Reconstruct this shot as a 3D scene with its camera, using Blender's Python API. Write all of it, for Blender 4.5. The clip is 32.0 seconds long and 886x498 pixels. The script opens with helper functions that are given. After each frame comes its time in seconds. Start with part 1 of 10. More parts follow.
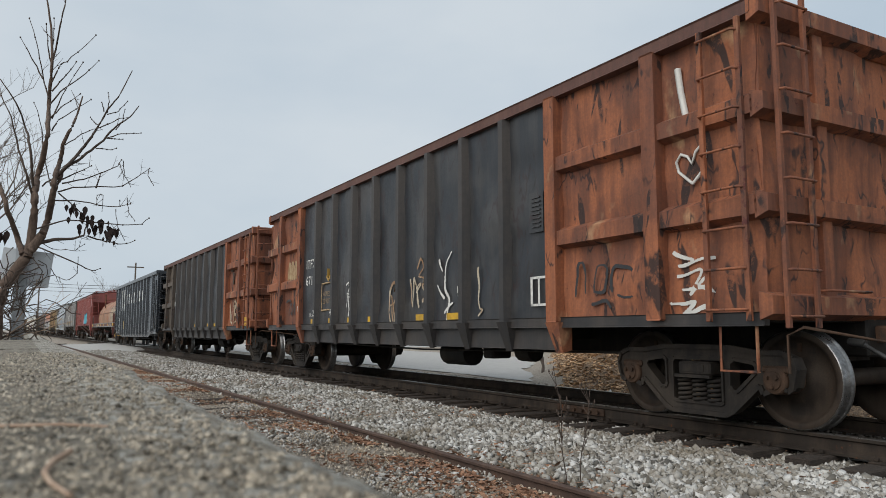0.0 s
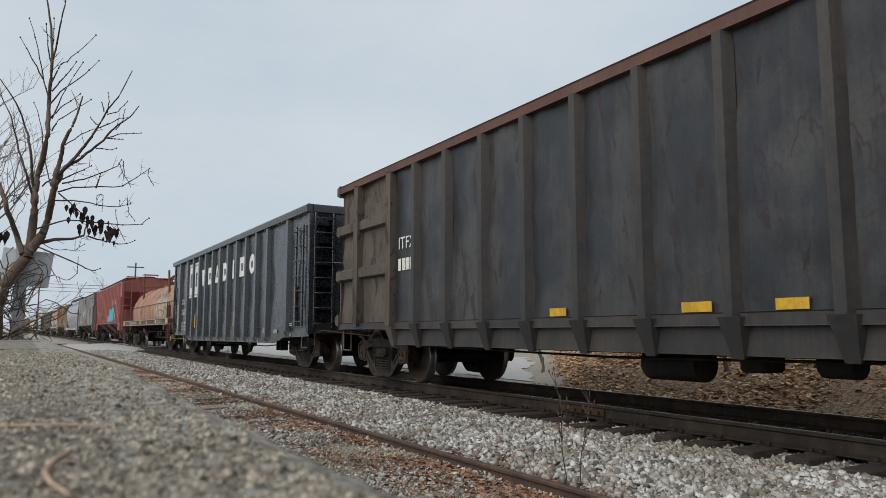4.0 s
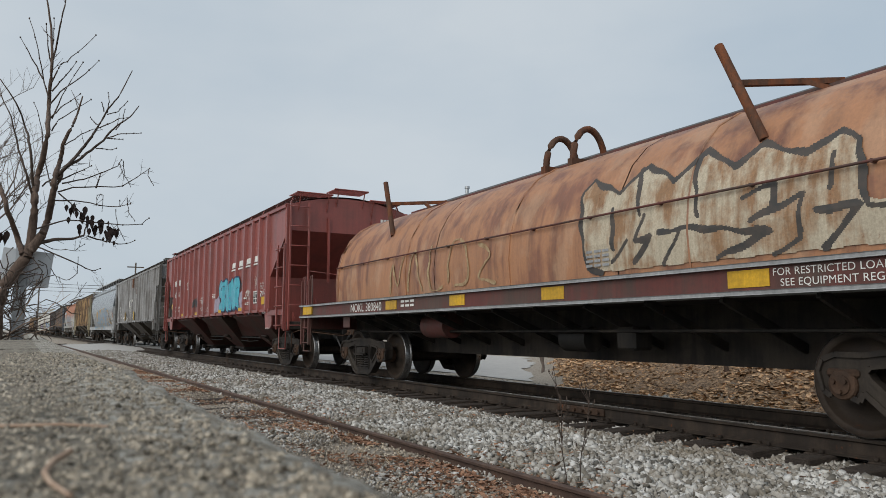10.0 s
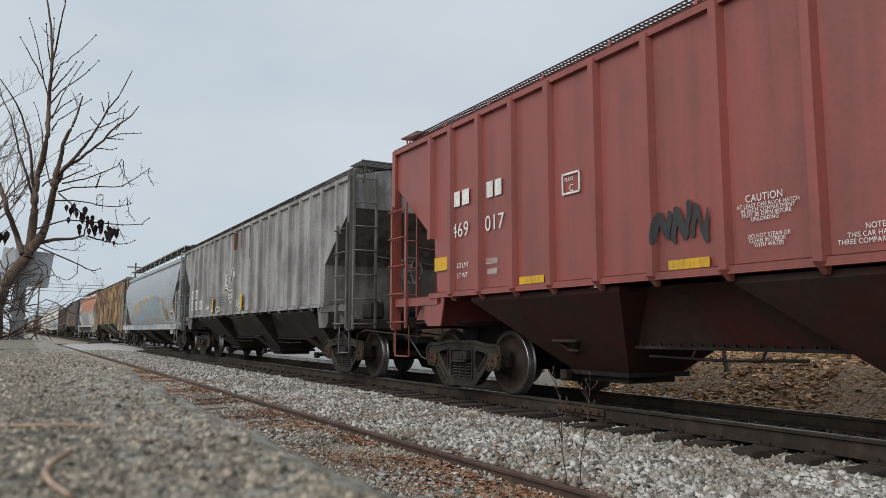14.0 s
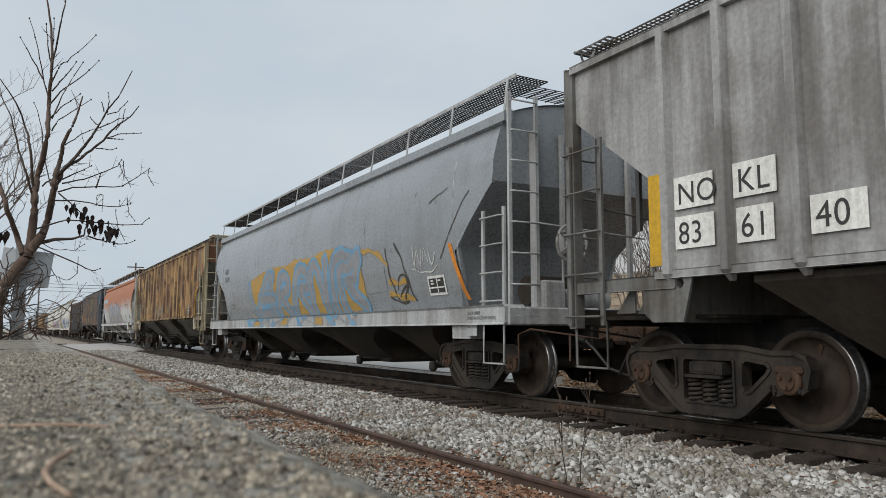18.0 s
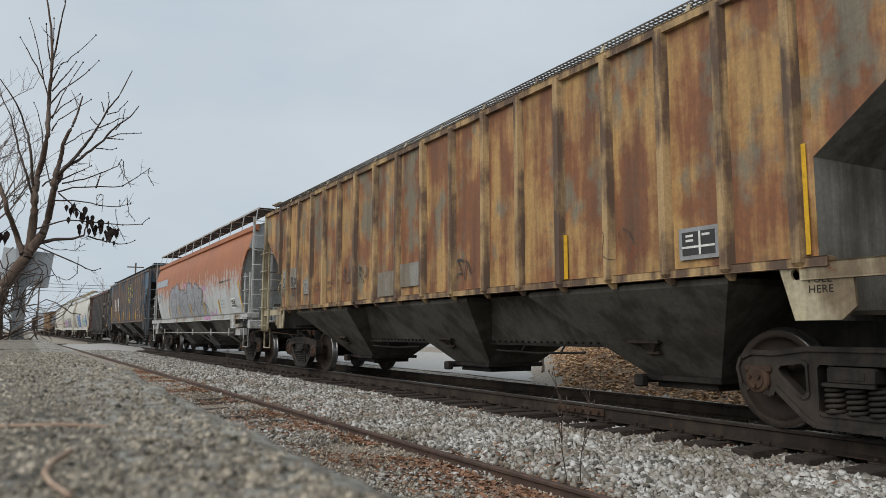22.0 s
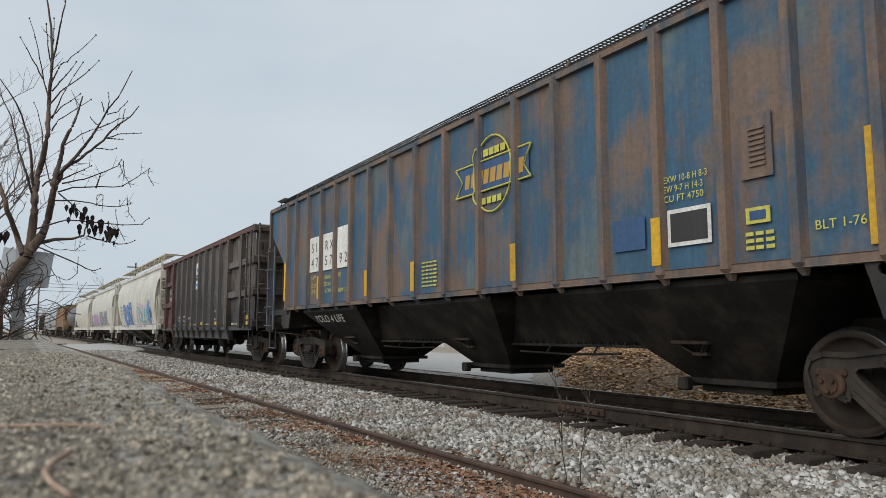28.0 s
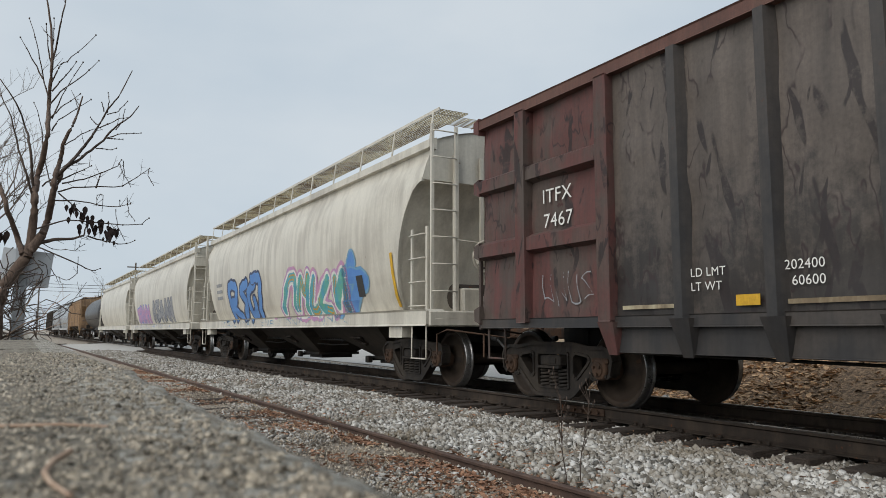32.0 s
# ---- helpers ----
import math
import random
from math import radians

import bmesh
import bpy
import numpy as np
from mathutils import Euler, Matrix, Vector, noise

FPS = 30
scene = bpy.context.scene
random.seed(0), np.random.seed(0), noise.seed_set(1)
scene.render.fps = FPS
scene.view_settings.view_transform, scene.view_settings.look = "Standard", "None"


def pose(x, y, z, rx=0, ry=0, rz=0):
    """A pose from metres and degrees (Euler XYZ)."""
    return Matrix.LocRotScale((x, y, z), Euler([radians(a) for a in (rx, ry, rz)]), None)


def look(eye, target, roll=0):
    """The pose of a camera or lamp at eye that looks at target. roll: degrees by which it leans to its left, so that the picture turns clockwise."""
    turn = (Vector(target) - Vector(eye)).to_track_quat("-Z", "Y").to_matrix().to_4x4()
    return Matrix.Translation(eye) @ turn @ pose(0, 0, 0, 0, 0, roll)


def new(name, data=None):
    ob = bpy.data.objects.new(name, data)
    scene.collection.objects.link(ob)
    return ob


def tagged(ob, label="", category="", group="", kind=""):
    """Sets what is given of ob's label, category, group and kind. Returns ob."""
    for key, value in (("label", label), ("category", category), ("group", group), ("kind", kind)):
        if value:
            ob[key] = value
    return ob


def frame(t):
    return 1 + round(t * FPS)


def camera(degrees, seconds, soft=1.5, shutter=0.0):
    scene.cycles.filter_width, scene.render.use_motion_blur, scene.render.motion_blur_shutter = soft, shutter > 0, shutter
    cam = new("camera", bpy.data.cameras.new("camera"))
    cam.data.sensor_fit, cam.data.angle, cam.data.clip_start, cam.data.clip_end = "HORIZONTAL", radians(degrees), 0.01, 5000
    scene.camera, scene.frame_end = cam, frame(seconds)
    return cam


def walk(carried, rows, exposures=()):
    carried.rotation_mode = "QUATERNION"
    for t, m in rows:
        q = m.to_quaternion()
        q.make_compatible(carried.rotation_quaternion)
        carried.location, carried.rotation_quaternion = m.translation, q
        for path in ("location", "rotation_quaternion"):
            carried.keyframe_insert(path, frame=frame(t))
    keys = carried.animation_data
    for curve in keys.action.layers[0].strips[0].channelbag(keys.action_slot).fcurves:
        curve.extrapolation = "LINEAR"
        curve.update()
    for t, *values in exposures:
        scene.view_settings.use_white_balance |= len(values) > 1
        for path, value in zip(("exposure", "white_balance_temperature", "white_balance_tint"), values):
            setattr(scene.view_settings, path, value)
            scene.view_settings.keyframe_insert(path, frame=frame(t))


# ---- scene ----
EYE = Vector((0.0, 0.0, 0.882))
cam = camera(62.19, 32.0, soft=0.6)
cam.data.dof.use_dof = True
cam.data.dof.focus_distance = 11.0
cam.data.dof.aperture_fstop = 15.0
VIEW = look(EYE, EYE + Vector((0.4903, 0.8645, 0.1102)), 0.1)
walk(cam, [(0.0, VIEW), (32.0, VIEW)], [(0.0, 0.05), (9.0, 0.05), (10.5, -0.10), (12.0, -0.10), (14.0, 0.04), (17.0, 0.02), (18.2, 0.0), (19.2, -0.10), (20.5, -0.10), (22.0, 0.0), (25.0, 0.03), (28.0, 0.06), (32.0, 0.06)])

# ---- sky and sun: a bright overcast winter day, the sun behind thin cloud over the platform ----
SUN = Vector((-0.76, -0.26, 0.60)).normalized()
world = bpy.data.worlds.new("sky")
scene.world = world
world.use_nodes = True
wn, wl = world.node_tree.nodes, world.node_tree.links
wn.clear()
w_out, w_bg = wn.new("ShaderNodeOutputWorld"), wn.new("ShaderNodeBackground")
w_sky = wn.new("ShaderNodeTexSky")
w_sky.sky_type, w_sky.sun_disc = "NISHITA", False
w_sky.sun_elevation = math.asin(SUN.z)
w_sky.sun_rotation = math.atan2(SUN.x, SUN.y)
w_sky.dust_density, w_sky.air_density = 2.0, 1.0
w_co, w_map = wn.new("ShaderNodeTexCoord"), wn.new("ShaderNodeMapping")
w_map.inputs["Scale"].default_value = (1.0, 1.0, 2.4)
w_noise, w_ramp = wn.new("ShaderNodeTexNoise"), wn.new("ShaderNodeValToRGB")
w_noise.inputs["Scale"].default_value, w_noise.inputs["Detail"].default_value = 1.7, 5.0
w_noise.inputs["Roughness"].default_value = 0.5
w_ramp.color_ramp.elements[0].position, w_ramp.color_ramp.elements[0].color = 0.34, (4.75, 5.65, 6.5, 1)
w_ramp.color_ramp.elements[1].position, w_ramp.color_ramp.elements[1].color = 0.68, (6.2, 6.8, 7.3, 1)
w_mix = wn.new("ShaderNodeMixRGB")
w_mix.inputs[0].default_value = 0.93
wl.new(w_co.outputs["Generated"], w_map.inputs["Vector"])
wl.new(w_map.outputs["Vector"], w_noise.inputs["Vector"])
wl.new(w_noise.outputs["Fac"], w_ramp.inputs["Fac"])
wl.new(w_sky.outputs["Color"], w_mix.inputs[1])
wl.new(w_ramp.outputs["Color"], w_mix.inputs[2])
wl.new(w_mix.outputs["Color"], w_bg.inputs["Color"])
wl.new(w_bg.outputs["Background"], w_out.inputs["Surface"])
w_bg.inputs["Strength"].default_value = 0.1
sun = new("sun", bpy.data.lights.new("sun", "SUN"))
sun.data.energy, sun.data.angle, sun.data.color = 2.1, radians(60), (1.0, 0.95, 0.88)
sun.matrix_world = look(SUN * 60, (0, 0, 0))


# ---- mesh helpers ----
class Build:
    """Collects vertices and faces of one mesh."""

    def __init__(self):
        self.v, self.f, self.m, self.s = [], [], [], []

    def add(self, verts, faces, mat=0, smooth=False):
        n = len(self.v)
        self.v += [tuple(p) for p in verts]
        for q in faces:
            self.f.append(tuple(i + n for i in q))
            self.m.append(mat)
            self.s.append(smooth)
        return self

    def box(self, x0, x1, y0, y1, z0, z1, mat=0, c=0.0):
        """A block; c: the chamfer of its long edges."""
        if c <= 0:
            v = [(x, y, z) for x in (x0, x1) for y in (y0, y1) for z in (z0, z1)]
            return self.add(v, [(0, 1, 3, 2), (4, 6, 7, 5), (0, 4, 5, 1), (2, 3, 7, 6), (0, 2, 6, 4), (1, 5, 7, 3)], mat)
        v, f = [], []
        for x, sx in ((x0, 1), (x1, -1)):
            for y, sy in ((y0, 1), (y1, -1)):
                for z, sz in ((z0, 1), (z1, -1)):
                    v += [(x, y + sy * c, z + sz * c), (x + sx * c, y, z + sz * c), (x + sx * c, y + sy * c, z)]
        k = lambda i, j, l, a: (i * 4 + j * 2 + l) * 3 + a
        for i in (0, 1):
            f.append((k(i, 0, 0, 0), k(i, 0, 1, 0), k(i, 1, 1, 0), k(i, 1, 0, 0)))
            f.append((k(0, i, 0, 1), k(0, i, 1, 1), k(1, i, 1, 1), k(1, i, 0, 1)))
            f.append((k(0, 0, i, 2), k(0, 1, i, 2), k(1, 1, i, 2), k(1, 0, i, 2)))
            for j in (0, 1):
                f.append((k(i, j, 0, 0), k(i, j, 1, 0), k(i, j, 1, 1), k(i, j, 0, 1)))
                f.append((k(i, 0, j, 0), k(i, 1, j, 0), k(i, 1, j, 2), k(i, 0, j, 2)))
                f.append((k(0, i, j, 1), k(1, i, j, 1), k(1, i, j, 2), k(0, i, j, 2)))
                for l in (0, 1):
                    f.append((k(i, j, l, 0), k(i, j, l, 1), k(i, j, l, 2)))
        return self.add(v, f, mat)

    def hexa(self, a, b, mat=0):
        """A solid between two quads a and b of four points each."""
        return self.add(list(a) + list(b), [(0, 1, 2, 3), (7, 6, 5, 4), (0, 4, 5, 1), (1, 5, 6, 2), (2, 6, 7, 3), (3, 7, 4, 0)], mat)

    def prism(self, poly, axis, a, b, mat=0):
        """An outline of 2D points swept along axis 'x', 'y' or 'z' from a to b. Outline: (y, z), (x, z) or (x, y)."""
        n = len(poly)
        put = {"x": lambda p, c: (c, p[0], p[1]), "y": lambda p, c: (p[0], c, p[1]), "z": lambda p, c: (p[0], p[1], c)}[axis]
        v = [put(p, a) for p in poly] + [put(p, b) for p in poly]
        f = [tuple(range(n)), tuple(range(2 * n - 1, n - 1, -1))] + [(i, i + n, (i + 1) % n + n, (i + 1) % n) for i in range(n)]
        return self.add(v, f, mat)

    def tube(self, pts, r, n=6, mat=0, taper=None, smooth=True):
        """A round bar along pts; taper: the radius at the end."""
        pts = [Vector(p) for p in pts]
        v, last = [], len(pts) - 1
        for i, p in enumerate(pts):
            d = (pts[min(i + 1, last)] - pts[max(i - 1, 0)]).normalized()
            u = d.cross(Vector((0, 0, 1)) if abs(d.z) < 0.9 else Vector((1, 0, 0))).normalized()
            w = d.cross(u)
            rr = r if taper is None else r + (taper - r) * i / last
            for k in range(n):
                a = 2 * math.pi * k / n
                v.append(p + (u * math.cos(a) + w * math.sin(a)) * rr)
        f = [(i * n + k, i * n + (k + 1) % n, (i + 1) * n + (k + 1) % n, (i + 1) * n + k) for i in range(last) for k in range(n)]
        self.add(v, f, mat, smooth)
        return self.add([v[k] for k in range(n)] + [v[last * n + k] for k in range(n)], [tuple(range(n))[::-1], tuple(range(n, 2 * n))], mat)

    def bar(self, p, q, w, h, mat=0):
        """A flat bar from p to q, w wide across and h deep."""
        p, q = Vector(p), Vector(q)
        d = (q - p).normalized()
        u = d.cross(Vector((0, 0, 1)) if abs(d.z) < 0.9 else Vector((1, 0, 0))).normalized()
        t = d.cross(u)
        c = [u * (a * w / 2) + t * (b * h / 2) for a, b in ((-1, -1), (1, -1), (1, 1), (-1, 1))]
        return self.hexa([p + e for e in c], [q + e for e in c], mat)

    def lathe(self, prof, axis_pt, n=32, mats=None, smooth=True):
        """A profile of (x, radius) turned round an axis along x through axis_pt (y, z)."""
        v = []
        for x, r in prof:
            for k in range(n):
                a = 2 * math.pi * k / n
                v.append((x, axis_pt[0] + r * math.cos(a), axis_pt[1] + r * math.sin(a)))
        for i in range(len(prof) - 1):
            f = [(i * n + k, i * n + (k + 1) % n, (i + 1) * n + (k + 1) % n, (i + 1) * n + k) for k in range(n)]
            m = mats[i] if mats else 0
            self.add(v if i == 0 else [], [], 0)
            for q in f:
                self.f.append(tuple(j + len(self.v) - len(v) for j in q))
                self.m.append(m)
                self.s.append(smooth)
        return self

    def sheet(self, fn, us, vs, mat=0, smooth=True):
        """A surface fn(u, v) over the values us and vs."""
        v = [fn(a, b) for a in us for b in vs]
        w = len(vs)
        f = [(i * w + j, i * w + j + 1, (i + 1) * w + j + 1, (i + 1) * w + j) for i in range(len(us) - 1) for j in range(w - 1)]
        return self.add(v, f, mat, smooth)


def part(name, b, mats, parent=None, label="", at=None):
    """Links what b holds as one mesh object under parent."""
    me = bpy.data.meshes.new(name)
    me.from_pydata(b.v, [], b.f)
    mats = mats if isinstance(mats, (list, tuple)) else [mats]
    for m in mats:
        me.materials.append(m)
    me.polygons.foreach_set("material_index", [min(i, len(mats) - 1) for i in b.m])
    me.polygons.foreach_set("use_smooth", b.s)
    bm = bmesh.new()
    bm.from_mesh(me)
    bmesh.ops.recalc_face_normals(bm, faces=bm.faces)
    bm.to_mesh(me)
    bm.free()
    ob = new(name, me)
    ob.parent = parent
    if at is not None:
        ob.matrix_basis = at
    if label:
        tagged(ob, label)
    return ob


def share(name, ob, parent, m=None):
    """Another object on the mesh of ob."""
    o = new(name, ob.data)
    o.parent = parent
    if m is not None:
        o.matrix_basis = m
    return o


def thing(name, label, category, group="", kind=""):
    return tagged(new(name), label, category, group, kind)


def lin(n, a, b):
    return [a + (b - a) * i / (n - 1) for i in range(n)]


# ---- materials ----
def mat_base(name):
    m = bpy.data.materials.new(name)
    m.use_nodes = True
    return m, m.node_tree.nodes, m.node_tree.links, m.node_tree.nodes["Principled BSDF"]


def nz(n, l, vec, scale, detail=4.0, rough=0.55, stretch=None):
    t = n.new("ShaderNodeTexNoise")
    t.inputs["Scale"].default_value, t.inputs["Detail"].default_value, t.inputs["Roughness"].default_value = scale, detail, rough
    if stretch:
        mp = n.new("ShaderNodeMapping")
        mp.inputs["Scale"].default_value = stretch
        l.new(vec, mp.inputs["Vector"])
        vec = mp.outputs["Vector"]
    l.new(vec, t.inputs["Vector"])
    return t.outputs["Fac"]


def step(n, l, fac, lo, hi, a=0.0, b=1.0):
    r = n.new("ShaderNodeMapRange")
    for k, v in zip(("From Min", "From Max", "To Min", "To Max"), (lo, hi, a, b)):
        r.inputs[k].default_value = v
    l.new(fac, r.inputs["Value"])
    return r.outputs["Result"]


def blend(n, l, fac, a, b, mode="MIX"):
    x = n.new("ShaderNodeMixRGB")
    x.blend_type = mode
    for k, v in zip((0, 1, 2), (fac, a, b)):
        if isinstance(v, (int, float)):
            x.inputs[k].default_value = v
        elif isinstance(v, tuple):
            x.inputs[k].default_value = (*v, 1)
        else:
            l.new(v, x.inputs[k])
    return x.outputs["Color"]


def math2(n, l, op, a, b):
    x = n.new("ShaderNodeMath")
    x.operation = op
    for k, v in zip((0, 1), (a, b)):
        if isinstance(v, (int, float)):
            x.inputs[k].default_value = v
        else:
            l.new(v, x.inputs[k])
    return x.outputs["Value"]


def relief(n, l, p, fac, strength=0.3, dist=0.01):
    b = n.new("ShaderNodeBump")
    b.inputs["Strength"].default_value, b.inputs["Distance"].default_value = strength, dist
    l.new(fac, b.inputs["Height"])
    l.new(b.outputs["Normal"], p.inputs["Normal"])


def paint(name, base, second=None, rust=(0.16, 0.055, 0.022), patch=0.3, rusty=0.12, streak=0.45, dirt=0.4, rough=0.5,
          bump=0.25, size=1.0, above=None, scratch=0.0, third=None, gloss=0.5, grain=0.55):
    """Weathered paint on steel. patch: how much of the second colour; rusty: how much rust; above: (z, softness, colour) of a coat that covers the part over z; scratch: dark gouges."""
    m, n, l, p = mat_base(name)
    co = n.new("ShaderNodeTexCoord").outputs["Object"]
    big = nz(n, l, co, 0.9 * size, 5, 0.6)
    run = nz(n, l, co, 3.2 * size, 5, 0.6, (1, 1, 0.10))
    fine = nz(n, l, co, 22 * size, 6, 0.65)
    spot = nz(n, l, co, 5 * size, 8, 0.7)
    col = base
    if above:
        sep = n.new("ShaderNodeSeparateXYZ")
        l.new(co, sep.inputs["Vector"])
        h = math2(n, l, "ADD", sep.outputs["Z"], step(n, l, run, 0.3, 0.7, -0.45 * above[1], 0.45 * above[1]))
        h = math2(n, l, "ADD", h, step(n, l, spot, 0.3, 0.7, -0.5 * above[1], 0.5 * above[1]))
        col = blend(n, l, step(n, l, h, above[0] - above[1] * 0.35, above[0] + above[1] * 0.35), col, above[2])
    if second:
        mix = math2(n, l, "ADD", math2(n, l, "MULTIPLY", big, 0.55), math2(n, l, "MULTIPLY", run, 0.45))
        col = blend(n, l, step(n, l, mix, 0.56 - 0.22 * patch, 0.66 - 0.22 * patch), col, second)
    if third:
        alt = nz(n, l, co, 1.25 * size, 4, 0.62, (1, 1, 0.6))
        col = blend(n, l, step(n, l, alt, third[1], third[1] + 0.09), col, third[0])
    grime = math2(n, l, "MULTIPLY", step(n, l, run, 0.42, 0.72), streak)
    col = blend(n, l, grime, col, (0.035, 0.030, 0.026))
    col = blend(n, l, math2(n, l, "MULTIPLY", step(n, l, big, 0.45, 0.75), dirt), col, (0.085, 0.070, 0.055))
    rmask = math2(n, l, "ADD", math2(n, l, "MULTIPLY", spot, 0.6), math2(n, l, "MULTIPLY", run, 0.4))
    rmask = step(n, l, rmask, 0.66 - 0.3 * rusty, 0.71 - 0.26 * rusty)
    col = blend(n, l, rmask, col, rust)
    if scratch:
        gouge = nz(n, l, co, 2.6, 3, 0.5, (1, 1.2, 0.55))
        thin = step(n, l, math2(n, l, "ABSOLUTE", math2(n, l, "SUBTRACT", gouge, 0.5), 0.0), 0.004, 0.022, 1.0, 0.0)
        thin = math2(n, l, "MULTIPLY", thin, step(n, l, nz(n, l, co, 1.7, 3, 0.6), 0.50, 0.58))
        col = blend(n, l, math2(n, l, "MULTIPLY", thin, scratch), col, (0.030, 0.018, 0.018))
        for sc, lean, cut in ((4.6, 0.20, 0.635), (7.5, -0.25, 0.66)):
            mp = n.new("ShaderNodeMapping")
            mp.inputs["Rotation"].default_value = (lean, 0, 0)
            l.new(co, mp.inputs["Vector"])
            claw = step(n, l, nz(n, l, mp.outputs["Vector"], sc, 2, 0.45, (1, 1, 0.2)), cut, cut + 0.025)
            col = blend(n, l, math2(n, l, "MULTIPLY", math2(n, l, "MULTIPLY", claw, step(n, l, spot, 0.36, 0.5)), scratch), col, (0.020, 0.014, 0.014))
    col = blend(n, l, grain, col, blend(n, l, step(n, l, fine, 0.25, 0.75), (0.50, 0.49, 0.48), (1.45, 1.45, 1.45)), "MULTIPLY")
    hair = nz(n, l, co, 16, 4, 0.7, (1, 1, 0.035))
    col = blend(n, l, grain * 0.9, col, blend(n, l, step(n, l, hair, 0.3, 0.7), (0.70, 0.69, 0.67), (1.22, 1.22, 1.22)), "MULTIPLY")
    p.inputs["Specular IOR Level"].default_value = gloss
    l.new(col, p.inputs["Base Color"])
    l.new(math2(n, l, "ADD", step(n, l, fine, 0.3, 0.7, rough - 0.08, rough + 0.12), math2(n, l, "MULTIPLY", rmask, 0.25)), p.inputs["Roughness"])
    relief(n, l, p, math2(n, l, "ADD", fine, math2(n, l, "MULTIPLY", rmask, 0.4)), bump, 0.004)
    return m


def simple(name, base, other, scale=30.0, rough=0.7, metal=0.0, bump=0.3, dist=0.004, stretch=None, island=0.0, lo=0.35, hi=0.65):
    """Two tones of one surface, with grain and fine relief; island: variation from piece to piece."""
    m, n, l, p = mat_base(name)
    co = n.new("ShaderNodeTexCoord").outputs["Object"]
    a, b = nz(n, l, co, scale, 8, 0.65, stretch), nz(n, l, co, scale * 0.09, 4, 0.6)
    col = blend(n, l, step(n, l, a, lo, hi), base, other)
    col = blend(n, l, 0.5, col, blend(n, l, b, (0.6, 0.6, 0.6), (1.35, 1.35, 1.35)), "MULTIPLY")
    if island:
        g = n.new("ShaderNodeNewGeometry").outputs["Random Per Island"]
        col = blend(n, l, island, col, blend(n, l, g, (0.12, 0.11, 0.095), (1.65, 1.64, 1.60)), "MULTIPLY")
    l.new(col, p.inputs["Base Color"])
    l.new(step(n, l, a, 0.3, 0.7, rough - 0.1, min(1, rough + 0.1)), p.inputs["Roughness"])
    p.inputs["Metallic"].default_value = metal
    relief(n, l, p, a, bump, dist)
    return m


M_TRUCK = paint("truck_steel", (0.021, 0.0185, 0.017), (0.037, 0.030, 0.025), patch=0.5, rusty=0.08, rust=(0.09, 0.04, 0.022), rough=0.72, size=3, gloss=0.26)
M_TRUCK_RUST = paint("truck_rusty_steel", (0.050, 0.032, 0.023), (0.085, 0.045, 0.027), patch=0.5, rusty=0.2, rough=0.75, size=3, gloss=0.22)
M_WHEEL = paint("wheel_plate", (0.026, 0.021, 0.018), (0.045, 0.032, 0.024), patch=0.6, rusty=0.15, rough=0.65, size=3, streak=0.2, gloss=0.22)
M_TREAD = simple("wheel_tread", (0.30, 0.30, 0.30), (0.16, 0.155, 0.15), 20, 0.33, 0.9, 0.1)
M_BLACK = paint("underframe_black", (0.016, 0.015, 0.014), (0.036, 0.030, 0.026), patch=0.3, rusty=0.1, rough=0.6, size=2, gloss=0.22)
M_RUST = paint("bare_rusty_steel", (0.17, 0.060, 0.026), (0.10, 0.045, 0.026), patch=0.5, rusty=0.2, rough=0.8, size=2, gloss=0.22)
M_YELLOW = paint("reflector_yellow", (0.62, 0.36, 0.015), rusty=0.05, streak=0.3, dirt=0.3, rough=0.5)
M_ORANGE = paint("reflector_orange", (0.66, 0.22, 0.015), rusty=0.05, streak=0.3, dirt=0.3, rough=0.5)
M_WHITE = paint("stencil_white", (0.72, 0.72, 0.69), rusty=0.03, streak=0.2, dirt=0.15, rough=0.6)
M_STENCIL_YELLOW = paint("stencil_yellow", (0.55, 0.52, 0.10), rusty=0.03, streak=0.2, dirt=0.2, rough=0.6)
M_STENCIL_BLACK = paint("stencil_black", (0.03, 0.03, 0.03), rusty=0.03, streak=0.1, dirt=0.1, rough=0.6)
M_GREY = paint("grey_primer", (0.30, 0.31, 0.32), rusty=0.05, streak=0.3, dirt=0.3, rough=0.6)
M_HOSE = simple("air_hose_rubber", (0.02, 0.02, 0.02), (0.04, 0.04, 0.04), 60, 0.6)
M_CAST = paint("coupler_cast_steel", (0.055, 0.040, 0.032), (0.11, 0.055, 0.032), patch=0.5, rusty=0.25, rough=0.8, size=4, gloss=0.22)
M_RAIL = paint("rail_web", (0.030, 0.024, 0.020), (0.048, 0.035, 0.027), patch=0.5, rusty=0.2, rough=0.8, size=3, streak=0.2, gloss=0.22)
M_RAILTOP = simple("rail_head_worn", (0.30, 0.29, 0.28), (0.17, 0.15, 0.135), 14, 0.32, 0.85, 0.1)
M_SPURTOP = paint("spur_rail_rust", (0.075, 0.046, 0.036), (0.115, 0.068, 0.05), patch=0.5, rusty=0.2, rough=0.8, size=3, streak=0.2)
M_TIE = simple("tie_old_wood", (0.070, 0.052, 0.040), (0.018, 0.014, 0.012), 14, 0.9, 0, 0.8, 0.02, (1, 9, 9))
# Fines coloured dark to paint in the shade between the ballast stones.
M_FINES_SHADED = simple("ballast_fines_shaded", (0.060, 0.052, 0.043), (0.13, 0.115, 0.095), 55, 0.95, 0, 1.0, 0.03)
M_GROUND = simple("earth_and_gravel", (0.20, 0.165, 0.128), (0.46, 0.41, 0.345), 40, 0.95, 0, 1.0, 0.03)
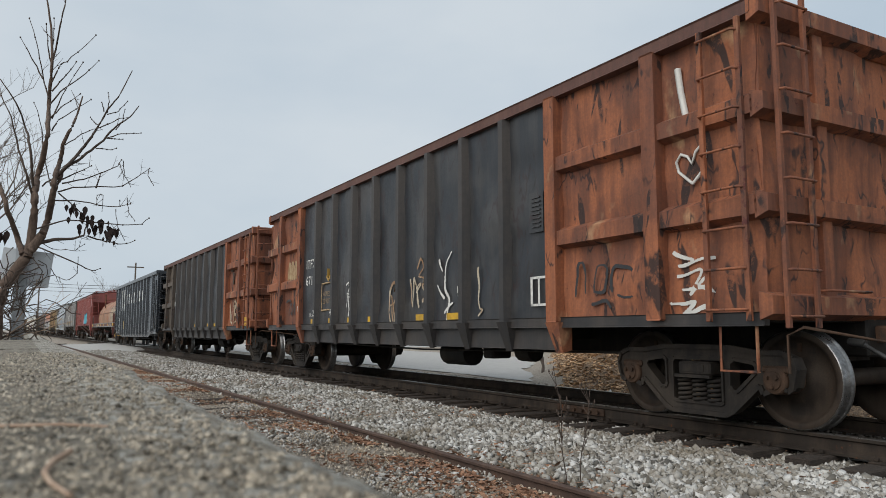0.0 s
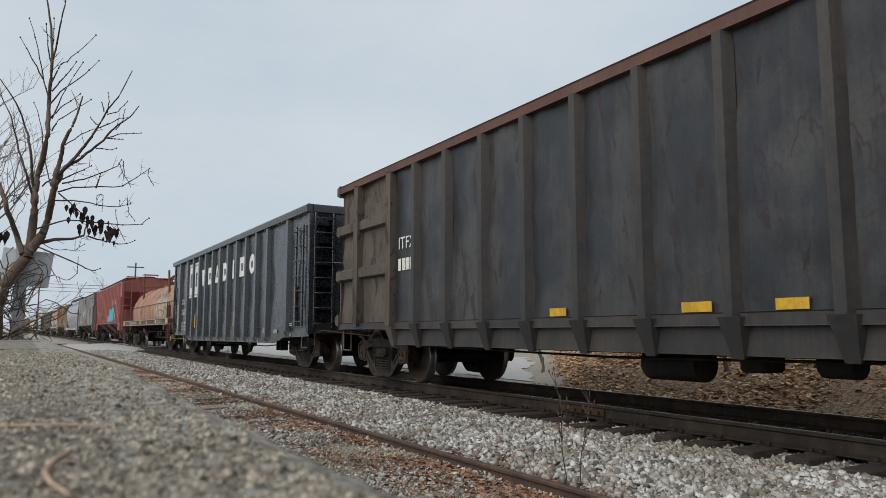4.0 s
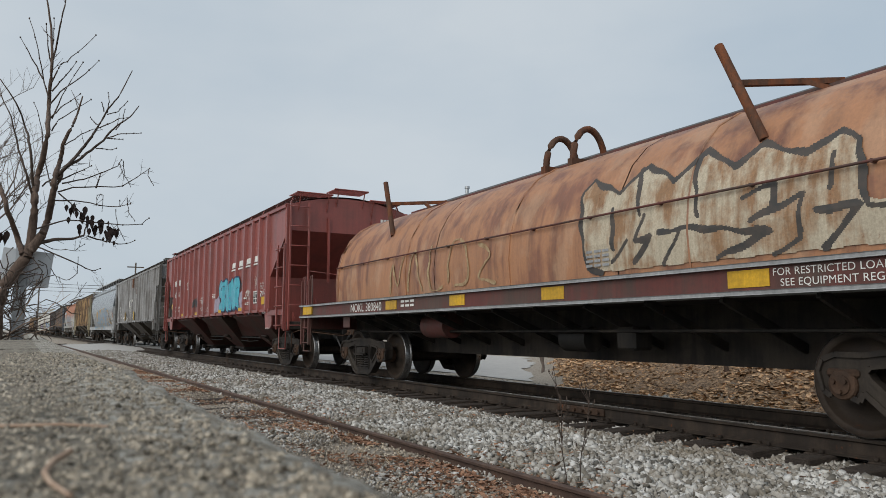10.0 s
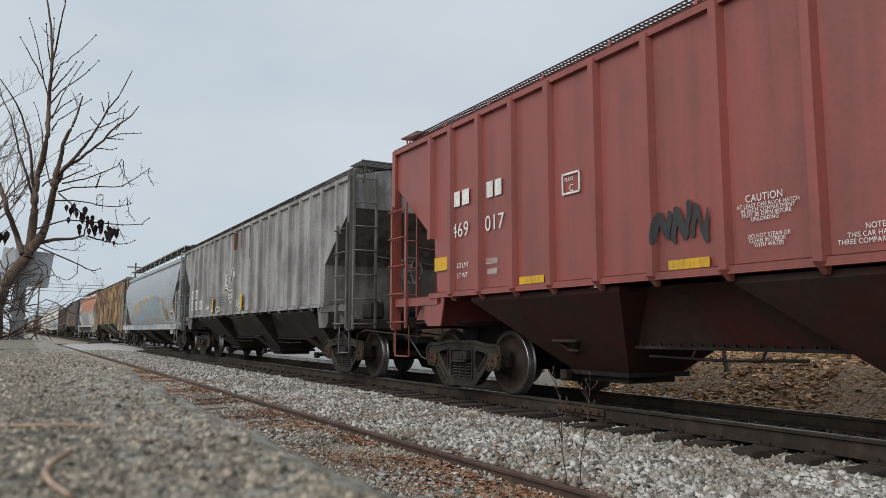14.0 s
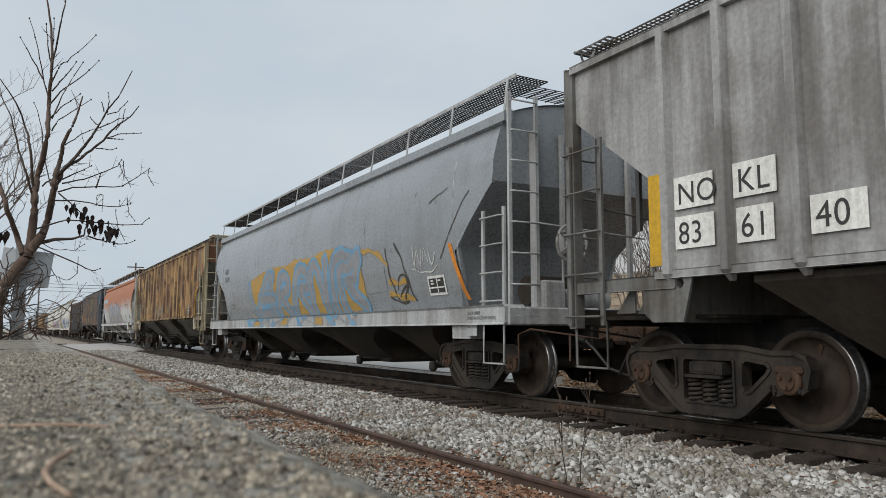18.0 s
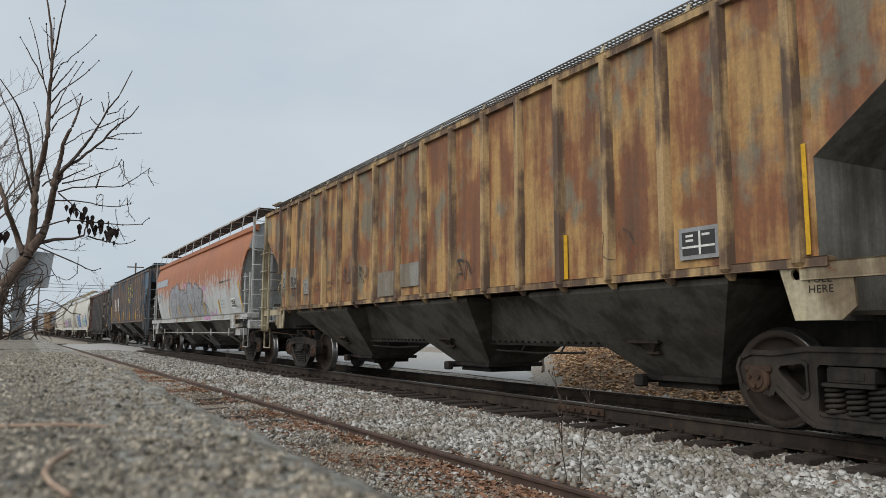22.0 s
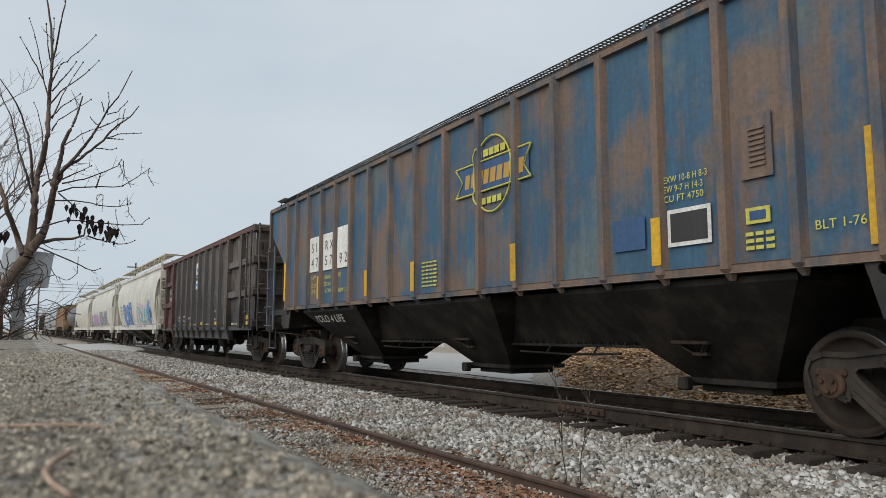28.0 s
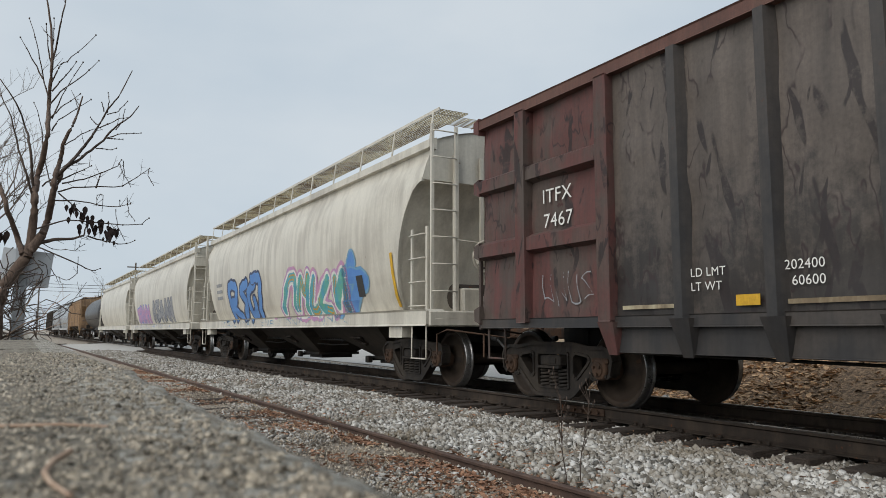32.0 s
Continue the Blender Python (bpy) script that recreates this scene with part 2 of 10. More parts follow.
M_GRIT = simple("brown_grit", (0.54, 0.48, 0.40), (0.32, 0.26, 0.20), 60, 0.95, 0, 0.4, 0.004, None, 0.7)
M_BANK = simple("leafy_bank_earth", (0.13, 0.085, 0.052), (0.38, 0.25, 0.15), 16, 0.95, 0, 1.0, 0.05, None, 0.0, 0.42, 0.58)
# Oil stain and the shade under the train, both put into this colour.
M_OILY_SHADED = simple("oily_shaded_track_bed", (0.050, 0.042, 0.036), (0.10, 0.086, 0.072), 40, 0.85, 0, 1.0, 0.03, None, 0.5)
M_STEM = simple("withered_stem", (0.40, 0.29, 0.21), (0.30, 0.20, 0.14), 60, 0.9, 0, 0.3)
M_LITTER = simple("dry_leaf_litter", (0.46, 0.27, 0.14), (0.62, 0.44, 0.28), 20, 0.85, 0, 0.3, 0.004, None, 0.75)
M_LEAF = simple("dead_leaves", (0.20, 0.095, 0.055), (0.37, 0.215, 0.135), 20, 0.85, 0, 0.3, 0.004, None, 0.6)
M_GRASS = simple("dry_grass", (0.36, 0.27, 0.17), (0.46, 0.36, 0.24), 20, 0.9, 0, 0.3, 0.004, None, 0.6)
M_BARK = simple("bark", (0.155, 0.105, 0.078), (0.075, 0.052, 0.04), 60, 0.9, 0, 0.8, 0.01, (1, 1, 0.3))
M_TWIG = simple("twig_bark", (0.085, 0.060, 0.046), (0.05, 0.036, 0.028), 40, 0.9, 0, 0.4)
M_FARTWIG = simple("far_twig", (0.20, 0.165, 0.14), (0.14, 0.115, 0.10), 10, 0.95)
M_DARKLEAF = simple("withered_leaf", (0.020, 0.012, 0.011), (0.05, 0.028, 0.022), 40, 0.8)
M_GALV = simple("galvanised_steel", (0.46, 0.48, 0.49), (0.36, 0.38, 0.40), 12, 0.45, 0.6, 0.1)
M_SIGNBACK = simple("sign_back_aluminium", (0.55, 0.57, 0.59), (0.47, 0.49, 0.51), 6, 0.5, 0.4, 0.05)
M_ROAD = simple("worn_asphalt_road", (0.48, 0.47, 0.45), (0.38, 0.37, 0.355), 45, 0.9, 0, 0.5, 0.01)
M_WALLSTEEL = simple("white_wall_panels", (0.66, 0.68, 0.69), (0.60, 0.62, 0.63), 1.2, 0.55, 0, 0.05)
M_FASCIA = simple("dark_fascia", (0.10, 0.105, 0.11), (0.13, 0.135, 0.14), 8, 0.5)
M_BLOCK = simple("tan_wall_blocks", (0.42, 0.34, 0.25), (0.30, 0.24, 0.18), 10, 0.9, 0, 0.4, 0.01, None, 0.4)
M_MORTAR = simple("mortar", (0.38, 0.36, 0.33), (0.30, 0.29, 0.27), 30, 0.95)
M_WIRE = simple("cable_black", (0.03, 0.03, 0.03), (0.05, 0.05, 0.05), 10, 0.7)
M_POLE = simple("pole_wood", (0.14, 0.11, 0.09), (0.09, 0.075, 0.06), 10, 0.9, 0, 0.4, 0.01, (1, 1, 0.1))


def concrete_mat(name, worn):
    """Old concrete, its sand and stones laid bare; worn: how far the pale aggregate shows."""
    m, n, l, p = mat_base(name)
    co = n.new("ShaderNodeTexCoord").outputs["Object"]
    grit, mid, big = nz(n, l, co, 190, 7, 0.85), nz(n, l, co, 60, 6, 0.8), nz(n, l, co, 7, 7, 0.7)
    clump = nz(n, l, co, 34, 4, 0.7)
    vor = n.new("ShaderNodeTexVoronoi")
    vor.inputs["Scale"].default_value = 150
    l.new(co, vor.inputs["Vector"])
    col = blend(n, l, step(n, l, big, 0.38, 0.62), (0.325, 0.285, 0.228), (0.215, 0.186, 0.145))
    col = blend(n, l, step(n, l, clump, 0.42, 0.62, 0.0, 0.6), col, (0.12, 0.104, 0.083))
    pale = math2(n, l, "MULTIPLY", step(n, l, mid, 0.52 - 0.08 * worn, 0.60 - 0.06 * worn), 0.75 + 0.2 * worn)
    col = blend(n, l, pale, col, (0.34 + 0.16 * worn, 0.325 + 0.16 * worn, 0.28 + 0.16 * worn))
    dark = math2(n, l, "MULTIPLY", step(n, l, nz(n, l, co, 95, 6, 0.8), 0.52, 0.57), 0.9 - 0.4 * worn)
    col = blend(n, l, dark, col, (0.055, 0.052, 0.043))
    sep = n.new("ShaderNodeSeparateXYZ")
    l.new(vor.outputs["Color"], sep.inputs["Vector"])
    pebble = math2(n, l, "MULTIPLY", step(n, l, sep.outputs["X"], 0.76, 0.80), step(n, l, vor.outputs["Distance"], 0.45, 0.3))
    col = blend(n, l, math2(n, l, "MULTIPLY", pebble, 0.5), col, (0.46, 0.43, 0.38))
    col = blend(n, l, 0.8, col, blend(n, l, step(n, l, grit, 0.34, 0.66), (0.30, 0.30, 0.29), (1.75, 1.74, 1.72)), "MULTIPLY")
    l.new(col, p.inputs["Base Color"])
    p.inputs["Roughness"].default_value = 0.95
    relief(n, l, p, math2(n, l, "ADD", grit, mid), 0.9, 0.003)
    return m


M_CONCRETE = concrete_mat("platform_concrete", 0.0)
M_CONCRETE_LIP = concrete_mat("platform_concrete_worn_lip", 0.8)


def ballast_mat():
    """Crushed limestone: every stone has its own tone, with patches stained brown."""
    m, n, l, p = mat_base("ballast_stone")
    co = n.new("ShaderNodeTexCoord").outputs["Object"]
    g = n.new("ShaderNodeNewGeometry").outputs["Random Per Island"]
    r = n.new("ShaderNodeValToRGB")
    e = r.color_ramp.elements
    e[0].position, e[0].color = 0.0, (0.085, 0.080, 0.072, 1)
    e[1].position, e[1].color = 1.0, (0.66, 0.65, 0.63, 1)
    for at, c in ((0.18, (0.20, 0.185, 0.16)), (0.42, (0.34, 0.322, 0.292)), (0.72, (0.50, 0.488, 0.46))):
        k = e.new(at)
        k.color = (*c, 1)
    l.new(g, r.inputs["Fac"])
    fine, patch = nz(n, l, co, 60, 6, 0.65), nz(n, l, co, 1.1, 5, 0.7)
    col = blend(n, l, step(n, l, patch, 0.44, 0.62, 0.0, 0.72), r.outputs["Color"], (0.19, 0.155, 0.11))
    col = blend(n, l, 0.5, col, blend(n, l, step(n, l, fine, 0.3, 0.7), (0.60, 0.59, 0.57), (1.3, 1.3, 1.3)), "MULTIPLY")
    l.new(col, p.inputs["Base Color"])
    p.inputs["Roughness"].default_value = 0.9
    relief(n, l, p, fine, 0.4, 0.006)
    return m


M_BALLAST = ballast_mat()

# ---- the line: a gentle bend to the left, sinking a little with distance ----
TRACK_X = 7.006
SPEED, GAIN = 5.760, 0.00818


def line_at(y):
    """Offset and height of the main line at y."""
    return TRACK_X - 7.2e-5 * max(0.0, y + 10.0) ** 2, -0.12 * (1 - math.exp(-max(0.0, y) / 30.0))


def travelled(t):
    return SPEED * ((t - 16) + GAIN * (t - 16) ** 2 / 2)


def spur_at(y):
    """The near rail of the sunk siding."""
    return 3.20 - 0.0165 * y - 0.00005 * max(0, y - 20) ** 2

# Grimy steel; base lowered further to put the undersides' deep shade into the colour.
P_GREYUNDER = paint("hopper_underside_grime_shaded", (0.042, 0.035, 0.029), (0.066, 0.054, 0.044), patch=0.4, rusty=0.06, rough=0.75, gloss=0.25)

# ---- ground, platform, tracks ----
def smooth01(t):
    t = min(1.0, max(0.0, t))
    return t * t * (3 - 2 * t)


def ground_height(x, y):
    c, z = line_at(y)
    d = abs(x - c)
    bed = z - 0.20
    low = -0.215
    if d < 1.45:
        return bed - 0.06
    if d < 1.75:
        return bed - 0.06 * (1.75 - d) / 0.3
    if x < c:
        return bed + (low - bed) * min(1.0, (d - 1.75) / 1.1)
    rise = smooth01((x - c - 2.7) / 2.6) * smooth01((1.36 * x - y) / 3.5) * smooth01((46 - y) / 10)
    side = -0.34 + 0.10 * min(1.0, max(0.0, (d - 5.0) / 6.0)) + 0.78 * rise * (0.9 + 0.2 * noise.noise((x * 0.3, y * 0.3, 4)))
    return bed + (side - bed) * min(1.0, (d - 1.75) / 1.2)


def pit(x, y):
    """How far the subsoil lies under the loose stone."""
    c = line_at(y)[0]
    return 0.045 if spur_at(y) + 0.45 < x < c + 3.0 and y < 45 else 0.0


ground = Build()
gx = lin(9, -900, -30) + lin(8, -24, -2) + lin(44, -1.5, 17) + lin(10, 18.5, 40) + lin(8, 60, 900)
gy = lin(6, -600, -30) + lin(60, -20, 39) + lin(20, 42, 120) + lin(10, 150, 2500)
ground.sheet(lambda x, y: (x, y, ground_height(x, y) - pit(x, y) + 0.025 * noise.noise((x * 1.3, y * 1.3, 0))), gx, gy)
# Under the ballast the ground takes the darkened fines, for shaded gaps.
for k, q in enumerate(ground.f):
    cx, cy = sum(ground.v[i][0] for i in q) / 4, sum(ground.v[i][1] for i in q) / 4
    if spur_at(cy) + 0.5 < cx < line_at(cy)[0] + 2.6 and -9 < cy < 43:
        ground.m[k] = 1
tagged(part("ground", ground, [M_GROUND, M_FINES_SHADED]), "brown earth and gravel ground beside the railway tracks", "ground", kind="structure")

PLAT_Z = EYE.z - 0.055


def edge_x(y):
    bulge = 0.016 * math.exp(-((y - 1.3) / 0.35) ** 2)
    return 0.126 + bulge + 0.005 * noise.noise((y * 4.0, 3.0, 0)) + 0.007 * noise.noise((y * 13.0, 9.0, 0)) + 0.005 * noise.noise((y * 34, 2, 5)) + 0.003 * noise.noise((y * 80, 4, 5))


plat = Build()
py = lin(330, -0.2, 1.2) + lin(70, 1.22, 5.0) + lin(14, 5.2, 13)


def plat_pt(u, y):
    z = PLAT_Z + 0.0018 * noise.noise((u * 12, y * 12, 0)) + 0.0016 * noise.noise((u * 75, y * 75, 1)) + 0.0016 * noise.noise((u * 190, y * 190, 2)) + 0.0010 * noise.noise((u * 330, y * 330, 3))
    return (u, y, z)


plat.sheet(plat_pt, lin(20, -9.0, -0.45) + lin(8, -0.42, -0.30), py)
plat.sheet(plat_pt, lin(150, -0.30, 0.04), lin(20, -0.2, 0.13) + lin(250, 0.132, 0.75))
plat.sheet(plat_pt, lin(60, -0.30, 0.04), lin(200, 0.75, 2.2))
plat.sheet(plat_pt, lin(30, -0.30, 0.04), lin(60, 2.2, 5.0) + lin(14, 5.2, 13))
# the worn, rounded lip and the face below it
lip = [(-0.05, 0.0), (-0.030, -0.0003), (-0.016, -0.0012), (-0.007, -0.0038), (-0.002, -0.009), (0.0, -0.022), (-0.003, -0.2), (0.0, -0.6), (-0.004, -1.3)]


def lip_pt(k, y):
    dx, dz = lip[k]
    w = 0.0 if k == 0 else min(1.0, k / 4)
    x = edge_x(y) + dx + 0.0035 * w * noise.noise((y * 60, dz * 80, 4))
    return (x if k else 0.04, y, PLAT_Z + dz + plat_pt(x if k else 0.04, y)[2] - PLAT_Z)


plat.sheet(lambda k, y: lip_pt(k, y), list(range(len(lip))), py, 1)
plat.box(-9.0, 0.05, 12.9, 13.0, -0.4, PLAT_Z - 0.004)
plat.box(-9.0, 0.128, -7.0, -0.195, -1.3, PLAT_Z - 0.001)
tagged(part("pavement_platform", plat, [M_CONCRETE, M_CONCRETE_LIP]), "weathered grey concrete loading platform with a chipped rounded edge", "platform", kind="structure")

M_AGGREGATE = simple("concrete_aggregate", (0.375, 0.33, 0.27), (0.26, 0.227, 0.18), 8, 0.95, 0, 0.3, 0.001, None, 0.9)
AGG_STONE = ([(0, 0, 1), (0, 0, -1)] + [(math.cos(1.2566 * k), math.sin(1.2566 * k), 0.3 * (-1) ** k) for k in range(5)], [(0, 2 + k, 2 + (k + 1) % 5) for k in range(5)] + [(1, 2 + (k + 1) % 5, 2 + k) for k in range(5)])


def aggregate_place(r):
    y = 0.13 + 1.9 * r.rand() ** 1.7
    x = max(-0.9 * y, -0.5) + 0.05 - 0.02 + (edge_x(y) - max(-0.9 * y, -0.5) - 0.05) * r.rand()
    z = plat_pt(x, y)[2]
    d = edge_x(y) - x
    if d < 0.034:
        z -= 0.0038 * ((0.034 - d) / 0.03) ** 1.8
    return x, y, z - 0.0003


crack = Build()
for y0, a in ((2.42, 0.10), (3.9, -0.05)):
    pts = [(x, y0 + a * x + 0.03 * noise.noise((x * 7, y0, 0)), PLAT_Z - 0.0025) for x in lin(26, -1.5, 0.07)]
    for p, q in zip(pts, pts[1:]):
        crack.bar(p, q, 0.016, 0.006)
tagged(part("platform_joint", crack, M_TIE), "dark earth-filled joint across the concrete platform", "joint", kind="structure")


def rail_section(b, fn, ys, mat_web=0, mat_top=1, s=1.0):
    """A flat-bottomed rail along fn(y) -> (x, z of its head)."""
    prof = [(-0.075, -0.172), (-0.075, -0.16), (-0.012, -0.140), (-0.010, -0.048), (-0.036, -0.036), (-0.037, -0.010), (-0.028, -0.001),
            (0.028, -0.001), (0.037, -0.010), (0.036, -0.036), (0.010, -0.048), (0.012, -0.140), (0.075, -0.16), (0.075, -0.172)]
    v = []
    for y in ys:
        x, z = fn(y)
        v += [(x + a * s, y, z + c * s) for a, c in prof]
    n = len(prof)
    for k in range(n - 1):
        b.add(v if k == 0 else [], [], 0)
        base = len(b.v) - len(v)
        for i in range(len(ys) - 1):
            b.f.append((base + i * n + k, base + i * n + k + 1, base + (i + 1) * n + k + 1, base + (i + 1) * n + k))
            b.m.append(mat_top if k in (5, 6, 7) else mat_web)
            b.s.append(False)


track = thing("railway_track", "main line of worn steel rails on weathered wooden ties", "railway track", kind="structure")
ys_rail = lin(60, -25, 34) + lin(40, 36, 400)
for side in (-1, 1):
    b = Build()
    rail_section(b, lambda y: (line_at(y)[0] + side * 0.7525, line_at(y)[1]), ys_rail)
    part("rail", b, [M_RAIL, M_RAILTOP], track, "brown steel rail with a polished running surface")

spur = thing("railway_siding", "disused siding rail, rusty and sunk among dead leaves", "railway track", kind="structure")
b = Build()
rail_section(b, lambda y: (spur_at(y), -0.128 + 0.012 * noise.noise((0, y * 0.4, 0))), lin(60, -12, 34) + lin(12, 38, 90), 0, 0, 0.72)
part("rail", b, [M_SPURTOP], spur, "rust-brown siding rail")

tie = Build()
tie.box(-1.30, 1.30, -0.115, 0.115, -0.16, 0.0, 0, 0.012)
tie_first = part("tie", tie, M_TIE, track)
rng = random.Random(5)
y = -14.0
tie_ys = []
while y < 74:
    tie_ys.append(y)
    y += 0.53 + rng.uniform(-0.05, 0.05)
for i, y in enumerate(tie_ys):
    x, z = line_at(y)
    m = pose(x + rng.uniform(-0.20, 0.17), y, z - 0.172 + rng.uniform(-0.012, 0.006), rng.uniform(-1, 1), rng.uniform(-0.6, 0.6), rng.uniform(-2.5, 2.5))
    if i == 0:
        tie_first.matrix_basis = m
    else:
        share("tie", tie_first, track, m)
plate = Build()
plate.box(-0.17, 0.17, -0.09, 0.09, -0.004, 0.012, 0, 0.004)
for dx, dy in ((-0.11, 0.05), (-0.11, -0.05), (0.11, 0.05)):
    plate.box(dx - 0.018, dx + 0.018, dy - 0.018, dy + 0.018, 0.012, 0.045, 0, 0.005)
plate_first = None
for y in tie_ys:
    if 0 < y < 26:
        x, z = line_at(y)
        m = pose(x - 0.7525, y, z - 0.178)
        if plate_first is None:
            plate_first = part("tie_plate", plate, M_RAIL, track, at=m)
        else:
            share("tie_plate", plate_first, track, m)
joint = Build()
jx, jz = line_at(7.3)
joint.box(jx - 0.80, jx - 0.768, 6.95, 7.85, jz - 0.135, jz - 0.045, 0, 0.008)
for k in range(6):
    joint.tube([(jx - 0.80, 7.03 + 0.148 * k, jz - 0.09), (jx - 0.835, 7.03 + 0.148 * k, jz - 0.09)], 0.022, 6)
part("joint_bar", joint, M_TRUCK_RUST, track, "rusty bolted rail joint bar")
spur_tie = None
for k in range(16):
    y = 2.6 + 0.62 * k + rng.uniform(-0.1, 0.1)
    m = pose(spur_at(y) - 0.62 + rng.uniform(-0.15, 0.1), y, (-0.195 if 8.6 < y < 12.6 else -0.25) + rng.uniform(-0.012, 0.006), 0, rng.uniform(-1, 1), rng.uniform(-5, 5))
    if spur_tie is None:
        spur_tie = part("tie", Build().box(-0.75, 0.75, -0.11, 0.11, -0.14, 0.0, 0, 0.015), M_TIE, spur, at=m)
    else:
        share("tie", spur_tie, spur, m)

# Dark sheet between the rails: oily stone with the train's shade painted in.
bed = Build()
bed.sheet(lambda u, y: (line_at(y)[0] + u, y, line_at(y)[1] - 0.215 + 0.012 * noise.noise((u * 5, y * 5, 0))), lin(9, -0.70, 0.95), lin(160, -12, 60))
tagged(part("ground_track_bed", bed, M_OILY_SHADED), "oily stone bed between the rails, coloured dark for the train's shade", "track bed", kind="structure")
bank = Build()


def bank_pt(u, y):
    x = line_at(y)[0] + 2.55 + u
    return x + 0.15 * noise.noise((y, u * 0.2, 1)), y, ground_height(x, y) + 0.02 + 0.035 * noise.noise((u * 2.2, y * 2.2, 3)) + 0.02 * noise.noise((u * 6, y * 6, 4))


bank.sheet(lambda u, v: bank_pt(u, -4 + v * (1.34 * (9.5 + u) + 3.0)), lin(60, 0, 9.5), lin(110, 0, 1))
tagged(part("ground_bank", bank, M_BANK), "earth bank thick with dry brown leaves behind the railway", "bank", kind="structure")

# the level crossing far down the line, and the yard road behind the train
cross = Build()
cross.sheet(lambda x, y: (x, y + 0.02 * x, ground_height(x, y) + 0.012 + (line_at(y)[1] - 0.05 - ground_height(x, y)) * smooth01((2.6 - abs(x - line_at(y)[0])) / 1.2) * smooth01((y - 43.5) / 2.5)), lin(30, -12, 60), lin(14, 43.5, 62))
tagged(part("road_crossing", cross, M_ROAD), "pale worn road crossing the tracks", "road", kind="structure")
yard = Build()


def road_pt(u, k):
    x = 10.7 + u * 7.5
    near = 1.36 * x + 0.8 * noise.noise((x, 0, 7))
    y = near + (60 - near) * k
    return x + 0.3 * noise.noise((y * 0.3, u * 4, 0)), y, ground_height(x, y) + 0.02


yard.sheet(road_pt, lin(16, 0, 1), lin(60, 0, 1))
tagged(part("road", yard, M_ROAD), "pale gravel-topped yard road behind the railway", "road", kind="structure")


# ---- loose stone, leaves and grass ----
def scatter(name, count, place, size, mat, shape, seed, flat=0.75):
    """Many small pieces in one mesh. place(rng) -> x, y, z or None; shape: vertices and faces of one piece."""
    r = np.random.RandomState(seed)
    base, faces = np.array(shape[0], float), np.array(shape[1], int)
    pos = []
    for _ in range(count):
        p = place(r)
        if p is not None:
            pos.append(p)
    pos = np.array(pos)
    k = len(pos)
    e = r.normal(size=(k, 3, 3))
    q, _ = np.linalg.qr(e)
    sc = size * np.exp(r.normal(0, 0.28, k))
    v = base[None] * (1 + r.uniform(-0.28, 0.28, (k, len(base), 1)))
    v = v * np.stack([1 + r.uniform(-0.2, 0.5, k), np.ones(k), np.full(k, flat)], -1)[:, None, :]
    v = np.einsum("kij,knj->kni", q, v) * sc[:, None, None]
    if flat < 0.3:
        v[:, :, 2] *= 0.45
    v = v + pos[:, None, :]
    f = faces[None] + (np.arange(k) * len(base))[:, None, None]
    me = bpy.data.meshes.new(name)
    me.from_pydata(v.reshape(-1, 3).tolist(), [], f.reshape(-1, faces.shape[1]).tolist())
    me.materials.append(mat)
    me.polygons.foreach_set("use_smooth", [faces.shape[0] == 10] * len(me.polygons))
    return new(name, me)


g = (1 + 5 ** 0.5) / 2
ICO = ([(-1, g, 0), (1, g, 0), (-1, -g, 0), (1, -g, 0), (0, -1, g), (0, 1, g), (0, -1, -g), (0, 1, -g), (g, 0, -1), (g, 0, 1), (-g, 0, -1), (-g, 0, 1)],
       [(0, 11, 5), (0, 5, 1), (0, 1, 7), (0, 7, 10), (0, 10, 11), (1, 5, 9), (5, 11, 4), (11, 10, 2), (10, 7, 6), (7, 1, 8),
        (3, 9, 4), (3, 4, 2), (3, 2, 6), (3, 6, 8), (3, 8, 9), (4, 9, 5), (2, 4, 11), (6, 2, 10), (8, 6, 7), (9, 8, 1)])
ICO = (np.array(ICO[0]) / 1.9, ICO[1])
STONE = ([(0, 0, 1), (0, 0, -1)] + [(math.cos(1.2566 * k), math.sin(1.2566 * k), 0.3 * (-1) ** k) for k in range(5)], [(0, 2 + k, 2 + (k + 1) % 5) for k in range(5)] + [(1, 2 + (k + 1) % 5, 2 + k) for k in range(5)])
LEAFSHAPE = ([(-1, 0, 0), (-0.35, -0.55, 0.2), (0, 0, 0), (-0.35, 0.55, 0.25), (0.5, -0.45, 0.25), (1.1, 0, 0.1), (0.5, 0.45, 0.2)],
             [(0, 1, 2), (0, 2, 3), (1, 4, 2), (2, 6, 3), (4, 5, 2), (2, 5, 6)])
BLADE = ([(-0.08, 0, 0), (0.08, 0, 0), (0.05, 0.1, 1.0), (-0.04, 0.1, 1.0), (0.0, 0.35, 1.8)], [(0, 1, 2), (0, 2, 3), (3, 2, 4)])


TIE_NEAR = {k: [t for t in tie_ys if k - 1 < t < k + 2] for k in range(-14, 60)}


def stone_place(y0, y1, lo, hi):
    def fn(r):
        y = y0 + (y1 - y0) * r.rand() ** 1.4
        c, z = line_at(y)
        left = spur_at(y) + 0.22
        x = left + (c - 0.62 - left) * r.rand()
        if lo is not None and not lo <= (x - left) / (c - left) <= hi:
            return None
        h = ground_height(x, y)
        if x < left + 0.5 and r.rand() < 0.35:
            return None
        if c - x < 1.34 and min(abs(y - t) for t in TIE_NEAR[int(y)]) < 0.14:
            return None
        return x, y, h - 0.012 + 0.058 * r.rand() + 0.03 * noise.noise((x * 2, y * 2, 0)) - (0.028 if c - x < 1.4 else 0.0)
    return fn


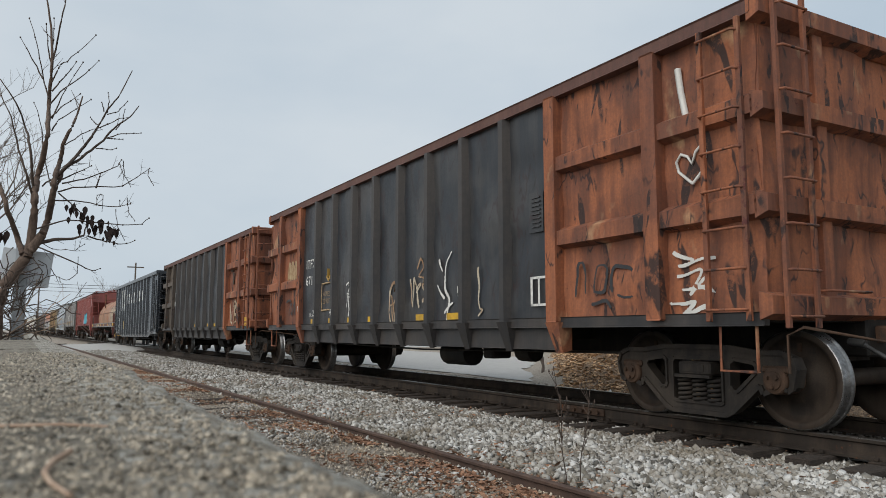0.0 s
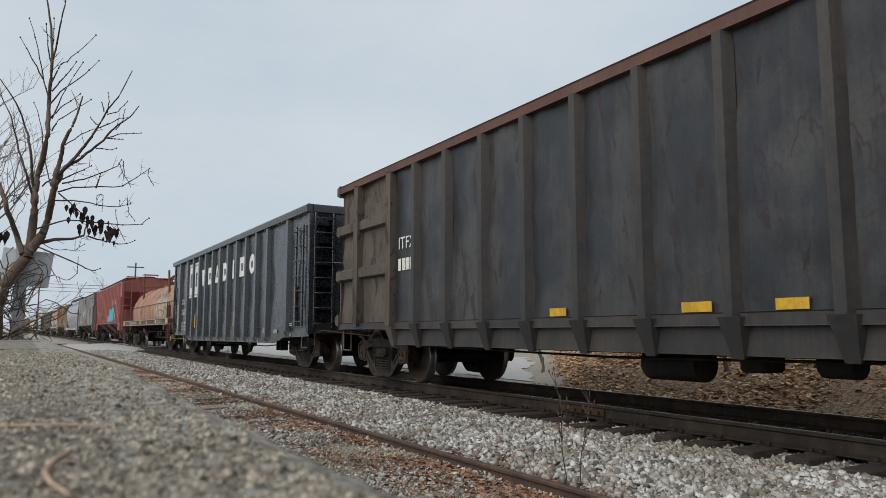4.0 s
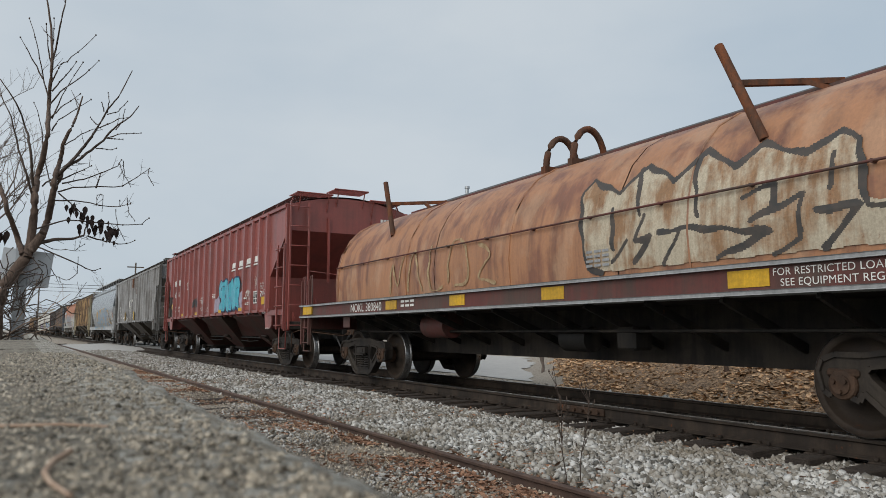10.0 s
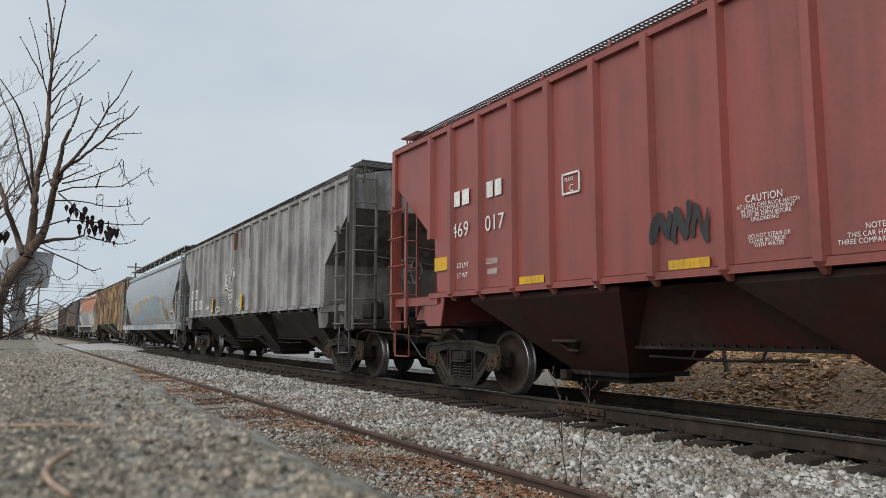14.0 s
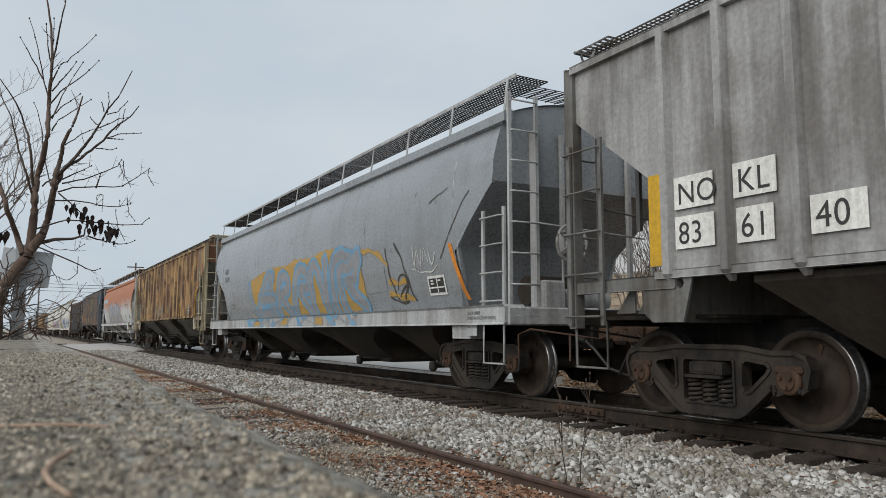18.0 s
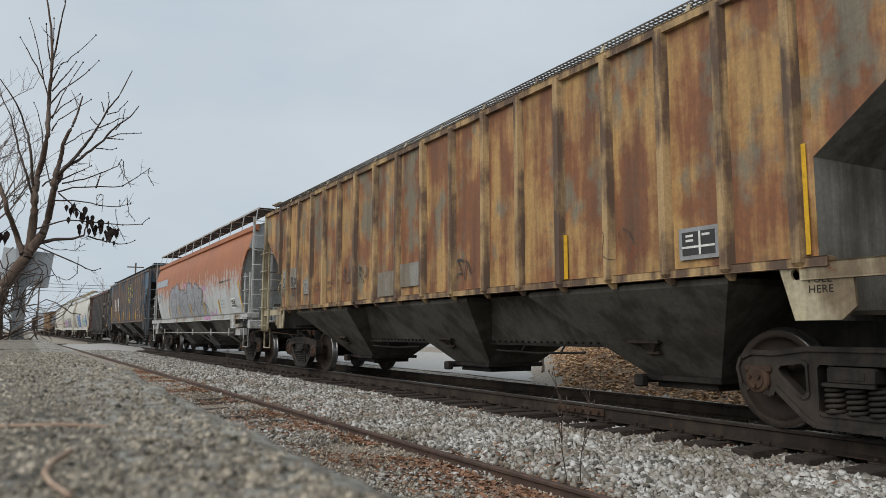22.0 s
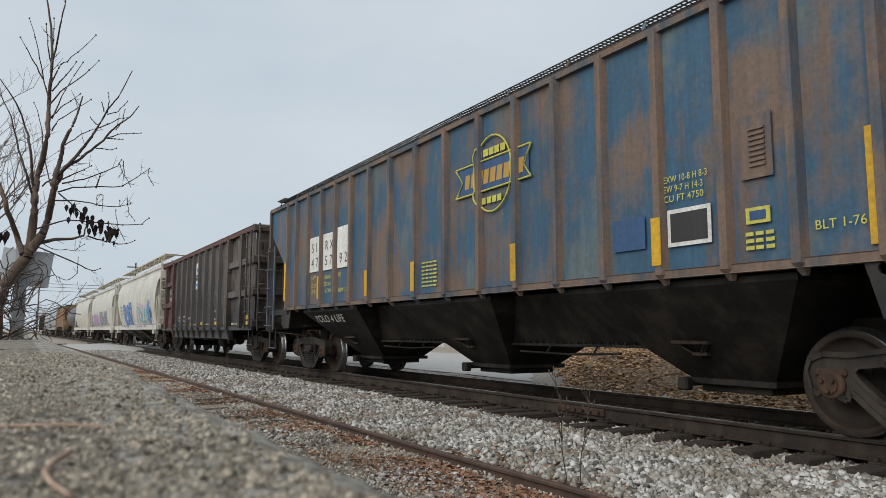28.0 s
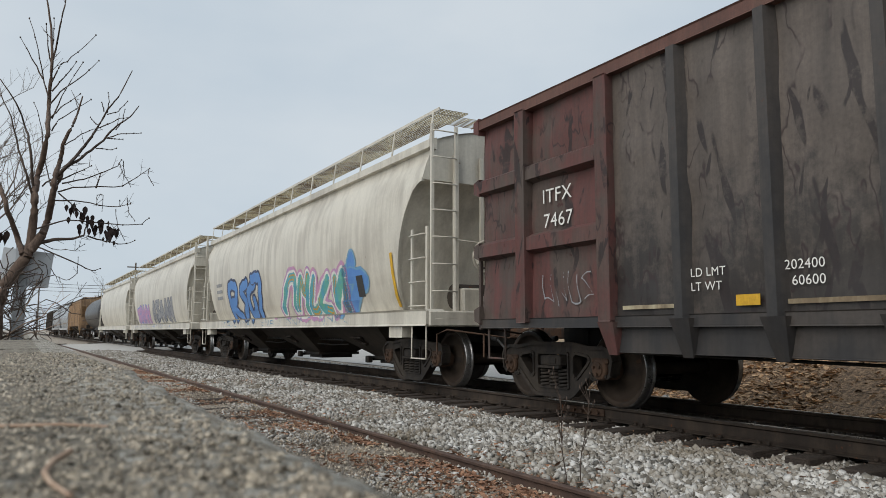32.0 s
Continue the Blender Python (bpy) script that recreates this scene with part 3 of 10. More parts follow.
tagged(scatter("ballast", 78000, stone_place(1.4, 12, None, 1), 0.0235, M_BALLAST, STONE, 1), "pale grey crushed limestone ballast along the main line", "ballast", kind="stuff")
tagged(scatter("ballast_far", 52000, stone_place(11.5, 42, None, 1), 0.027, M_BALLAST, STONE, 2), "pale grey crushed limestone ballast down the line", "ballast", kind="stuff")


tagged(scatter("ballast_near", 12000, stone_place(-8, 1.5, None, 1), 0.030, M_BALLAST, STONE, 11), "pale grey crushed limestone ballast beside the platform", "ballast", kind="stuff")


def far_stone(r):
    y = 2 + 28 * r.rand()
    c, z = line_at(y)
    x = c + 0.85 + 1.9 * r.rand()
    return x, y, ground_height(x, y) + 0.02


tagged(scatter("ballast_behind", 14000, far_stone, 0.033, M_BALLAST, STONE, 3), "grey crushed stone between and behind the rails", "ballast", kind="stuff")


def grit_place(r):
    y = 1.6 + 24 * r.rand() ** 1.6
    x = 0.3 + (spur_at(y) + 0.5 - 0.3) * r.rand() ** 0.8
    return x, y, ground_height(x, y) + 0.012


tagged(scatter("gravel", 30000, grit_place, 0.010, M_GRIT, STONE, 4), "fine brown grit and gravel between platform and siding", "gravel", kind="stuff")


def pale_place(r):
    y = 1.5 + 15 * r.rand() ** 1.6
    x = 0.35 + (spur_at(y) + 0.3 - 0.35) * r.rand() ** 0.7
    if noise.noise((x * 1.3, y * 0.6, 21)) < -0.12:
        return None
    return x, y, ground_height(x, y) + 0.012


tagged(scatter("strewn_ballast", 15000, pale_place, 0.0165, M_BALLAST, STONE, 24), "pale stones strewn between platform and siding", "gravel", kind="stuff")


def leaf_place(r):
    y = 1.8 + 20 * r.rand() ** 1.5
    s = spur_at(y)
    k = r.rand()
    x = s - 0.08 - abs(r.normal(0, 0.11)) if k < 0.42 else s - 0.12 - abs(r.normal(0, 0.42)) if k < 0.85 else s + 0.12 + abs(r.normal(0, 0.25))
    if noise.noise((x * 1.7, y * 0.9, 2)) < -0.05 + 0.25 * r.rand() - 0.15:
        return None
    if abs(x - s) < 0.075:
        return None
    return x, y, ground_height(x, y) + 0.012 + 0.015 * r.rand()


tagged(scatter("fallen_leaves", 19000, leaf_place, 0.024, M_LEAF, LEAFSHAPE, 5, 0.2), "dry brown fallen leaves along the siding rail", "leaves", kind="stuff")


def strewn_place(r):
    y = 2.2 + 16 * r.rand() ** 1.3
    left = spur_at(y) + 0.1
    x = left + (line_at(y)[0] - 0.8 - left) * r.rand() ** 1.5
    if noise.noise((x * 0.8, y * 0.5, 12)) < -0.02:
        return None
    return x, y, ground_height(x, y) + 0.045 + 0.02 * r.rand()


tagged(scatter("strewn_leaves", 3600, strewn_place, 0.019, M_LEAF, LEAFSHAPE, 15, 0.2), "bits of dry brown leaf strewn over the ballast", "leaves", kind="stuff")


def bank_place(r):
    y = 1 + 26 * r.rand()
    x = line_at(y)[0] + 2.5 + 8.5 * r.rand() ** 1.7
    if y > 1.33 * x - 0.8 + 0.8 * noise.noise((x, y, 0)):
        return None
    return x, y, ground_height(x, y) + 0.03


tagged(scatter("leaf_litter", 56000, bank_place, 0.048, M_LITTER, LEAFSHAPE, 6, 0.2), "thick brown leaf litter behind the railway", "leaves", kind="stuff")


def straw_place(r):
    y = 1.8 + 22 * r.rand()
    x = spur_at(y) + r.normal(0.1, 0.4)
    if noise.noise((x * 1.2, y * 0.7, 7)) < 0.1:
        return None
    return x, y, ground_height(x, y)


tagged(scatter("dry_grass", 900, straw_place, 0.05, M_GRASS, BLADE, 7, 1.0), "sparse dry grass in the gravel", "grass", kind="stuff")


def twig_place(r):
    y = 2.2 + 12 * r.rand() ** 1.4
    x = spur_at(y) - 0.2 - abs(r.normal(0.2, 0.4))
    if noise.noise((x * 1.3, y * 0.8, 12)) < -0.05:
        return None
    return x, y, ground_height(x, y) + 0.02


TWIGSHAPE = ([(-1, -0.03, 0), (-1, 0.03, 0), (0, 0.05, 0.05), (0, 0.0, -0.03), (1, 0.12, 0), (1, 0.08, 0.03)], [(0, 1, 2), (0, 2, 3), (3, 2, 4), (2, 5, 4)])
tagged(scatter("fallen_twigs", 5200, twig_place, 0.06, M_TWIG, TWIGSHAPE, 8, 0.2), "small dead twigs in the litter beside the siding rail", "twigs", kind="stuff")


def between_rails_place(r):
    y = 1 + 32 * r.rand()
    c, z = line_at(y)
    x = c - 0.66 + 1.4 * r.rand()
    if min(abs(y - t) for t in TIE_NEAR[int(y)]) < 0.13:
        return None
    return x, y, z - 0.205 + 0.02 * r.rand()


tagged(scatter("ballast_between", 9000, between_rails_place, 0.028, M_OILY_SHADED, STONE, 9), "crushed stone between the rails, darkened for oil and the train's shade", "ballast", kind="stuff")

tagged(scatter("bare_aggregate", 42000, aggregate_place, 0.00135, M_AGGREGATE, AGG_STONE, 19), "sand and small stones standing out of the worn concrete", "aggregate", kind="stuff")

# ---- rolling stock: parts common to all cars. A car's own space: y = 0 at its leading end, x = 0 over the track's centre, z = 0 at rail height ----
from mathutils.geometry import tessellate_polygon

MOVING, WHEELSETS = [], []
WHEEL_R = 0.457


def plate_with_holes(b, loops, x0, x1, mat=0):
    """A plate between x0 and x1 with an outline and holes, all in (y, z)."""
    pts = [p for lp in loops for p in lp]
    tri = tessellate_polygon([[Vector((p[0], p[1], 0)) for p in lp] for lp in loops])
    b.add([(x0, *p) for p in pts], [tuple(t) for t in tri], mat)
    b.add([(x1, *p) for p in pts], [tuple(t)[::-1] for t in tri], mat)
    for lp in loops:
        n = len(lp)
        b.add([(x0, *p) for p in lp] + [(x1, *p) for p in lp], [(i, (i + 1) % n, (i + 1) % n + n, i + n) for i in range(n)], mat)


def mirrored(half):
    return half + [(-y, z) for y, z in reversed(half)]


def truck_meshes():
    out = mirrored([(0.0, 0.10), (0.34, 0.10), (0.42, 0.14), (0.72, 0.40), (0.755, 0.33), (0.83, 0.36), (0.86, 0.56), (0.92, 0.56), (1.00, 0.36), (1.06, 0.40),
                    (1.10, 0.56), (1.06, 0.66), (0.95, 0.705), (0.72, 0.70), (0.40, 0.745), (0.0, 0.745)][1:])
    right = [(0.40, 0.60), (0.44, 0.635), (0.66, 0.605), (0.70, 0.56), (0.66, 0.50), (0.47, 0.33), (0.42, 0.33), (0.395, 0.38)]
    mid = [(-0.29, 0.63), (0.29, 0.63), (0.31, 0.60), (0.31, 0.22), (0.29, 0.20), (-0.29, 0.20), (-0.31, 0.22), (-0.31, 0.60)]
    frame_b = Build()
    left = [(-y, z) for y, z in right]
    plate_with_holes(frame_b, [out, right, left, mid], -0.065, 0.065)
    # flanges that give the casting its depth
    for lp, w in ((right, 0.02), (left, 0.02), (mid, 0.022)):
        n = len(lp)
        for i in range(n):
            p, q = lp[i], lp[(i + 1) % n]
            frame_b.bar((-0.072, *p), (-0.072, *q), w, 0.035)
    n = len(out)
    for i in range(n):
        p, q = out[i], out[(i + 1) % n]
        frame_b.bar((-0.075, *p), (-0.075, *q), 0.028, 0.045)
    bol = Build()
    bol.box(-1.16, 1.16, -0.20, 0.20, 0.46, 0.60, 0, 0.02)
    bol.box(-0.75, 0.75, -0.24, 0.24, 0.48, 0.70, 0, 0.03)
    bol.tube([(0, 0, 0.6), (0, 0, 0.78)], 0.2, 16)
    for s in (-1, 1):
        bol.box(s * 1.17 - 0.02, s * 1.17 + 0.02, -0.22, 0.22, 0.44, 0.47)
        bol.box(s * 1.15 - 0.02, s * 1.15 + 0.02, -0.13, 0.13, 0.50, 0.57)
        for yy in (-0.62, 0.62):
            bol.bar((s * 0.5, yy, 0.38), (-s * 0.5, yy, 0.38), 0.08, 0.1)
            bol.box(s * 0.74 - 0.05, s * 0.74 + 0.05, yy - 0.05 - (0.0 if yy > 0 else 0.06), yy + 0.05 + (0.06 if yy > 0 else 0.0), 0.32, 0.60)
    spr = Build()
    for k in (-1, 0, 1):
        pts = [(0.075 * math.cos(a), k * 0.185 + 0.075 * math.sin(a), 0.205 + 0.25 * a / (2 * math.pi * 5.5)) for a in lin(60, 0, 2 * math.pi * 5.5)]
        spr.tube(pts, 0.019, 5)
    cap = Build()
    cap.lathe([(0.20, 0.125), (-0.06, 0.125), (-0.075, 0.115), (-0.085, 0.085), (-0.10, 0.08), (-0.105, 0.0)], (0, 0), 18, None, False)
    for k in range(3):
        a = 2 * math.pi * k / 3 + 0.5
        cap.tube([(-0.08, 0.055 * math.cos(a), 0.055 * math.sin(a)), (-0.125, 0.055 * math.cos(a), 0.055 * math.sin(a))], 0.02, 6)
    cap.box(-0.07, 0.1, -0.14, 0.14, 0.06, 0.13, 0, 0.02)
    ws = Build()
    ws.tube([(-1.0, 0, 0), (-0.6, 0, 0), (0.6, 0, 0), (1.0, 0, 0)], 0.085, 14)
    for s in (-1, 1):
        prof = [(0.80, 0.0), (0.82, 0.11), (0.80, 0.16), (0.752, 0.22), (0.742, 0.32), (0.775, 0.375), (0.815, 0.385), (0.824, 0.395), (0.824, 0.445), (0.812, 0.457),
                (0.74, 0.460), (0.722, 0.468), (0.712, 0.483), (0.698, 0.481), (0.690, 0.465), (0.690, 0.39), (0.70, 0.375), (0.70, 0.2), (0.66, 0.14), (0.64, 0.09)]
        ws.lathe([(s * x, r) for x, r in prof], (0, 0), 40, [0, 0, 0, 0, 0, 0, 0, 0, 1, 1, 1, 1, 1, 0, 0, 0, 0, 0, 0])
    # a worn chalk stroke and hub bolts, so that the turning shows
    for s in (-1, 1):
        ws.box(s * 0.757 - 0.006, s * 0.757 + 0.006, -0.02, 0.02, 0.25, 0.33, 2)
    return frame_b, bol, spr, cap, ws


T_FRAME, T_BOLSTER, T_SPRING, T_CAP, T_WHEELS = truck_meshes()
TRUCK_CACHE = {}


def truck(car, y, steel, wheel=None):
    """A two-axle truck under car."""
    key = steel.name
    body = None
    if key in TRUCK_CACHE:
        tb, fr, sp, cp, ws = TRUCK_CACHE[key]
        body = share("truck", tb, car, pose(0, y, 0))
        mk = lambda name, src, m: share(name, src, body, m)
    else:
        body = part("truck", T_BOLSTER, steel, car, at=pose(0, y, 0))
        fr = sp = cp = ws = None
        mk = None
    made = {}

    def piece(name, build, mats, m):
        if mk:
            return mk(name, {"side_frame": fr, "spring_nest": sp, "journal_cap": cp, "wheelset": ws}[name], m)
        if name in made:
            return share(name, made[name], body, m)
        made[name] = part(name, build, mats, body, at=m)
        return made[name]

    for s in (-1, 1):
        turn = 0 if s < 0 else 180
        piece("side_frame", T_FRAME, steel, pose(s * 1.03, 0, 0, 0, 0, turn))
        piece("spring_nest", T_SPRING, steel, pose(s * 1.05, 0, 0, 0, 0, turn))
        for yy in (-0.889, 0.889):
            piece("journal_cap", T_CAP, [M_TRUCK_RUST], pose(s * 1.06, yy, WHEEL_R, 0, 0, turn))
    for yy in (-0.889, 0.889):
        w = piece("wheelset", T_WHEELS, [M_WHEEL, M_TREAD, M_TRUCK_RUST], pose(0, yy, WHEEL_R))
        WHEELSETS.append((w, yy))
    if not mk:
        TRUCK_CACHE[key] = (body, made["side_frame"], made["spring_nest"], made["journal_cap"], made["wheelset"])
    return body


def coupler(car, y, sign, reach, mats=None):
    """Coupler, draft box and air hose at an end; sign: -1 leading, 1 trailing; reach: to the middle of the gap."""
    b = Build()
    b.box(-0.20, 0.20, y - 0.02, y - sign * 0.5, 0.66, 1.06, 1, 0.02)
    e = y + sign * reach
    b.box(-0.075, 0.075, min(y, e - sign * 0.18), max(y, e - sign * 0.18), 0.79, 0.95, 0, 0.02)
    b.box(-0.17, 0.10, min(e - sign * 0.22, e + sign * 0.05), max(e - sign * 0.22, e + sign * 0.05), 0.72, 1.00, 0, 0.05)
    b.box(0.03, 0.19, min(e - sign * 0.20, e + sign * 0.11), max(e - sign * 0.20, e + sign * 0.11), 0.73, 0.99, 0, 0.05)
    part("coupler", b, [M_CAST, M_BLACK], car, "rust-brown cast coupler")
    h = Build()
    h.tube([(-0.38, y + sign * 0.08, 0.78), (-0.40, y + sign * 0.30, 0.66), (-0.34, y + sign * (reach * 0.6), 0.42), (-0.2, y + sign * (reach * 0.85), 0.33), (-0.06, y + sign * reach, 0.35)], 0.020, 8)
    h.tube([(-0.38, y - sign * 0.05, 0.80), (-0.38, y + sign * 0.1, 0.78)], 0.04, 8)
    part("air_hose", h, [M_HOSE], car, "black rubber air hose")
    lv = Build()
    xs = -1.5
    lv.tube([(xs, y + sign * 0.12, 0.55), (xs, y + sign * 0.12, 0.86), (xs + 0.15, y + sign * 0.16, 0.93), (-0.25, y + sign * 0.22, 0.80), (-0.1, y + sign * (reach - 0.12), 0.98)], 0.014, 6)
    part("uncoupling_lever", lv, [M_TRUCK_RUST], car)


def ladder(car, y0, y1, z0, z1, x, n, mat, x1=None, rung=0.013, stile=0.05, label="", bow=0.0):
    """Ladder: two stiles and n rungs. With x1 it stands across the car's end at y0."""
    b = Build()
    if x1 is None:
        for yy in (y0, y1):
            b.box(x - 0.012, x + 0.03, yy - stile / 2, yy + stile / 2, z0, z1, 0, 0.006)
        for z in lin(n, z0 + 0.10, z1 - 0.12):
            b.tube([(x - 0.01, y0, z), (x - 0.06, y0 + 0.02, z), (x - 0.06, y1 - 0.02, z - bow), (x - 0.01, y1, z)], rung, 5)
    else:
        s = -1 if y1 < y0 else 1
        for xx in (x, x1):
            b.box(xx - stile / 2, xx + stile / 2, y0 - 0.02, y0 + 0.02, z0, z1, 0, 0.006)
        for z in lin(n, z0 + 0.10, z1 - 0.12):
            b.tube([(x, y0, z), (x + 0.02, y0 + s * 0.06, z), (x1 - 0.02, y0 + s * 0.06, z - bow), (x1, y0, z)], rung, 5)
    return part("ladder", b, mat, car, label)


def step_loop(car, y0, y1, z0, z1, x, mat):
    """A bent-bar stirrup step below a sill."""
    b = Build()
    b.tube([(x, y0, z1), (x, y0, z0 + 0.02), (x, y0 + 0.02 * (1 if y1 > y0 else -1), z0), (x, y1, z0), (x, y1, z1)], 0.016, 5)
    b.bar((x, y0, z0), (x, y1, z0), 0.05, 0.012)
    return part("stirrup_step", b, mat, car)


def handhold(car, p, q, out, mat, r=0.012):
    p, q, o = Vector(p), Vector(q), Vector(out)
    b = Build()
    b.tube([p, p + o, q + o, q], r, 5)
    return part("handhold", b, mat, car)


def brake_wheel(car, x, y, z, mat, r=0.28, sign=-1):
    b = Build()
    ring = [(x + r * math.cos(a), y, z + r * math.sin(a)) for a in lin(25, 0, 2 * math.pi)]
    b.tube(ring, 0.022, 6)
    for k in range(5):
        a = 2 * math.pi * k / 5
        b.tube([(x, y + sign * -0.03, z), (x + r * math.cos(a), y, z + r * math.sin(a))], 0.016, 5)
    b.tube([(x, y, z), (x, y - sign * 0.22, z)], 0.05, 8)
    part("brake_wheel", b, mat, car)
    g = Build()
    g.box(x - 0.11, x + 0.11, min(y - sign * 0.08, y - sign * 0.22), max(y - sign * 0.08, y - sign * 0.22), z - 0.17, z + 0.14, 0, 0.04)
    g.tube([(x, y - sign * 0.2, z - 0.2), (x, y - sign * 0.2, 1.0)], 0.02, 5)
    part("brake_gear_box", g, mat, car)


def lettering(car, text, y, z, h, mat, x=-1.606, width=1.0, shear=0.0, lean=0.0):
    """Stencilled words on the camera's side; y, z: the middle of the lower edge's left end (the trailing side)."""
    cu = bpy.data.curves.new("lettering", "FONT")
    cu.body, cu.size, cu.shear = text, h * 1.42, shear
    cu.space_character = 1.05
    ob = bpy.data.objects.new("lettering", cu)
    scene.collection.objects.link(ob)
    bpy.context.view_layer.update()
    me = bpy.data.meshes.new_from_object(ob.evaluated_get(bpy.context.evaluated_depsgraph_get()))
    bpy.data.objects.remove(ob)
    me.materials.clear()
    me.materials.append(mat)
    o = new("lettering", me)
    o.parent = car
    o.matrix_basis = Matrix(((0, -math.sin(lean), -math.cos(lean), x), (-width, 0, 0, y), (0, math.cos(lean), -math.sin(lean), z), (0, 0, 0, 1)))
    return o


def bars(car, y, z, w, h, rows, mat, x=-1.607, name="lettering", gap=0.45, seed=1, words=3, slant=0.0):
    """Unreadable or proprietary lettering as plain bars; y: the trailing end, running towards the leading end."""
    r = random.Random(seed)
    b = Build()
    for k in range(rows):
        z1 = z + h - k * h / rows
        z0 = z1 - h / rows * (1 - gap)
        e = y
        for i in range(words):
            step_ = w / words
            ww = step_ * (0.86 if words > 1 else 1.0) * r.uniform(0.85, 1.0)
            q = slant * (z1 - z0)
            b.add([(x, e, z0), (x, e - ww, z0), (x, e - ww - q, z1), (x, e - q, z1)], [(0, 1, 2, 3)])
            e -= step_
    return part(name, b, mat, car)


def panel_mark(car, y0, y1, z0, z1, mat, x=-1.606, name="reflector_strip", label=""):
    b = Build().box(x - 0.002, x + 0.004, min(y0, y1), max(y0, y1), z0, z1)
    return part(name, b, mat, car, label)


def spray(name, car, y0, z0, w, h, surf, mats, seed, letters=4, cell=0.014, style="bubble", label="", haze=0.0, edge=0.045, fat=0.16, pen=0.022):
    """Sprayed graffiti on the side: abstract letter-like forms in a fine skin that follows surf(y, z). mats: fill, outline, shine (and halo).
    y0 is its trailing end; it runs w metres towards the leading end."""
    r = random.Random(seed)
    if style == "line" and w < 2.1:
        cell = min(cell, 0.007)
    nu, nv = int(w / cell), int(h / cell)
    U, V = np.meshgrid((np.arange(nu) + 0.5) * cell, (np.arange(nv) + 0.5) * cell, indexing="ij")
    lab = -np.ones((nu, nv), int)

    # hand-drawn lines wander
    sway = 0.13 * min(h, w / letters) if style == "line" else 0.0
    Uw = U + sway * np.sin(V * 2.6 / h + seed) + 0.5 * sway * np.sin(V * 7 / h + 2 * seed)
    Vw = V + sway * np.sin(U * 4.2 / (w / letters) + 3 * seed)

    def seg(ax, ay, bx, by):
        dx, dy = bx - ax, by - ay
        t = np.clip(((Uw - ax) * dx + (Vw - ay) * dy) / (dx * dx + dy * dy + 1e-9), 0, 1)
        return np.hypot(Uw - ax - t * dx, Vw - ay - t * dy)

    wob = 0.02 * np.sin(U * 9 + seed) + 0.015 * np.sin(V * 13 + seed * 2) + 0.02 * np.sin(U * 3.1 + V * 4.3 + seed)
    wob = wob * (1.0 if style == "bubble" else 0.15)
    D = np.full((nu, nv), 9.0)
    lines = np.full((nu, nv), 9.0)
    lw = w / letters
    for k in range(letters):
        cx = (k + 0.5) * lw
        thick = (fat if style == "bubble" else pen) * min(h, lw * 1.3)
        pts = []
        kind = r.randrange(5)
        lo, hi = 0.18 * h + r.uniform(-.06, .06) * h, (0.70 if haze else 0.80) * h + r.uniform(-.12, .08) * h
        a, b_ = cx - 0.33 * lw, cx + 0.33 * lw
        if kind == 0:
            pts = [(a, lo, a, hi), (a, hi, b_, (lo + hi) / 2), (a, (lo + hi) / 2, b_, lo)]
        elif kind == 1:
            pts = [(a, lo, cx, hi), (cx, hi, b_, lo), (a + 0.1 * lw, (lo + hi) / 2, b_ - 0.1 * lw, (lo + hi) / 2)]
        elif kind == 2:
            pts = [(b_, hi, a, hi - 0.1 * h), (a, hi - 0.1 * h, b_, lo + 0.15 * h), (b_, lo + 0.15 * h, a, lo)]
        elif kind == 3:
            pts = [(a, hi, a, lo), (a, lo, b_, lo), (b_, lo, b_, hi)]
        else:
            pts = [(a, lo, a, hi), (a, hi, b_, lo), (b_, lo, b_, hi)]
        best = np.full((nu, nv), 9.0)
        for p in pts:
            best = np.minimum(best, seg(*p))
        d = best + wob - thick
        if style == "bubble":
            lines = np.where((D < 0.0) & (np.abs(d) < 0.022), -1, lines)
            lines = np.where((d < -0.03) & (best > 0) & (np.abs(best - thick * 0.45) < 0.012) & (np.sin(U * 5 + k) > 0.2), -2, lines)
        D = np.minimum(D, d)
    if style == "bubble":
        lab[D < 0.10 * haze + 0.001] = 3 if haze else -1
        lab[D < edge] = 1
        lab[D < 0.0] = 0
        lab[(D < 0.0) & (lines == -1)] = 1
        lab[(D < -0.02) & (lines == -2)] = 2
    else:
        lab[D < 0.0] = 0
    b = Build()
    ids = {}

    def vert(i, j):
        if (i, j) not in ids:
            y, z = y0 - i * cell, z0 + j * cell
            ids[(i, j)] = len(b.v)
            b.v.append((surf(y, z) - 0.004, y, z))
        return ids[(i, j)]

    for i, j in zip(*np.nonzero(lab >= 0)):
        q = (vert(i, j), vert(i + 1, j), vert(i + 1, j + 1), vert(i, j + 1))
        xs = [b.v[t][0] for t in q]
        if max(xs) - min(xs) < 0.05:
            b.f.append(q)
            b.m.append(int(lab[i, j]))
            b.s.append(False)
    return part(name, b, mats, car, label)


def curve(pts, n=7):
    """A smooth line through points."""
    out = []
    for k in range(len(pts) - 1):
        p0, p1, p2, p3 = (pts[max(0, min(len(pts) - 1, k + d))] for d in (-1, 0, 1, 2))
        for i in range(n):
            t = i / n
            out.append(tuple(0.5 * (2 * b + (c - a) * t + (2 * a - 5 * b + 4 * c - d) * t * t + (3 * b - a - 3 * c + d) * t ** 3) for a, b, c, d in zip(p0, p1, p2, p3)))
    return out + [pts[-1]]


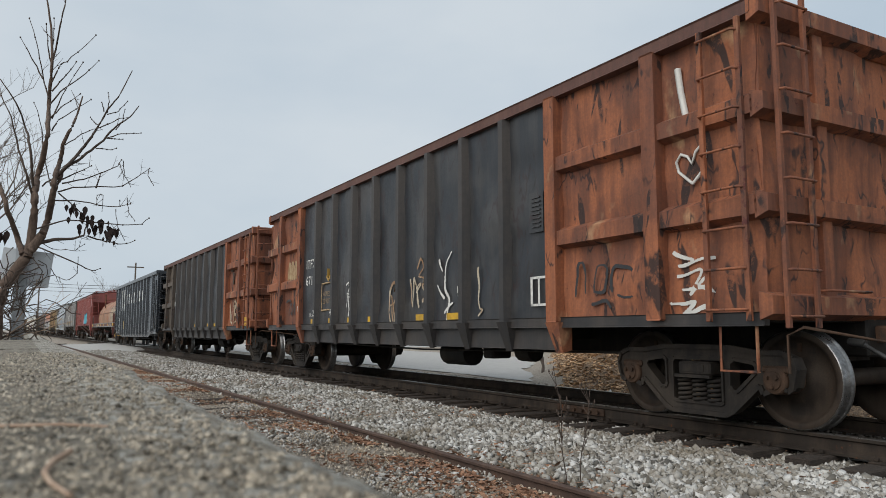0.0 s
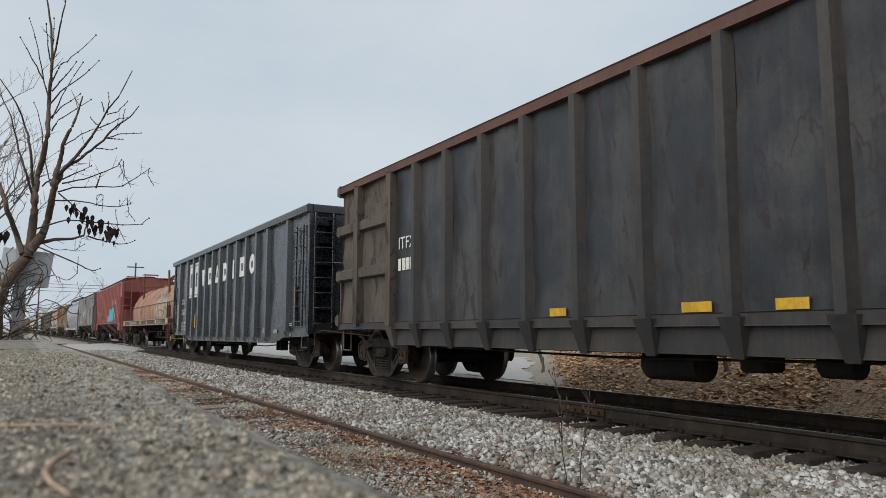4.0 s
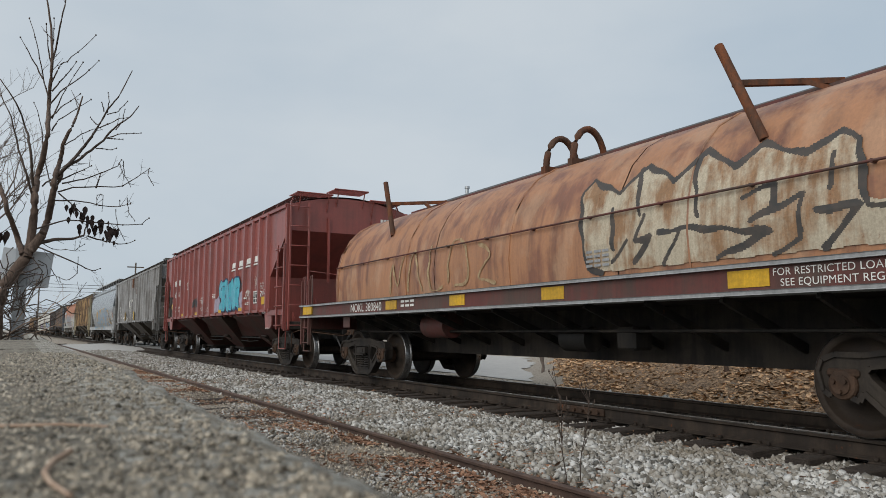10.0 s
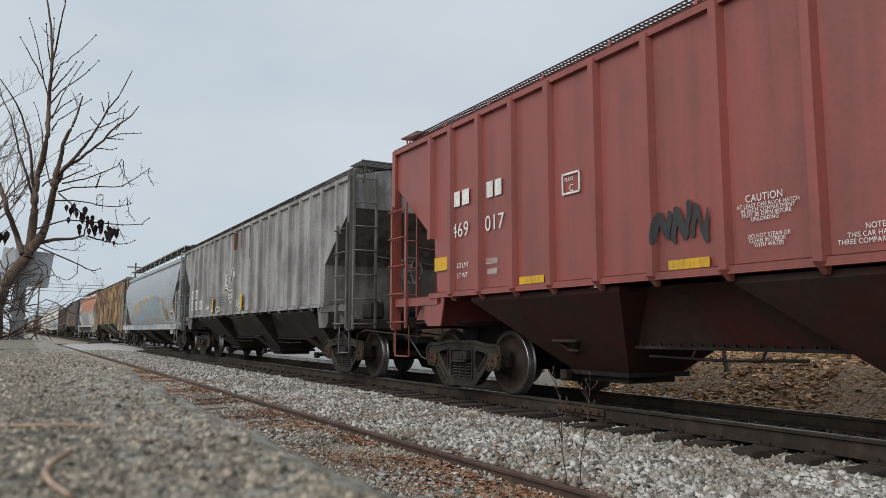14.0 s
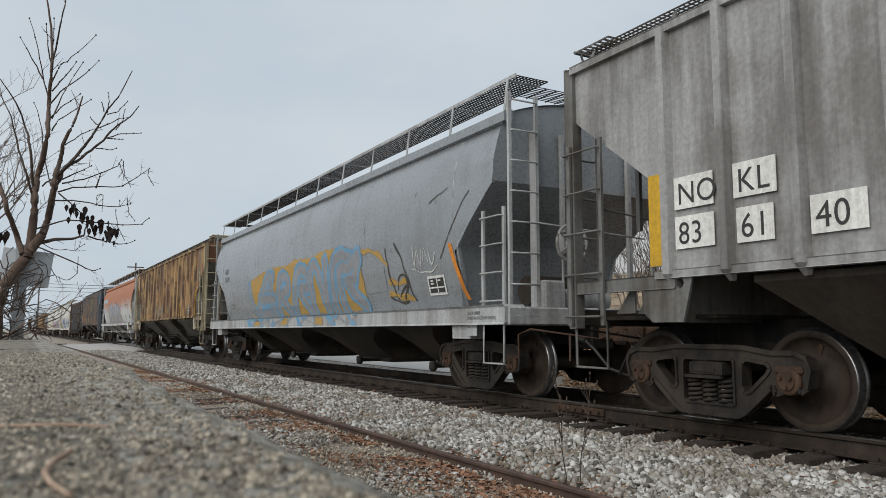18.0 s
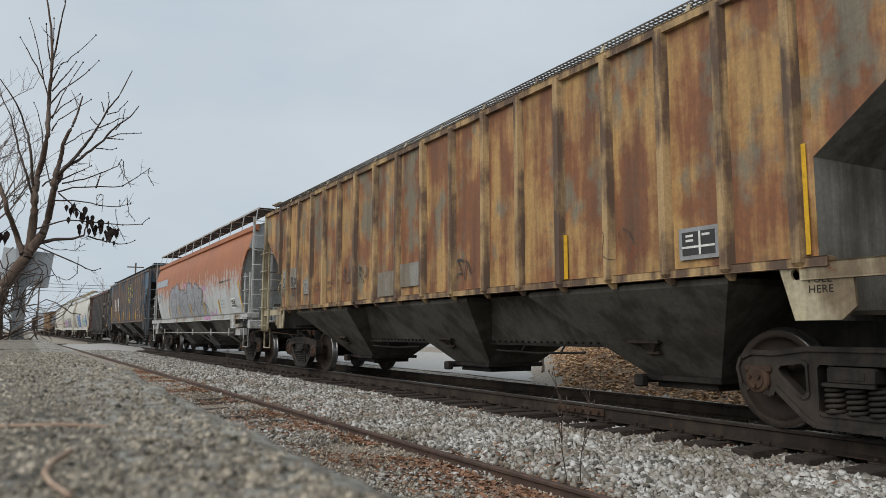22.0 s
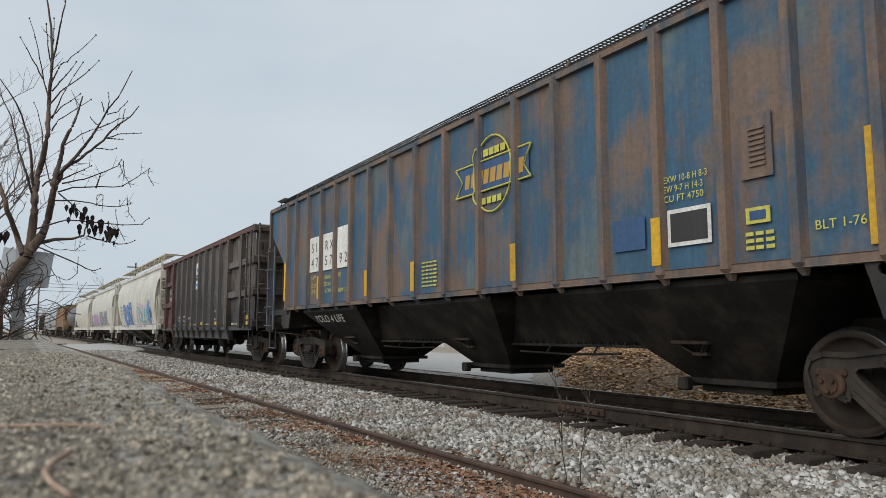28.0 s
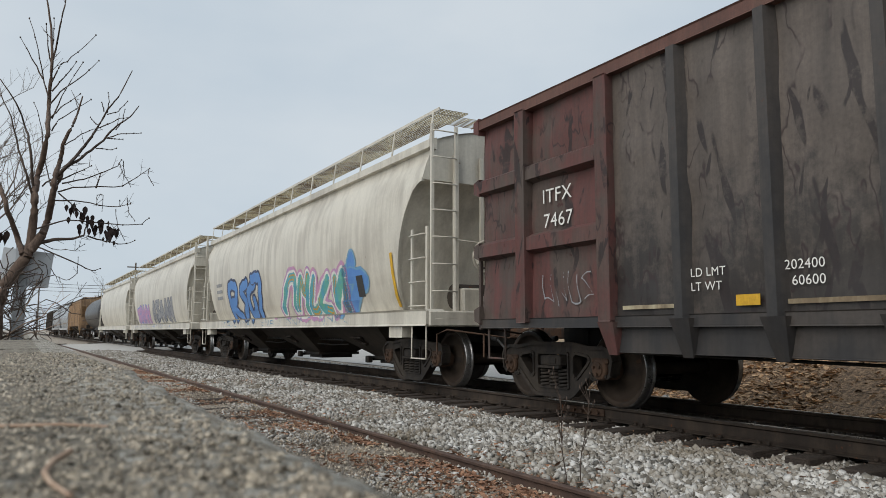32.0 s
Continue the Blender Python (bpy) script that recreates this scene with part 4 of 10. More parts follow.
def mural(car, surf, mats, strokes=(), inks=(), fills=(), fat=0.12, edge=0.05, halo=0.0, pen=0.03, cell=0.012, label="", shine=0.0, sharp=False):
    """Sprayed paint on a car's side, as a fine skin on surf(y, z). mats: fill, outline, shine, halo. strokes: fat letters with an edge; inks: drawn lines; fills: closed areas, all in the car's (y, z)."""
    every = [q for lp in (*strokes, *inks, *fills) for q in lp]
    m = fat + edge + halo + 0.05 if strokes else pen + 0.02
    y1, y0 = min(q[0] for q in every) - m, max(q[0] for q in every) + m
    z0, z1 = min(q[1] for q in every) - m, max(q[1] for q in every) + m
    nu, nv = int((y0 - y1) / cell), int((z1 - z0) / cell)
    Y, Z = np.meshgrid(y0 - (np.arange(nu) + 0.5) * cell, z0 + (np.arange(nv) + 0.5) * cell, indexing="ij")
    Yw, Zw = Y + 0.012 * np.sin(Z * 17 + Y * 3), Z + 0.012 * np.sin(Y * 15 + 1)
    lab = -np.ones((nu, nv), int)

    def far(line):
        best = np.full((nu, nv), 9.0)
        for (ax, ay), (bx, by) in zip(line, line[1:]):
            dx, dy = bx - ax, by - ay
            t = np.clip(((Yw - ax) * dx + (Zw - ay) * dy) / (dx * dx + dy * dy + 1e-9), 0, 1)
            best = np.minimum(best, np.hypot(Yw - ax - t * dx, Zw - ay - t * dy))
        return best

    for lp in fills:
        inside = np.zeros((nu, nv), bool)
        for (ax, ay), (bx, by) in zip(lp, lp[1:] + lp[:1]):
            if ay != by:
                inside ^= ((Zw < ay) != (Zw < by)) & (Yw < ax + (Zw - ay) / (by - ay) * (bx - ax))
        lab[inside] = 0
    body = np.full((nu, nv), 9.0)
    for lp in strokes:
        d = far(curve(lp)) - fat
        lab[(body < 0) & (np.abs(d) < edge * 0.45)] = 1
        lab[(d < edge) & (body >= 0)] = 1
        lab[d < 0] = 0
        if shine:
            lab[(np.abs(d + fat * 0.55) < shine) & (np.sin(Y * 7 + Z * 5) > 0.0)] = 2
        body = np.minimum(body, d)
    if halo:
        lab[(lab < 0) & (body < edge + halo * (0.75 + 0.25 * np.sin(Y * 4)))] = 3
    for lp in inks:
        lab[far(lp if sharp else curve(lp)) < pen * (0.8 + 0.25 * np.sin(Y * 9 + Z * 7))] = 1
    b = Build()
    ids = {}

    def vert(i, j):
        if (i, j) not in ids:
            y, z = y0 - i * cell, z0 + j * cell
            ids[(i, j)] = len(b.v)
            b.v.append((surf(y, z) - 0.004, y, z))
        return ids[(i, j)]

    for i, j in zip(*np.nonzero(lab >= 0)):
        q = (vert(i, j), vert(i + 1, j), vert(i + 1, j + 1), vert(i, j + 1))
        xs = [b.v[t][0] for t in q]
        if max(xs) - min(xs) < 0.05:
            b.f.append(q)
            b.m.append(int(lab[i, j]))
            b.s.append(False)
    return part("graffiti", b, mats, car, label)


def walkway(car, x0, x1, y0, y1, z, mat, cross=0.065):
    """A steel grating as a roof walk."""
    b = Build()
    for x in lin(10, x0, x1):
        b.box(x - 0.0035, x + 0.0035, y0, y1, z - 0.018, z)
    y = y0
    while y < y1:
        b.box(x0, x1, y, y + 0.010, z - 0.012, z - 0.002)
        y += cross
    return part("roof_walkway", b, mat, car, "open steel grating walkway on the roof")


def dent(y, z, s, amount=0.02):
    return amount * noise.noise((y * 1.6, z * 1.3, s)) + amount * 0.5 * noise.noise((y * 4.0, z * 3.2, s + 7)) - amount * 1.4 * max(0.0, noise.noise((y * 2.3, z * 2.0, s + 3)) - 0.28)


def car_root(name, label, y0, group="freight cars of the passing train"):
    c = thing(name, label, "freight car", group)
    MOVING.append((c, y0))
    return c


# ---- open gondolas ----
def gondola(label, y0, L, top, body, ends, chord, posts_front, posts_back, ribs, seed, where=(1.19, 13.25), trucks=M_TRUCK, reach=1.0, ladder_mat=None, dents=0.022, low=0.68, rear=None, beams=(1.98, 2.86), post_mat=None, brake=False):
    """High-sided scrap gondola with stiffened end bays. posts_front/back: offsets of the heavy posts from each end."""
    car = car_root("gondola_car", label, y0)
    rear = rear or ends
    W, z0 = 1.6, 1.0
    f1, b1 = posts_front[-1], posts_back[-1]
    for s in (-1, 1):
        b = Build()
        near = s < 0
        b.sheet(lambda y, z: (s * (W - 0.02 - dent(y, z, seed + s, dents)), y, z), lin(int((b1 - f1) / 0.10), f1, b1), lin(26 if near else 6, z0, top - 0.05))
        part("side_wall", b, body, car, "dented dark side sheets" if near else "")
        for a, c, m in ((0.0, f1, ends), (b1, L, rear)):
            b = Build()
            b.sheet(lambda y, z: (s * (W - 0.05 - dent(y, z, seed + 5, dents * 1.5)), y, z), lin(30, a, c), lin(26, z0, top - 0.05))
            part("end_bay_wall", b, m, car)
        b = Build()
        b.box(s * (W - 0.06), s * (W + 0.05), -0.02, L + 0.02, top - 0.12, top + 0.02, 0, 0.015)
        part("top_chord", b, chord, car)
        b = Build()
        b.box(s * (W - 0.16), s * (W - 0.05), f1, b1, low, z0 + 0.03, 0, 0.01)
        b.box(s * (W - 0.03), s * (W + 0.02), 0, L, z0 - 0.06, z0 + 0.06, 0, 0.01)
        part("side_sill", b, post_mat or body, car)
        rib = Build()
        rib.prism([(s * (W - 0.03), -0.10), (s * (W + 0.085), -0.05), (s * (W + 0.085), 0.05), (s * (W - 0.03), 0.10)], "z", z0 + 0.02, top - 0.12)
        rib.hexa([(s * (W - 0.10), -0.15, z0 + 0.02), (s * (W + 0.085), -0.12, z0 + 0.02), (s * (W + 0.085), 0.12, z0 + 0.02), (s * (W - 0.10), 0.15, z0 + 0.02)],
                 [(s * (W - 0.16), -0.07, low + 0.02), (s * (W - 0.03), -0.06, low - 0.03), (s * (W - 0.03), 0.06, low - 0.03), (s * (W - 0.16), 0.07, low + 0.02)])
        first = None
        for y in ribs:
            if first is None:
                first = part("side_post", rib, post_mat or body, car, at=pose(0, y, 0))
            else:
                share("side_post", first, car, pose(0, y, 0))
        for y, m in [(p, ends) for p in posts_front] + [(p, rear) for p in posts_back]:
            b = Build()
            b.box(s * (W - 0.06), s * (W + 0.075), y - 0.095, y + 0.095, z0, top - 0.10, 0, 0.012)
            if y in (f1, b1):
                b.hexa([(s * (W - 0.10), y - 0.15, z0), (s * (W + 0.08), y - 0.12, z0), (s * (W + 0.08), y + 0.12, z0), (s * (W - 0.10), y + 0.15, z0)],
                       [(s * (W - 0.16), y - 0.07, low), (s * (W - 0.03), y - 0.06, low - 0.03), (s * (W - 0.03), y + 0.06, low - 0.03), (s * (W - 0.16), y + 0.07, low)])
            part("end_post", b, m, car)
        for a, c, m in ((0.0, f1, ends), (b1, L, rear)):
            for z in beams:
                b = Build()
                b.prism([(s * (W - 0.06), z - 0.13), (s * (W + 0.06), z - 0.09), (s * (W + 0.06), z + 0.07), (s * (W - 0.06), z + 0.13)], "y", a, c)
                part("stiffener", b, m, car)
    for e, sg, m in ((0.0, -1, ends), (L, 1, rear)):
        b = Build()
        b.sheet(lambda x, z: (x, e - sg * (0.02 + dent(x * 1.2, z, seed + 9, dents * 2)), z), lin(24, -1.56, 1.56), lin(22, z0, top))
        part("end_wall", b, m, car)
        for z in (1.12,) + tuple(beams) + (top - 0.06,):
            b = Build()
            b.prism([(e - sg * 0.02, z - 0.13), (e + sg * 0.11, z - 0.08), (e + sg * 0.11, z + 0.07), (e - sg * 0.02, z + 0.11)], "x", -1.66, 1.66)
            part("stiffener", b, m, car)
        for x in (-0.75, 0.75):
            part("end_post", Build().box(x - 0.07, x + 0.07, e - 0.05, e + 0.05, 1.1, top - 0.1, 0, 0.01), m, car)
        lm = ladder_mat or m
        if sg < 0:
            ladder(car, 0.10, 0.52, 0.98, top - 0.12, -W - 0.09, 8, lm)
        if sg < 0:
            ladder(car, e + sg * 0.15, e + sg * 0.4, 0.92, top + 0.06, -1.52, 8, lm, x1=-1.12)
        else:
            ladder(car, e + sg * 0.15, e + sg * 0.4, 0.92, 1.9, -1.52, 3, lm, x1=-1.12)
        step_loop(car, e - sg * 0.12, e - sg * 0.50, 0.55, 1.0, -W + 0.03, lm)
        handhold(car, (-0.9, e + sg * 0.02, 1.25), (-0.3, e + sg * 0.02, 1.25), (0, sg * 0.12, 0), lm)
        coupler(car, e, sg, reach)
    b = Build()
    b.box(-1.5, 1.5, 0.05, L - 0.05, 0.98, 1.04)
    b.box(-0.18, 0.18, 0.2, L - 0.2, 0.62, 1.0)
    for y in ribs:
        b.box(-1.45, 1.45, y - 0.08, y + 0.08, 0.80, 1.0)
    part("floor_and_frame", b, M_BLACK, car)
    gear = Build()
    gear.tube([(-0.75, L * 0.42, 0.55), (-0.75, L * 0.42 + 0.75, 0.55)], 0.19, 14)
    gear.tube([(-0.8, L * 0.30, 0.62), (-0.8, L * 0.30 + 0.32, 0.62)], 0.14, 12)
    gear.box(-0.95, -0.6, L * 0.36, L * 0.36 + 0.28, 0.5, 0.78, 0, 0.03)
    for x in (-1.05, 0.5):
        gear.tube([(x, 2.2, 0.66), (x, L * 0.5, 0.60), (x, L - 2.2, 0.66)], 0.016, 5)
    part("brake_gear", gear, M_BLACK, car)
    truck(car, where[0], trucks)
    truck(car, where[1], trucks)
    if brake:
        brake_wheel(car, -0.55, -0.42, 3.42, post_mat or body, 0.28)
        ch = Build()
        for k in range(9):
            ch.tube([(-0.55, -0.2, 3.18 - 0.06 * k), (-0.55, -0.2, 3.14 - 0.06 * k)], 0.02, 5)
        part("brake_chain", ch, M_BLACK, car)
    return car




def scrap(car, y0, y1, z, seed, n):
    """Crumpled sheet scrap that shows over the side."""
    q = random.Random(seed)
    for k in range(n):
        y, x = q.uniform(y0, y1), q.uniform(-1.35, -0.3)
        b = Build()
        pts = [(x, y, z - 0.25), (x + q.uniform(-0.1, 0.1), y + q.uniform(-0.2, 0.2), z + q.uniform(-0.02, 0.06)), (x + q.uniform(-0.1, 0.1), y + q.uniform(-0.4, 0.4), z + q.uniform(0.03, 0.17))]
        w = q.uniform(0.04, 0.14)
        b.add([p for a in pts for p in (a, (a[0] + w * 0.4, a[1] + w, a[2] + q.uniform(-0.03, 0.03)))], [(0, 1, 3, 2), (2, 3, 5, 4)])
        part("scrap_piece", b, M_GREY if k % 3 else M_RUST, car)


def slate_gondola(label, y0, L, top, body, seed):
    """Modern gondola with plain sheets, even posts and a fish-bellied sill; open corner wells with ladders."""
    car = car_root("gondola_car", label, y0)
    W = 1.6
    ribs = [1.47] + lin(11, 3.10, 13.33) + [14.77]
    below = [(0.0, 0.80), (1.85, 0.76), (2.5, 0.62), (13.2, 0.58), (13.9, 0.76), (L, 0.76)]

    def low(y):
        for (ya, za), (yb, zb) in zip(below, below[1:]):
            if y <= yb:
                return za + (zb - za) * (y - ya) / (yb - ya)
        return 0.78

    for s in (-1, 1):
        b = Build()
        b.sheet(lambda y, k: (s * (W - 0.02 - dent(y, 1.0 + 2.6 * k, seed, 0.024)), y, low(y) + (top - 0.1 - low(y)) * k), lin(170, 0.05, L - 0.05), lin(26, 0, 1))
        part("side_wall", b, body, car, "slate-black dented side sheets")
        b = Build()
        b.prism([(s * (W - 0.05), top - 0.17), (s * (W + 0.10), top - 0.15), (s * (W + 0.12), top - 0.02), (s * (W + 0.08), top + 0.02), (s * (W - 0.05), top + 0.02)], "y", -0.02, L + 0.02)
        part("top_chord", b, body, car)
        for y in ribs:
            b = Build()
            z0 = low(y) + 0.14
            b.prism([(s * (W - 0.03), y - 0.11), (s * (W + 0.075), y - 0.075), (s * (W + 0.075), y + 0.075), (s * (W - 0.03), y + 0.11)], "z", z0, top - 0.15)
            b.hexa([(s * (W - 0.03), y - 0.11, z0), (s * (W + 0.075), y - 0.075, z0), (s * (W + 0.075), y + 0.075, z0), (s * (W - 0.03), y + 0.11, z0)],
                   [(s * (W - 0.03), y - 0.15, z0 - 0.10), (s * W, y - 0.13, z0 - 0.12), (s * W, y + 0.13, z0 - 0.12), (s * (W - 0.03), y + 0.15, z0 - 0.10)])
            part("side_post", b, body, car)
            b = Build()
            b.box(s * (W - 0.02), s * (W + 0.02), y + 0.13, y + 0.16, z0, top - 0.16)
            part("post_weld_strip", b, body, car)
        b = Build()
        b.box(s * (W - 0.02), s * (W + 0.015), 0.05, L - 0.05, 0.995, 1.005)
        part("sill_seam", b, body, car)
    for e, sg in ((0.0, -1), (L, 1)):
        q = lambda d: e - sg * d
        box = lambda bb, x0, x1, a, c, z0, z1, ch=0.0: bb.box(x0, x1, min(q(a), q(c)), max(q(a), q(c)), z0, z1, 0, ch)
        for s in (-1, 1):
            b = Build()
            box(b, s * 1.47, s * 1.61, 0.0, 0.11, 0.85, top - 0.1, 0.015)
            b.tube([(s * 1.60, q(0.14), 0.9), (s * 1.60, q(0.14), top - 0.15)], 0.022, 6)
            part("corner_post", b, body, car)
        b = Build()
        b.sheet(lambda x, z: (x, q(0.42), z), lin(9, -1.55, 1.55), lin(9, 1.05, top), 0, False)
        for z in (1.45, 1.95, 2.45, 2.95, 3.35):
            b.prism([(q(0.42), z - 0.12), (q(0.27), z - 0.07), (q(0.27), z + 0.07), (q(0.42), z + 0.12)], "x", -1.55, 1.55)
        part("end_wall", b, body, car)
        b = Build()
        box(b, -1.02, 0.95, 0.02, 0.06, 1.72, top - 0.12)
        for z in (2.55, 3.05, 2.15):
            for x in lin(6, -0.75, 0.7):
                box(b, x - 0.03, x + 0.03, -0.005, 0.02, z - 0.012, z + 0.012)
        part("end_panel", b, body, car, "slate-black end plate with plug welds")
        b = Build()
        box(b, -1.6, 1.6, -0.02, 0.14, top - 0.17, top + 0.02, 0.02)
        part("end_chord", b, body, car)
        for x in (-0.95, -0.5, 0.0, 0.5, 0.95):
            b = Build()
            box(b, x - 0.03, x + 0.03, 0.0, 0.10, 1.12, 1.75)
            part("end_stay", b, body, car)
        b = Build()
        box(b, -1.5, 1.5, 0.0, 0.45, 0.86, 1.06)
        part("end_sill", b, M_BLACK, car)
        walkway(car, -1.0, 1.0, min(q(-0.22), q(0.05)), max(q(-0.22), q(0.05)), 1.14, M_GREY, 0.06)
        ladder(car, q(-0.02), q(-0.3), 0.98, top - 0.16, -1.50, 8, body, x1=-1.08)
        ladder(car, q(0.40 if sg < 0 else 0.12), q(0.86 if sg < 0 else 0.64), 1.02, (3.28 if sg < 0 else 2.62), -1.64, (7 if sg < 0 else 5), body)
        step_loop(car, q(0.14), q(0.55), 0.55, 0.9, -1.56, body)
        handhold(car, (-1.08, q(0.0), 2.42), (0.85, q(0.0), 2.36), (0, sg * 0.07, 0), body)
        coupler(car, e, sg, 0.85)
    b = Build()
    b.box(-1.5, 1.5, 0.4, L - 0.4, 0.98, 1.04)
    b.box(-0.18, 0.18, 0.2, L - 0.2, 0.62, 1.0)
    part("floor_and_frame", b, M_BLACK, car)
    gear = Build()
    gear.tube([(-1.1, L * 0.55, 0.55), (-1.1, L * 0.55 + 0.2, 0.5), (-1.1, L * 0.66, 0.5), (-1.1, L * 0.67, 0.6)], 0.02, 5)
    gear.tube([(-1.0, 2.6, 0.62), (-1.0, 5.2, 0.50), (-1.0, L - 2.6, 0.56)], 0.016, 5)
    gear.box(-1.2, -1.0, L * 0.2, L * 0.2 + 0.06, 0.42, 0.66)
    gear.box(-1.2, -1.0, L * 0.2 + 0.3, L * 0.2 + 0.36, 0.42, 0.66)
    part("brake_gear", gear, M_BLACK, car)
    truck(car, 1.66, M_TRUCK)
    truck(car, 14.75, M_TRUCK)
    return car


# ---- ribbed covered hoppers ----
def hopper(label, y0, L, top, body, under, ribs, seed, post=None, trucks=M_TRUCK, reach=0.9, rail=None, bays=3, bottom=1.46, side_walk=True, end_mat=None, brake_end=-1, rear_truck=1.45, d0=1.45, bracket_mat=None, post_w=0.05):
    """Covered hopper with upright side posts, sloped ends and discharge bays."""
    car = car_root("hopper_car", label, y0)
    post, rail = post or body, rail or body
    W, e0 = 1.6, 0.12
    out = [(e0, top), (e0, top - 0.62), (d0, 2.28), (d0, bottom), (L - d0, bottom), (L - d0, 2.28), (L - e0, top - 0.62), (L - e0, top)]

    def lower(y):
        q = min(y, L - y)
        if q >= d0:
            return bottom
        return 2.28 + (top - 0.62 - 2.28) * (d0 - q) / (d0 - e0)

    ys = sorted(set([e0, e0 + 0.01] + lin(150, e0, L - e0) + [d0 - 0.001, d0, L - d0, L - d0 + 0.001]))
    for s in (-1, 1):
        b = Build()
        b.sheet(lambda y, k: (s * (W - 0.02 - dent(y, lower(y) + (top - lower(y)) * k, seed, 0.006)), y, lower(y) + (top - lower(y)) * k), ys, lin(14, 0, 1))
        part("side_wall", b, body, car)
        b = Build()
        b.box(s * (W - 0.06), s * (W + 0.025), d0 - 0.1, L - d0 + 0.1, bottom - 0.06, bottom + 0.02, 0, 0.008)
        part("side_sill", b, post, car)
        b = Build()
        b.box(s * (W - 0.05), s * (W + 0.03), e0, L - e0, top - 0.07, top + 0.02, 0, 0.01)
        part("top_chord", b, post, car)
        for y in ribs:
            b = Build()
            zb = lower(y) - 0.02
            b.prism([(s * (W - 0.03), y - 0.075), (s * (W + 0.06), y - 0.042), (s * (W + 0.06), y + 0.042), (s * (W - 0.03), y + 0.075)], "z", zb, top - 0.03)
            if zb < bottom + 0.1:
                b.hexa([(s * (W - 0.03), y - 0.075, zb), (s * (W + 0.06), y - 0.042, zb), (s * (W + 0.06), y + 0.042, zb), (s * (W - 0.03), y + 0.075, zb)],
                       [(s * (W - 0.06), y - 0.03, zb - 0.10), (s * (W - 0.03), y - 0.02, zb - 0.10), (s * (W - 0.03), y + 0.02, zb - 0.10), (s * (W - 0.06), y + 0.03, zb - 0.10)])
            part("side_post", b, post, car)
    # roof, low ridge, with hatches under the walkways
    b = Build()
    b.sheet(lambda y, x: (x, y, top + 0.30 * (1 - (x / 1.6) ** 2)), lin(12, e0, L - e0), lin(17, -1.6, 1.6))
    part("roof", b, body, car)
    b = Build()
    b.box(-0.35, 0.35, 0.7, L - 0.7, top + 0.26, top + 0.40, 0, 0.03)
    part("loading_hatch", b, body, car)
    if side_walk:
        walkway(car, -1.42, -0.85, 0.15, L - 0.15, top + 0.24, under)
        walkway(car, 0.85, 1.42, 0.15, L - 0.15, top + 0.24, under)
        b = Build()
        for y in lin(14, 0.3, L - 0.3):
            for s in (-1, 1):
                b.bar((s * 1.40, y, top + 0.22), (s * 1.50, y, top), 0.05, 0.012)
        part("walkway_bracket", b, rail, car)
    else:
        walkway(car, -0.3, 0.3, -0.1, L + 0.1, top + 0.42, under)
    for e, sg in ((0.0, -1), (L, 1)):
        b = Build()
        for (xa, xb, zz) in ((-1.42, -0.5, top + 0.30), (-0.45, 0.45, top + 0.46), (0.5, 1.35, top + 0.25)):
            for x in lin(7, xa, xb):
                b.box(x - 0.005, x + 0.005, min(e - sg * 0.55, e + sg * 0.04), max(e - sg * 0.55, e + sg * 0.04), zz - 0.02, zz)
            for y in lin(8, e - sg * 0.55, e + sg * 0.04):
                b.box(xa, xb, y - 0.006, y + 0.006, zz - 0.02, zz)
            b.tube([(xa, e + sg * 0.04, zz), (xb, e + sg * 0.04, zz)], 0.018, 5)
            b.tube([(xa + 0.1, e + sg * 0.04, zz), (xa + 0.1, e - sg * 0.12, zz - 0.42)], 0.015, 5)
            b.tube([(xb - 0.1, e + sg * 0.04, zz), (xb - 0.1, e - sg * 0.12, zz - 0.42)], 0.015, 5)
        part("end_platform", b, rail, car, "roof end platform of steel grating")
        # end: upright top sheet, then the slope sheet running in under the body
        b = Build()
        q = lambda d: e - sg * d
        b.sheet(lambda x, k: (x, q((0.12, 0.12, d0, d0 + 0.01)[k]), (top + 0.26 * (1 - (x / 1.6) ** 2), top - 0.62, 2.28, 0.98)[k]), lin(9, -1.58, 1.58), [0, 1], 0, False)
        part("end_sheet", b, body, car)
        b = Build()
        b.sheet(lambda x, k: (x, q((0.12, d0, d0 + 0.01)[k]), (top - 0.62, 2.28, 0.98)[k]), lin(9, -1.58, 1.58), [0, 1, 2], 0, False)
        part("end_slope_sheet", b, end_mat or body, car)
        for x in (-0.55, 0.62):
            part("end_post", Build().bar((x, q(0.08), 2.1 if x < 0 else 1.05), (x, q(0.08), top - 0.25), post_w + 0.01, post_w), rail, car)
        for x in (-0.35, 0.5):
            part("gusset", Build().prism([(q(d0), 1.06), (q(d0 - 0.35), 1.06), (q(d0), 1.75)], "x", x - 0.012, x + 0.012), rail, car)
        for x in (-1.45, -1.15):
            part("gusset", Build().prism([(q(0.9), 1.08), (q(0.62), 1.08), (q(0.9), 1.40)], "x", x - 0.01, x + 0.01), rail, car)
        b = Build()
        b.box(-1.58, 1.58, min(q(-0.02), q(0.12)), max(q(-0.02), q(0.12)), 0.95, 1.14, 0, 0.015)
        b.box(-1.2, 1.2, min(q(0.12), q(1.7)), max(q(0.12), q(1.7)), 1.02, 1.06)
        part("end_sill", b, M_TRUCK, car)
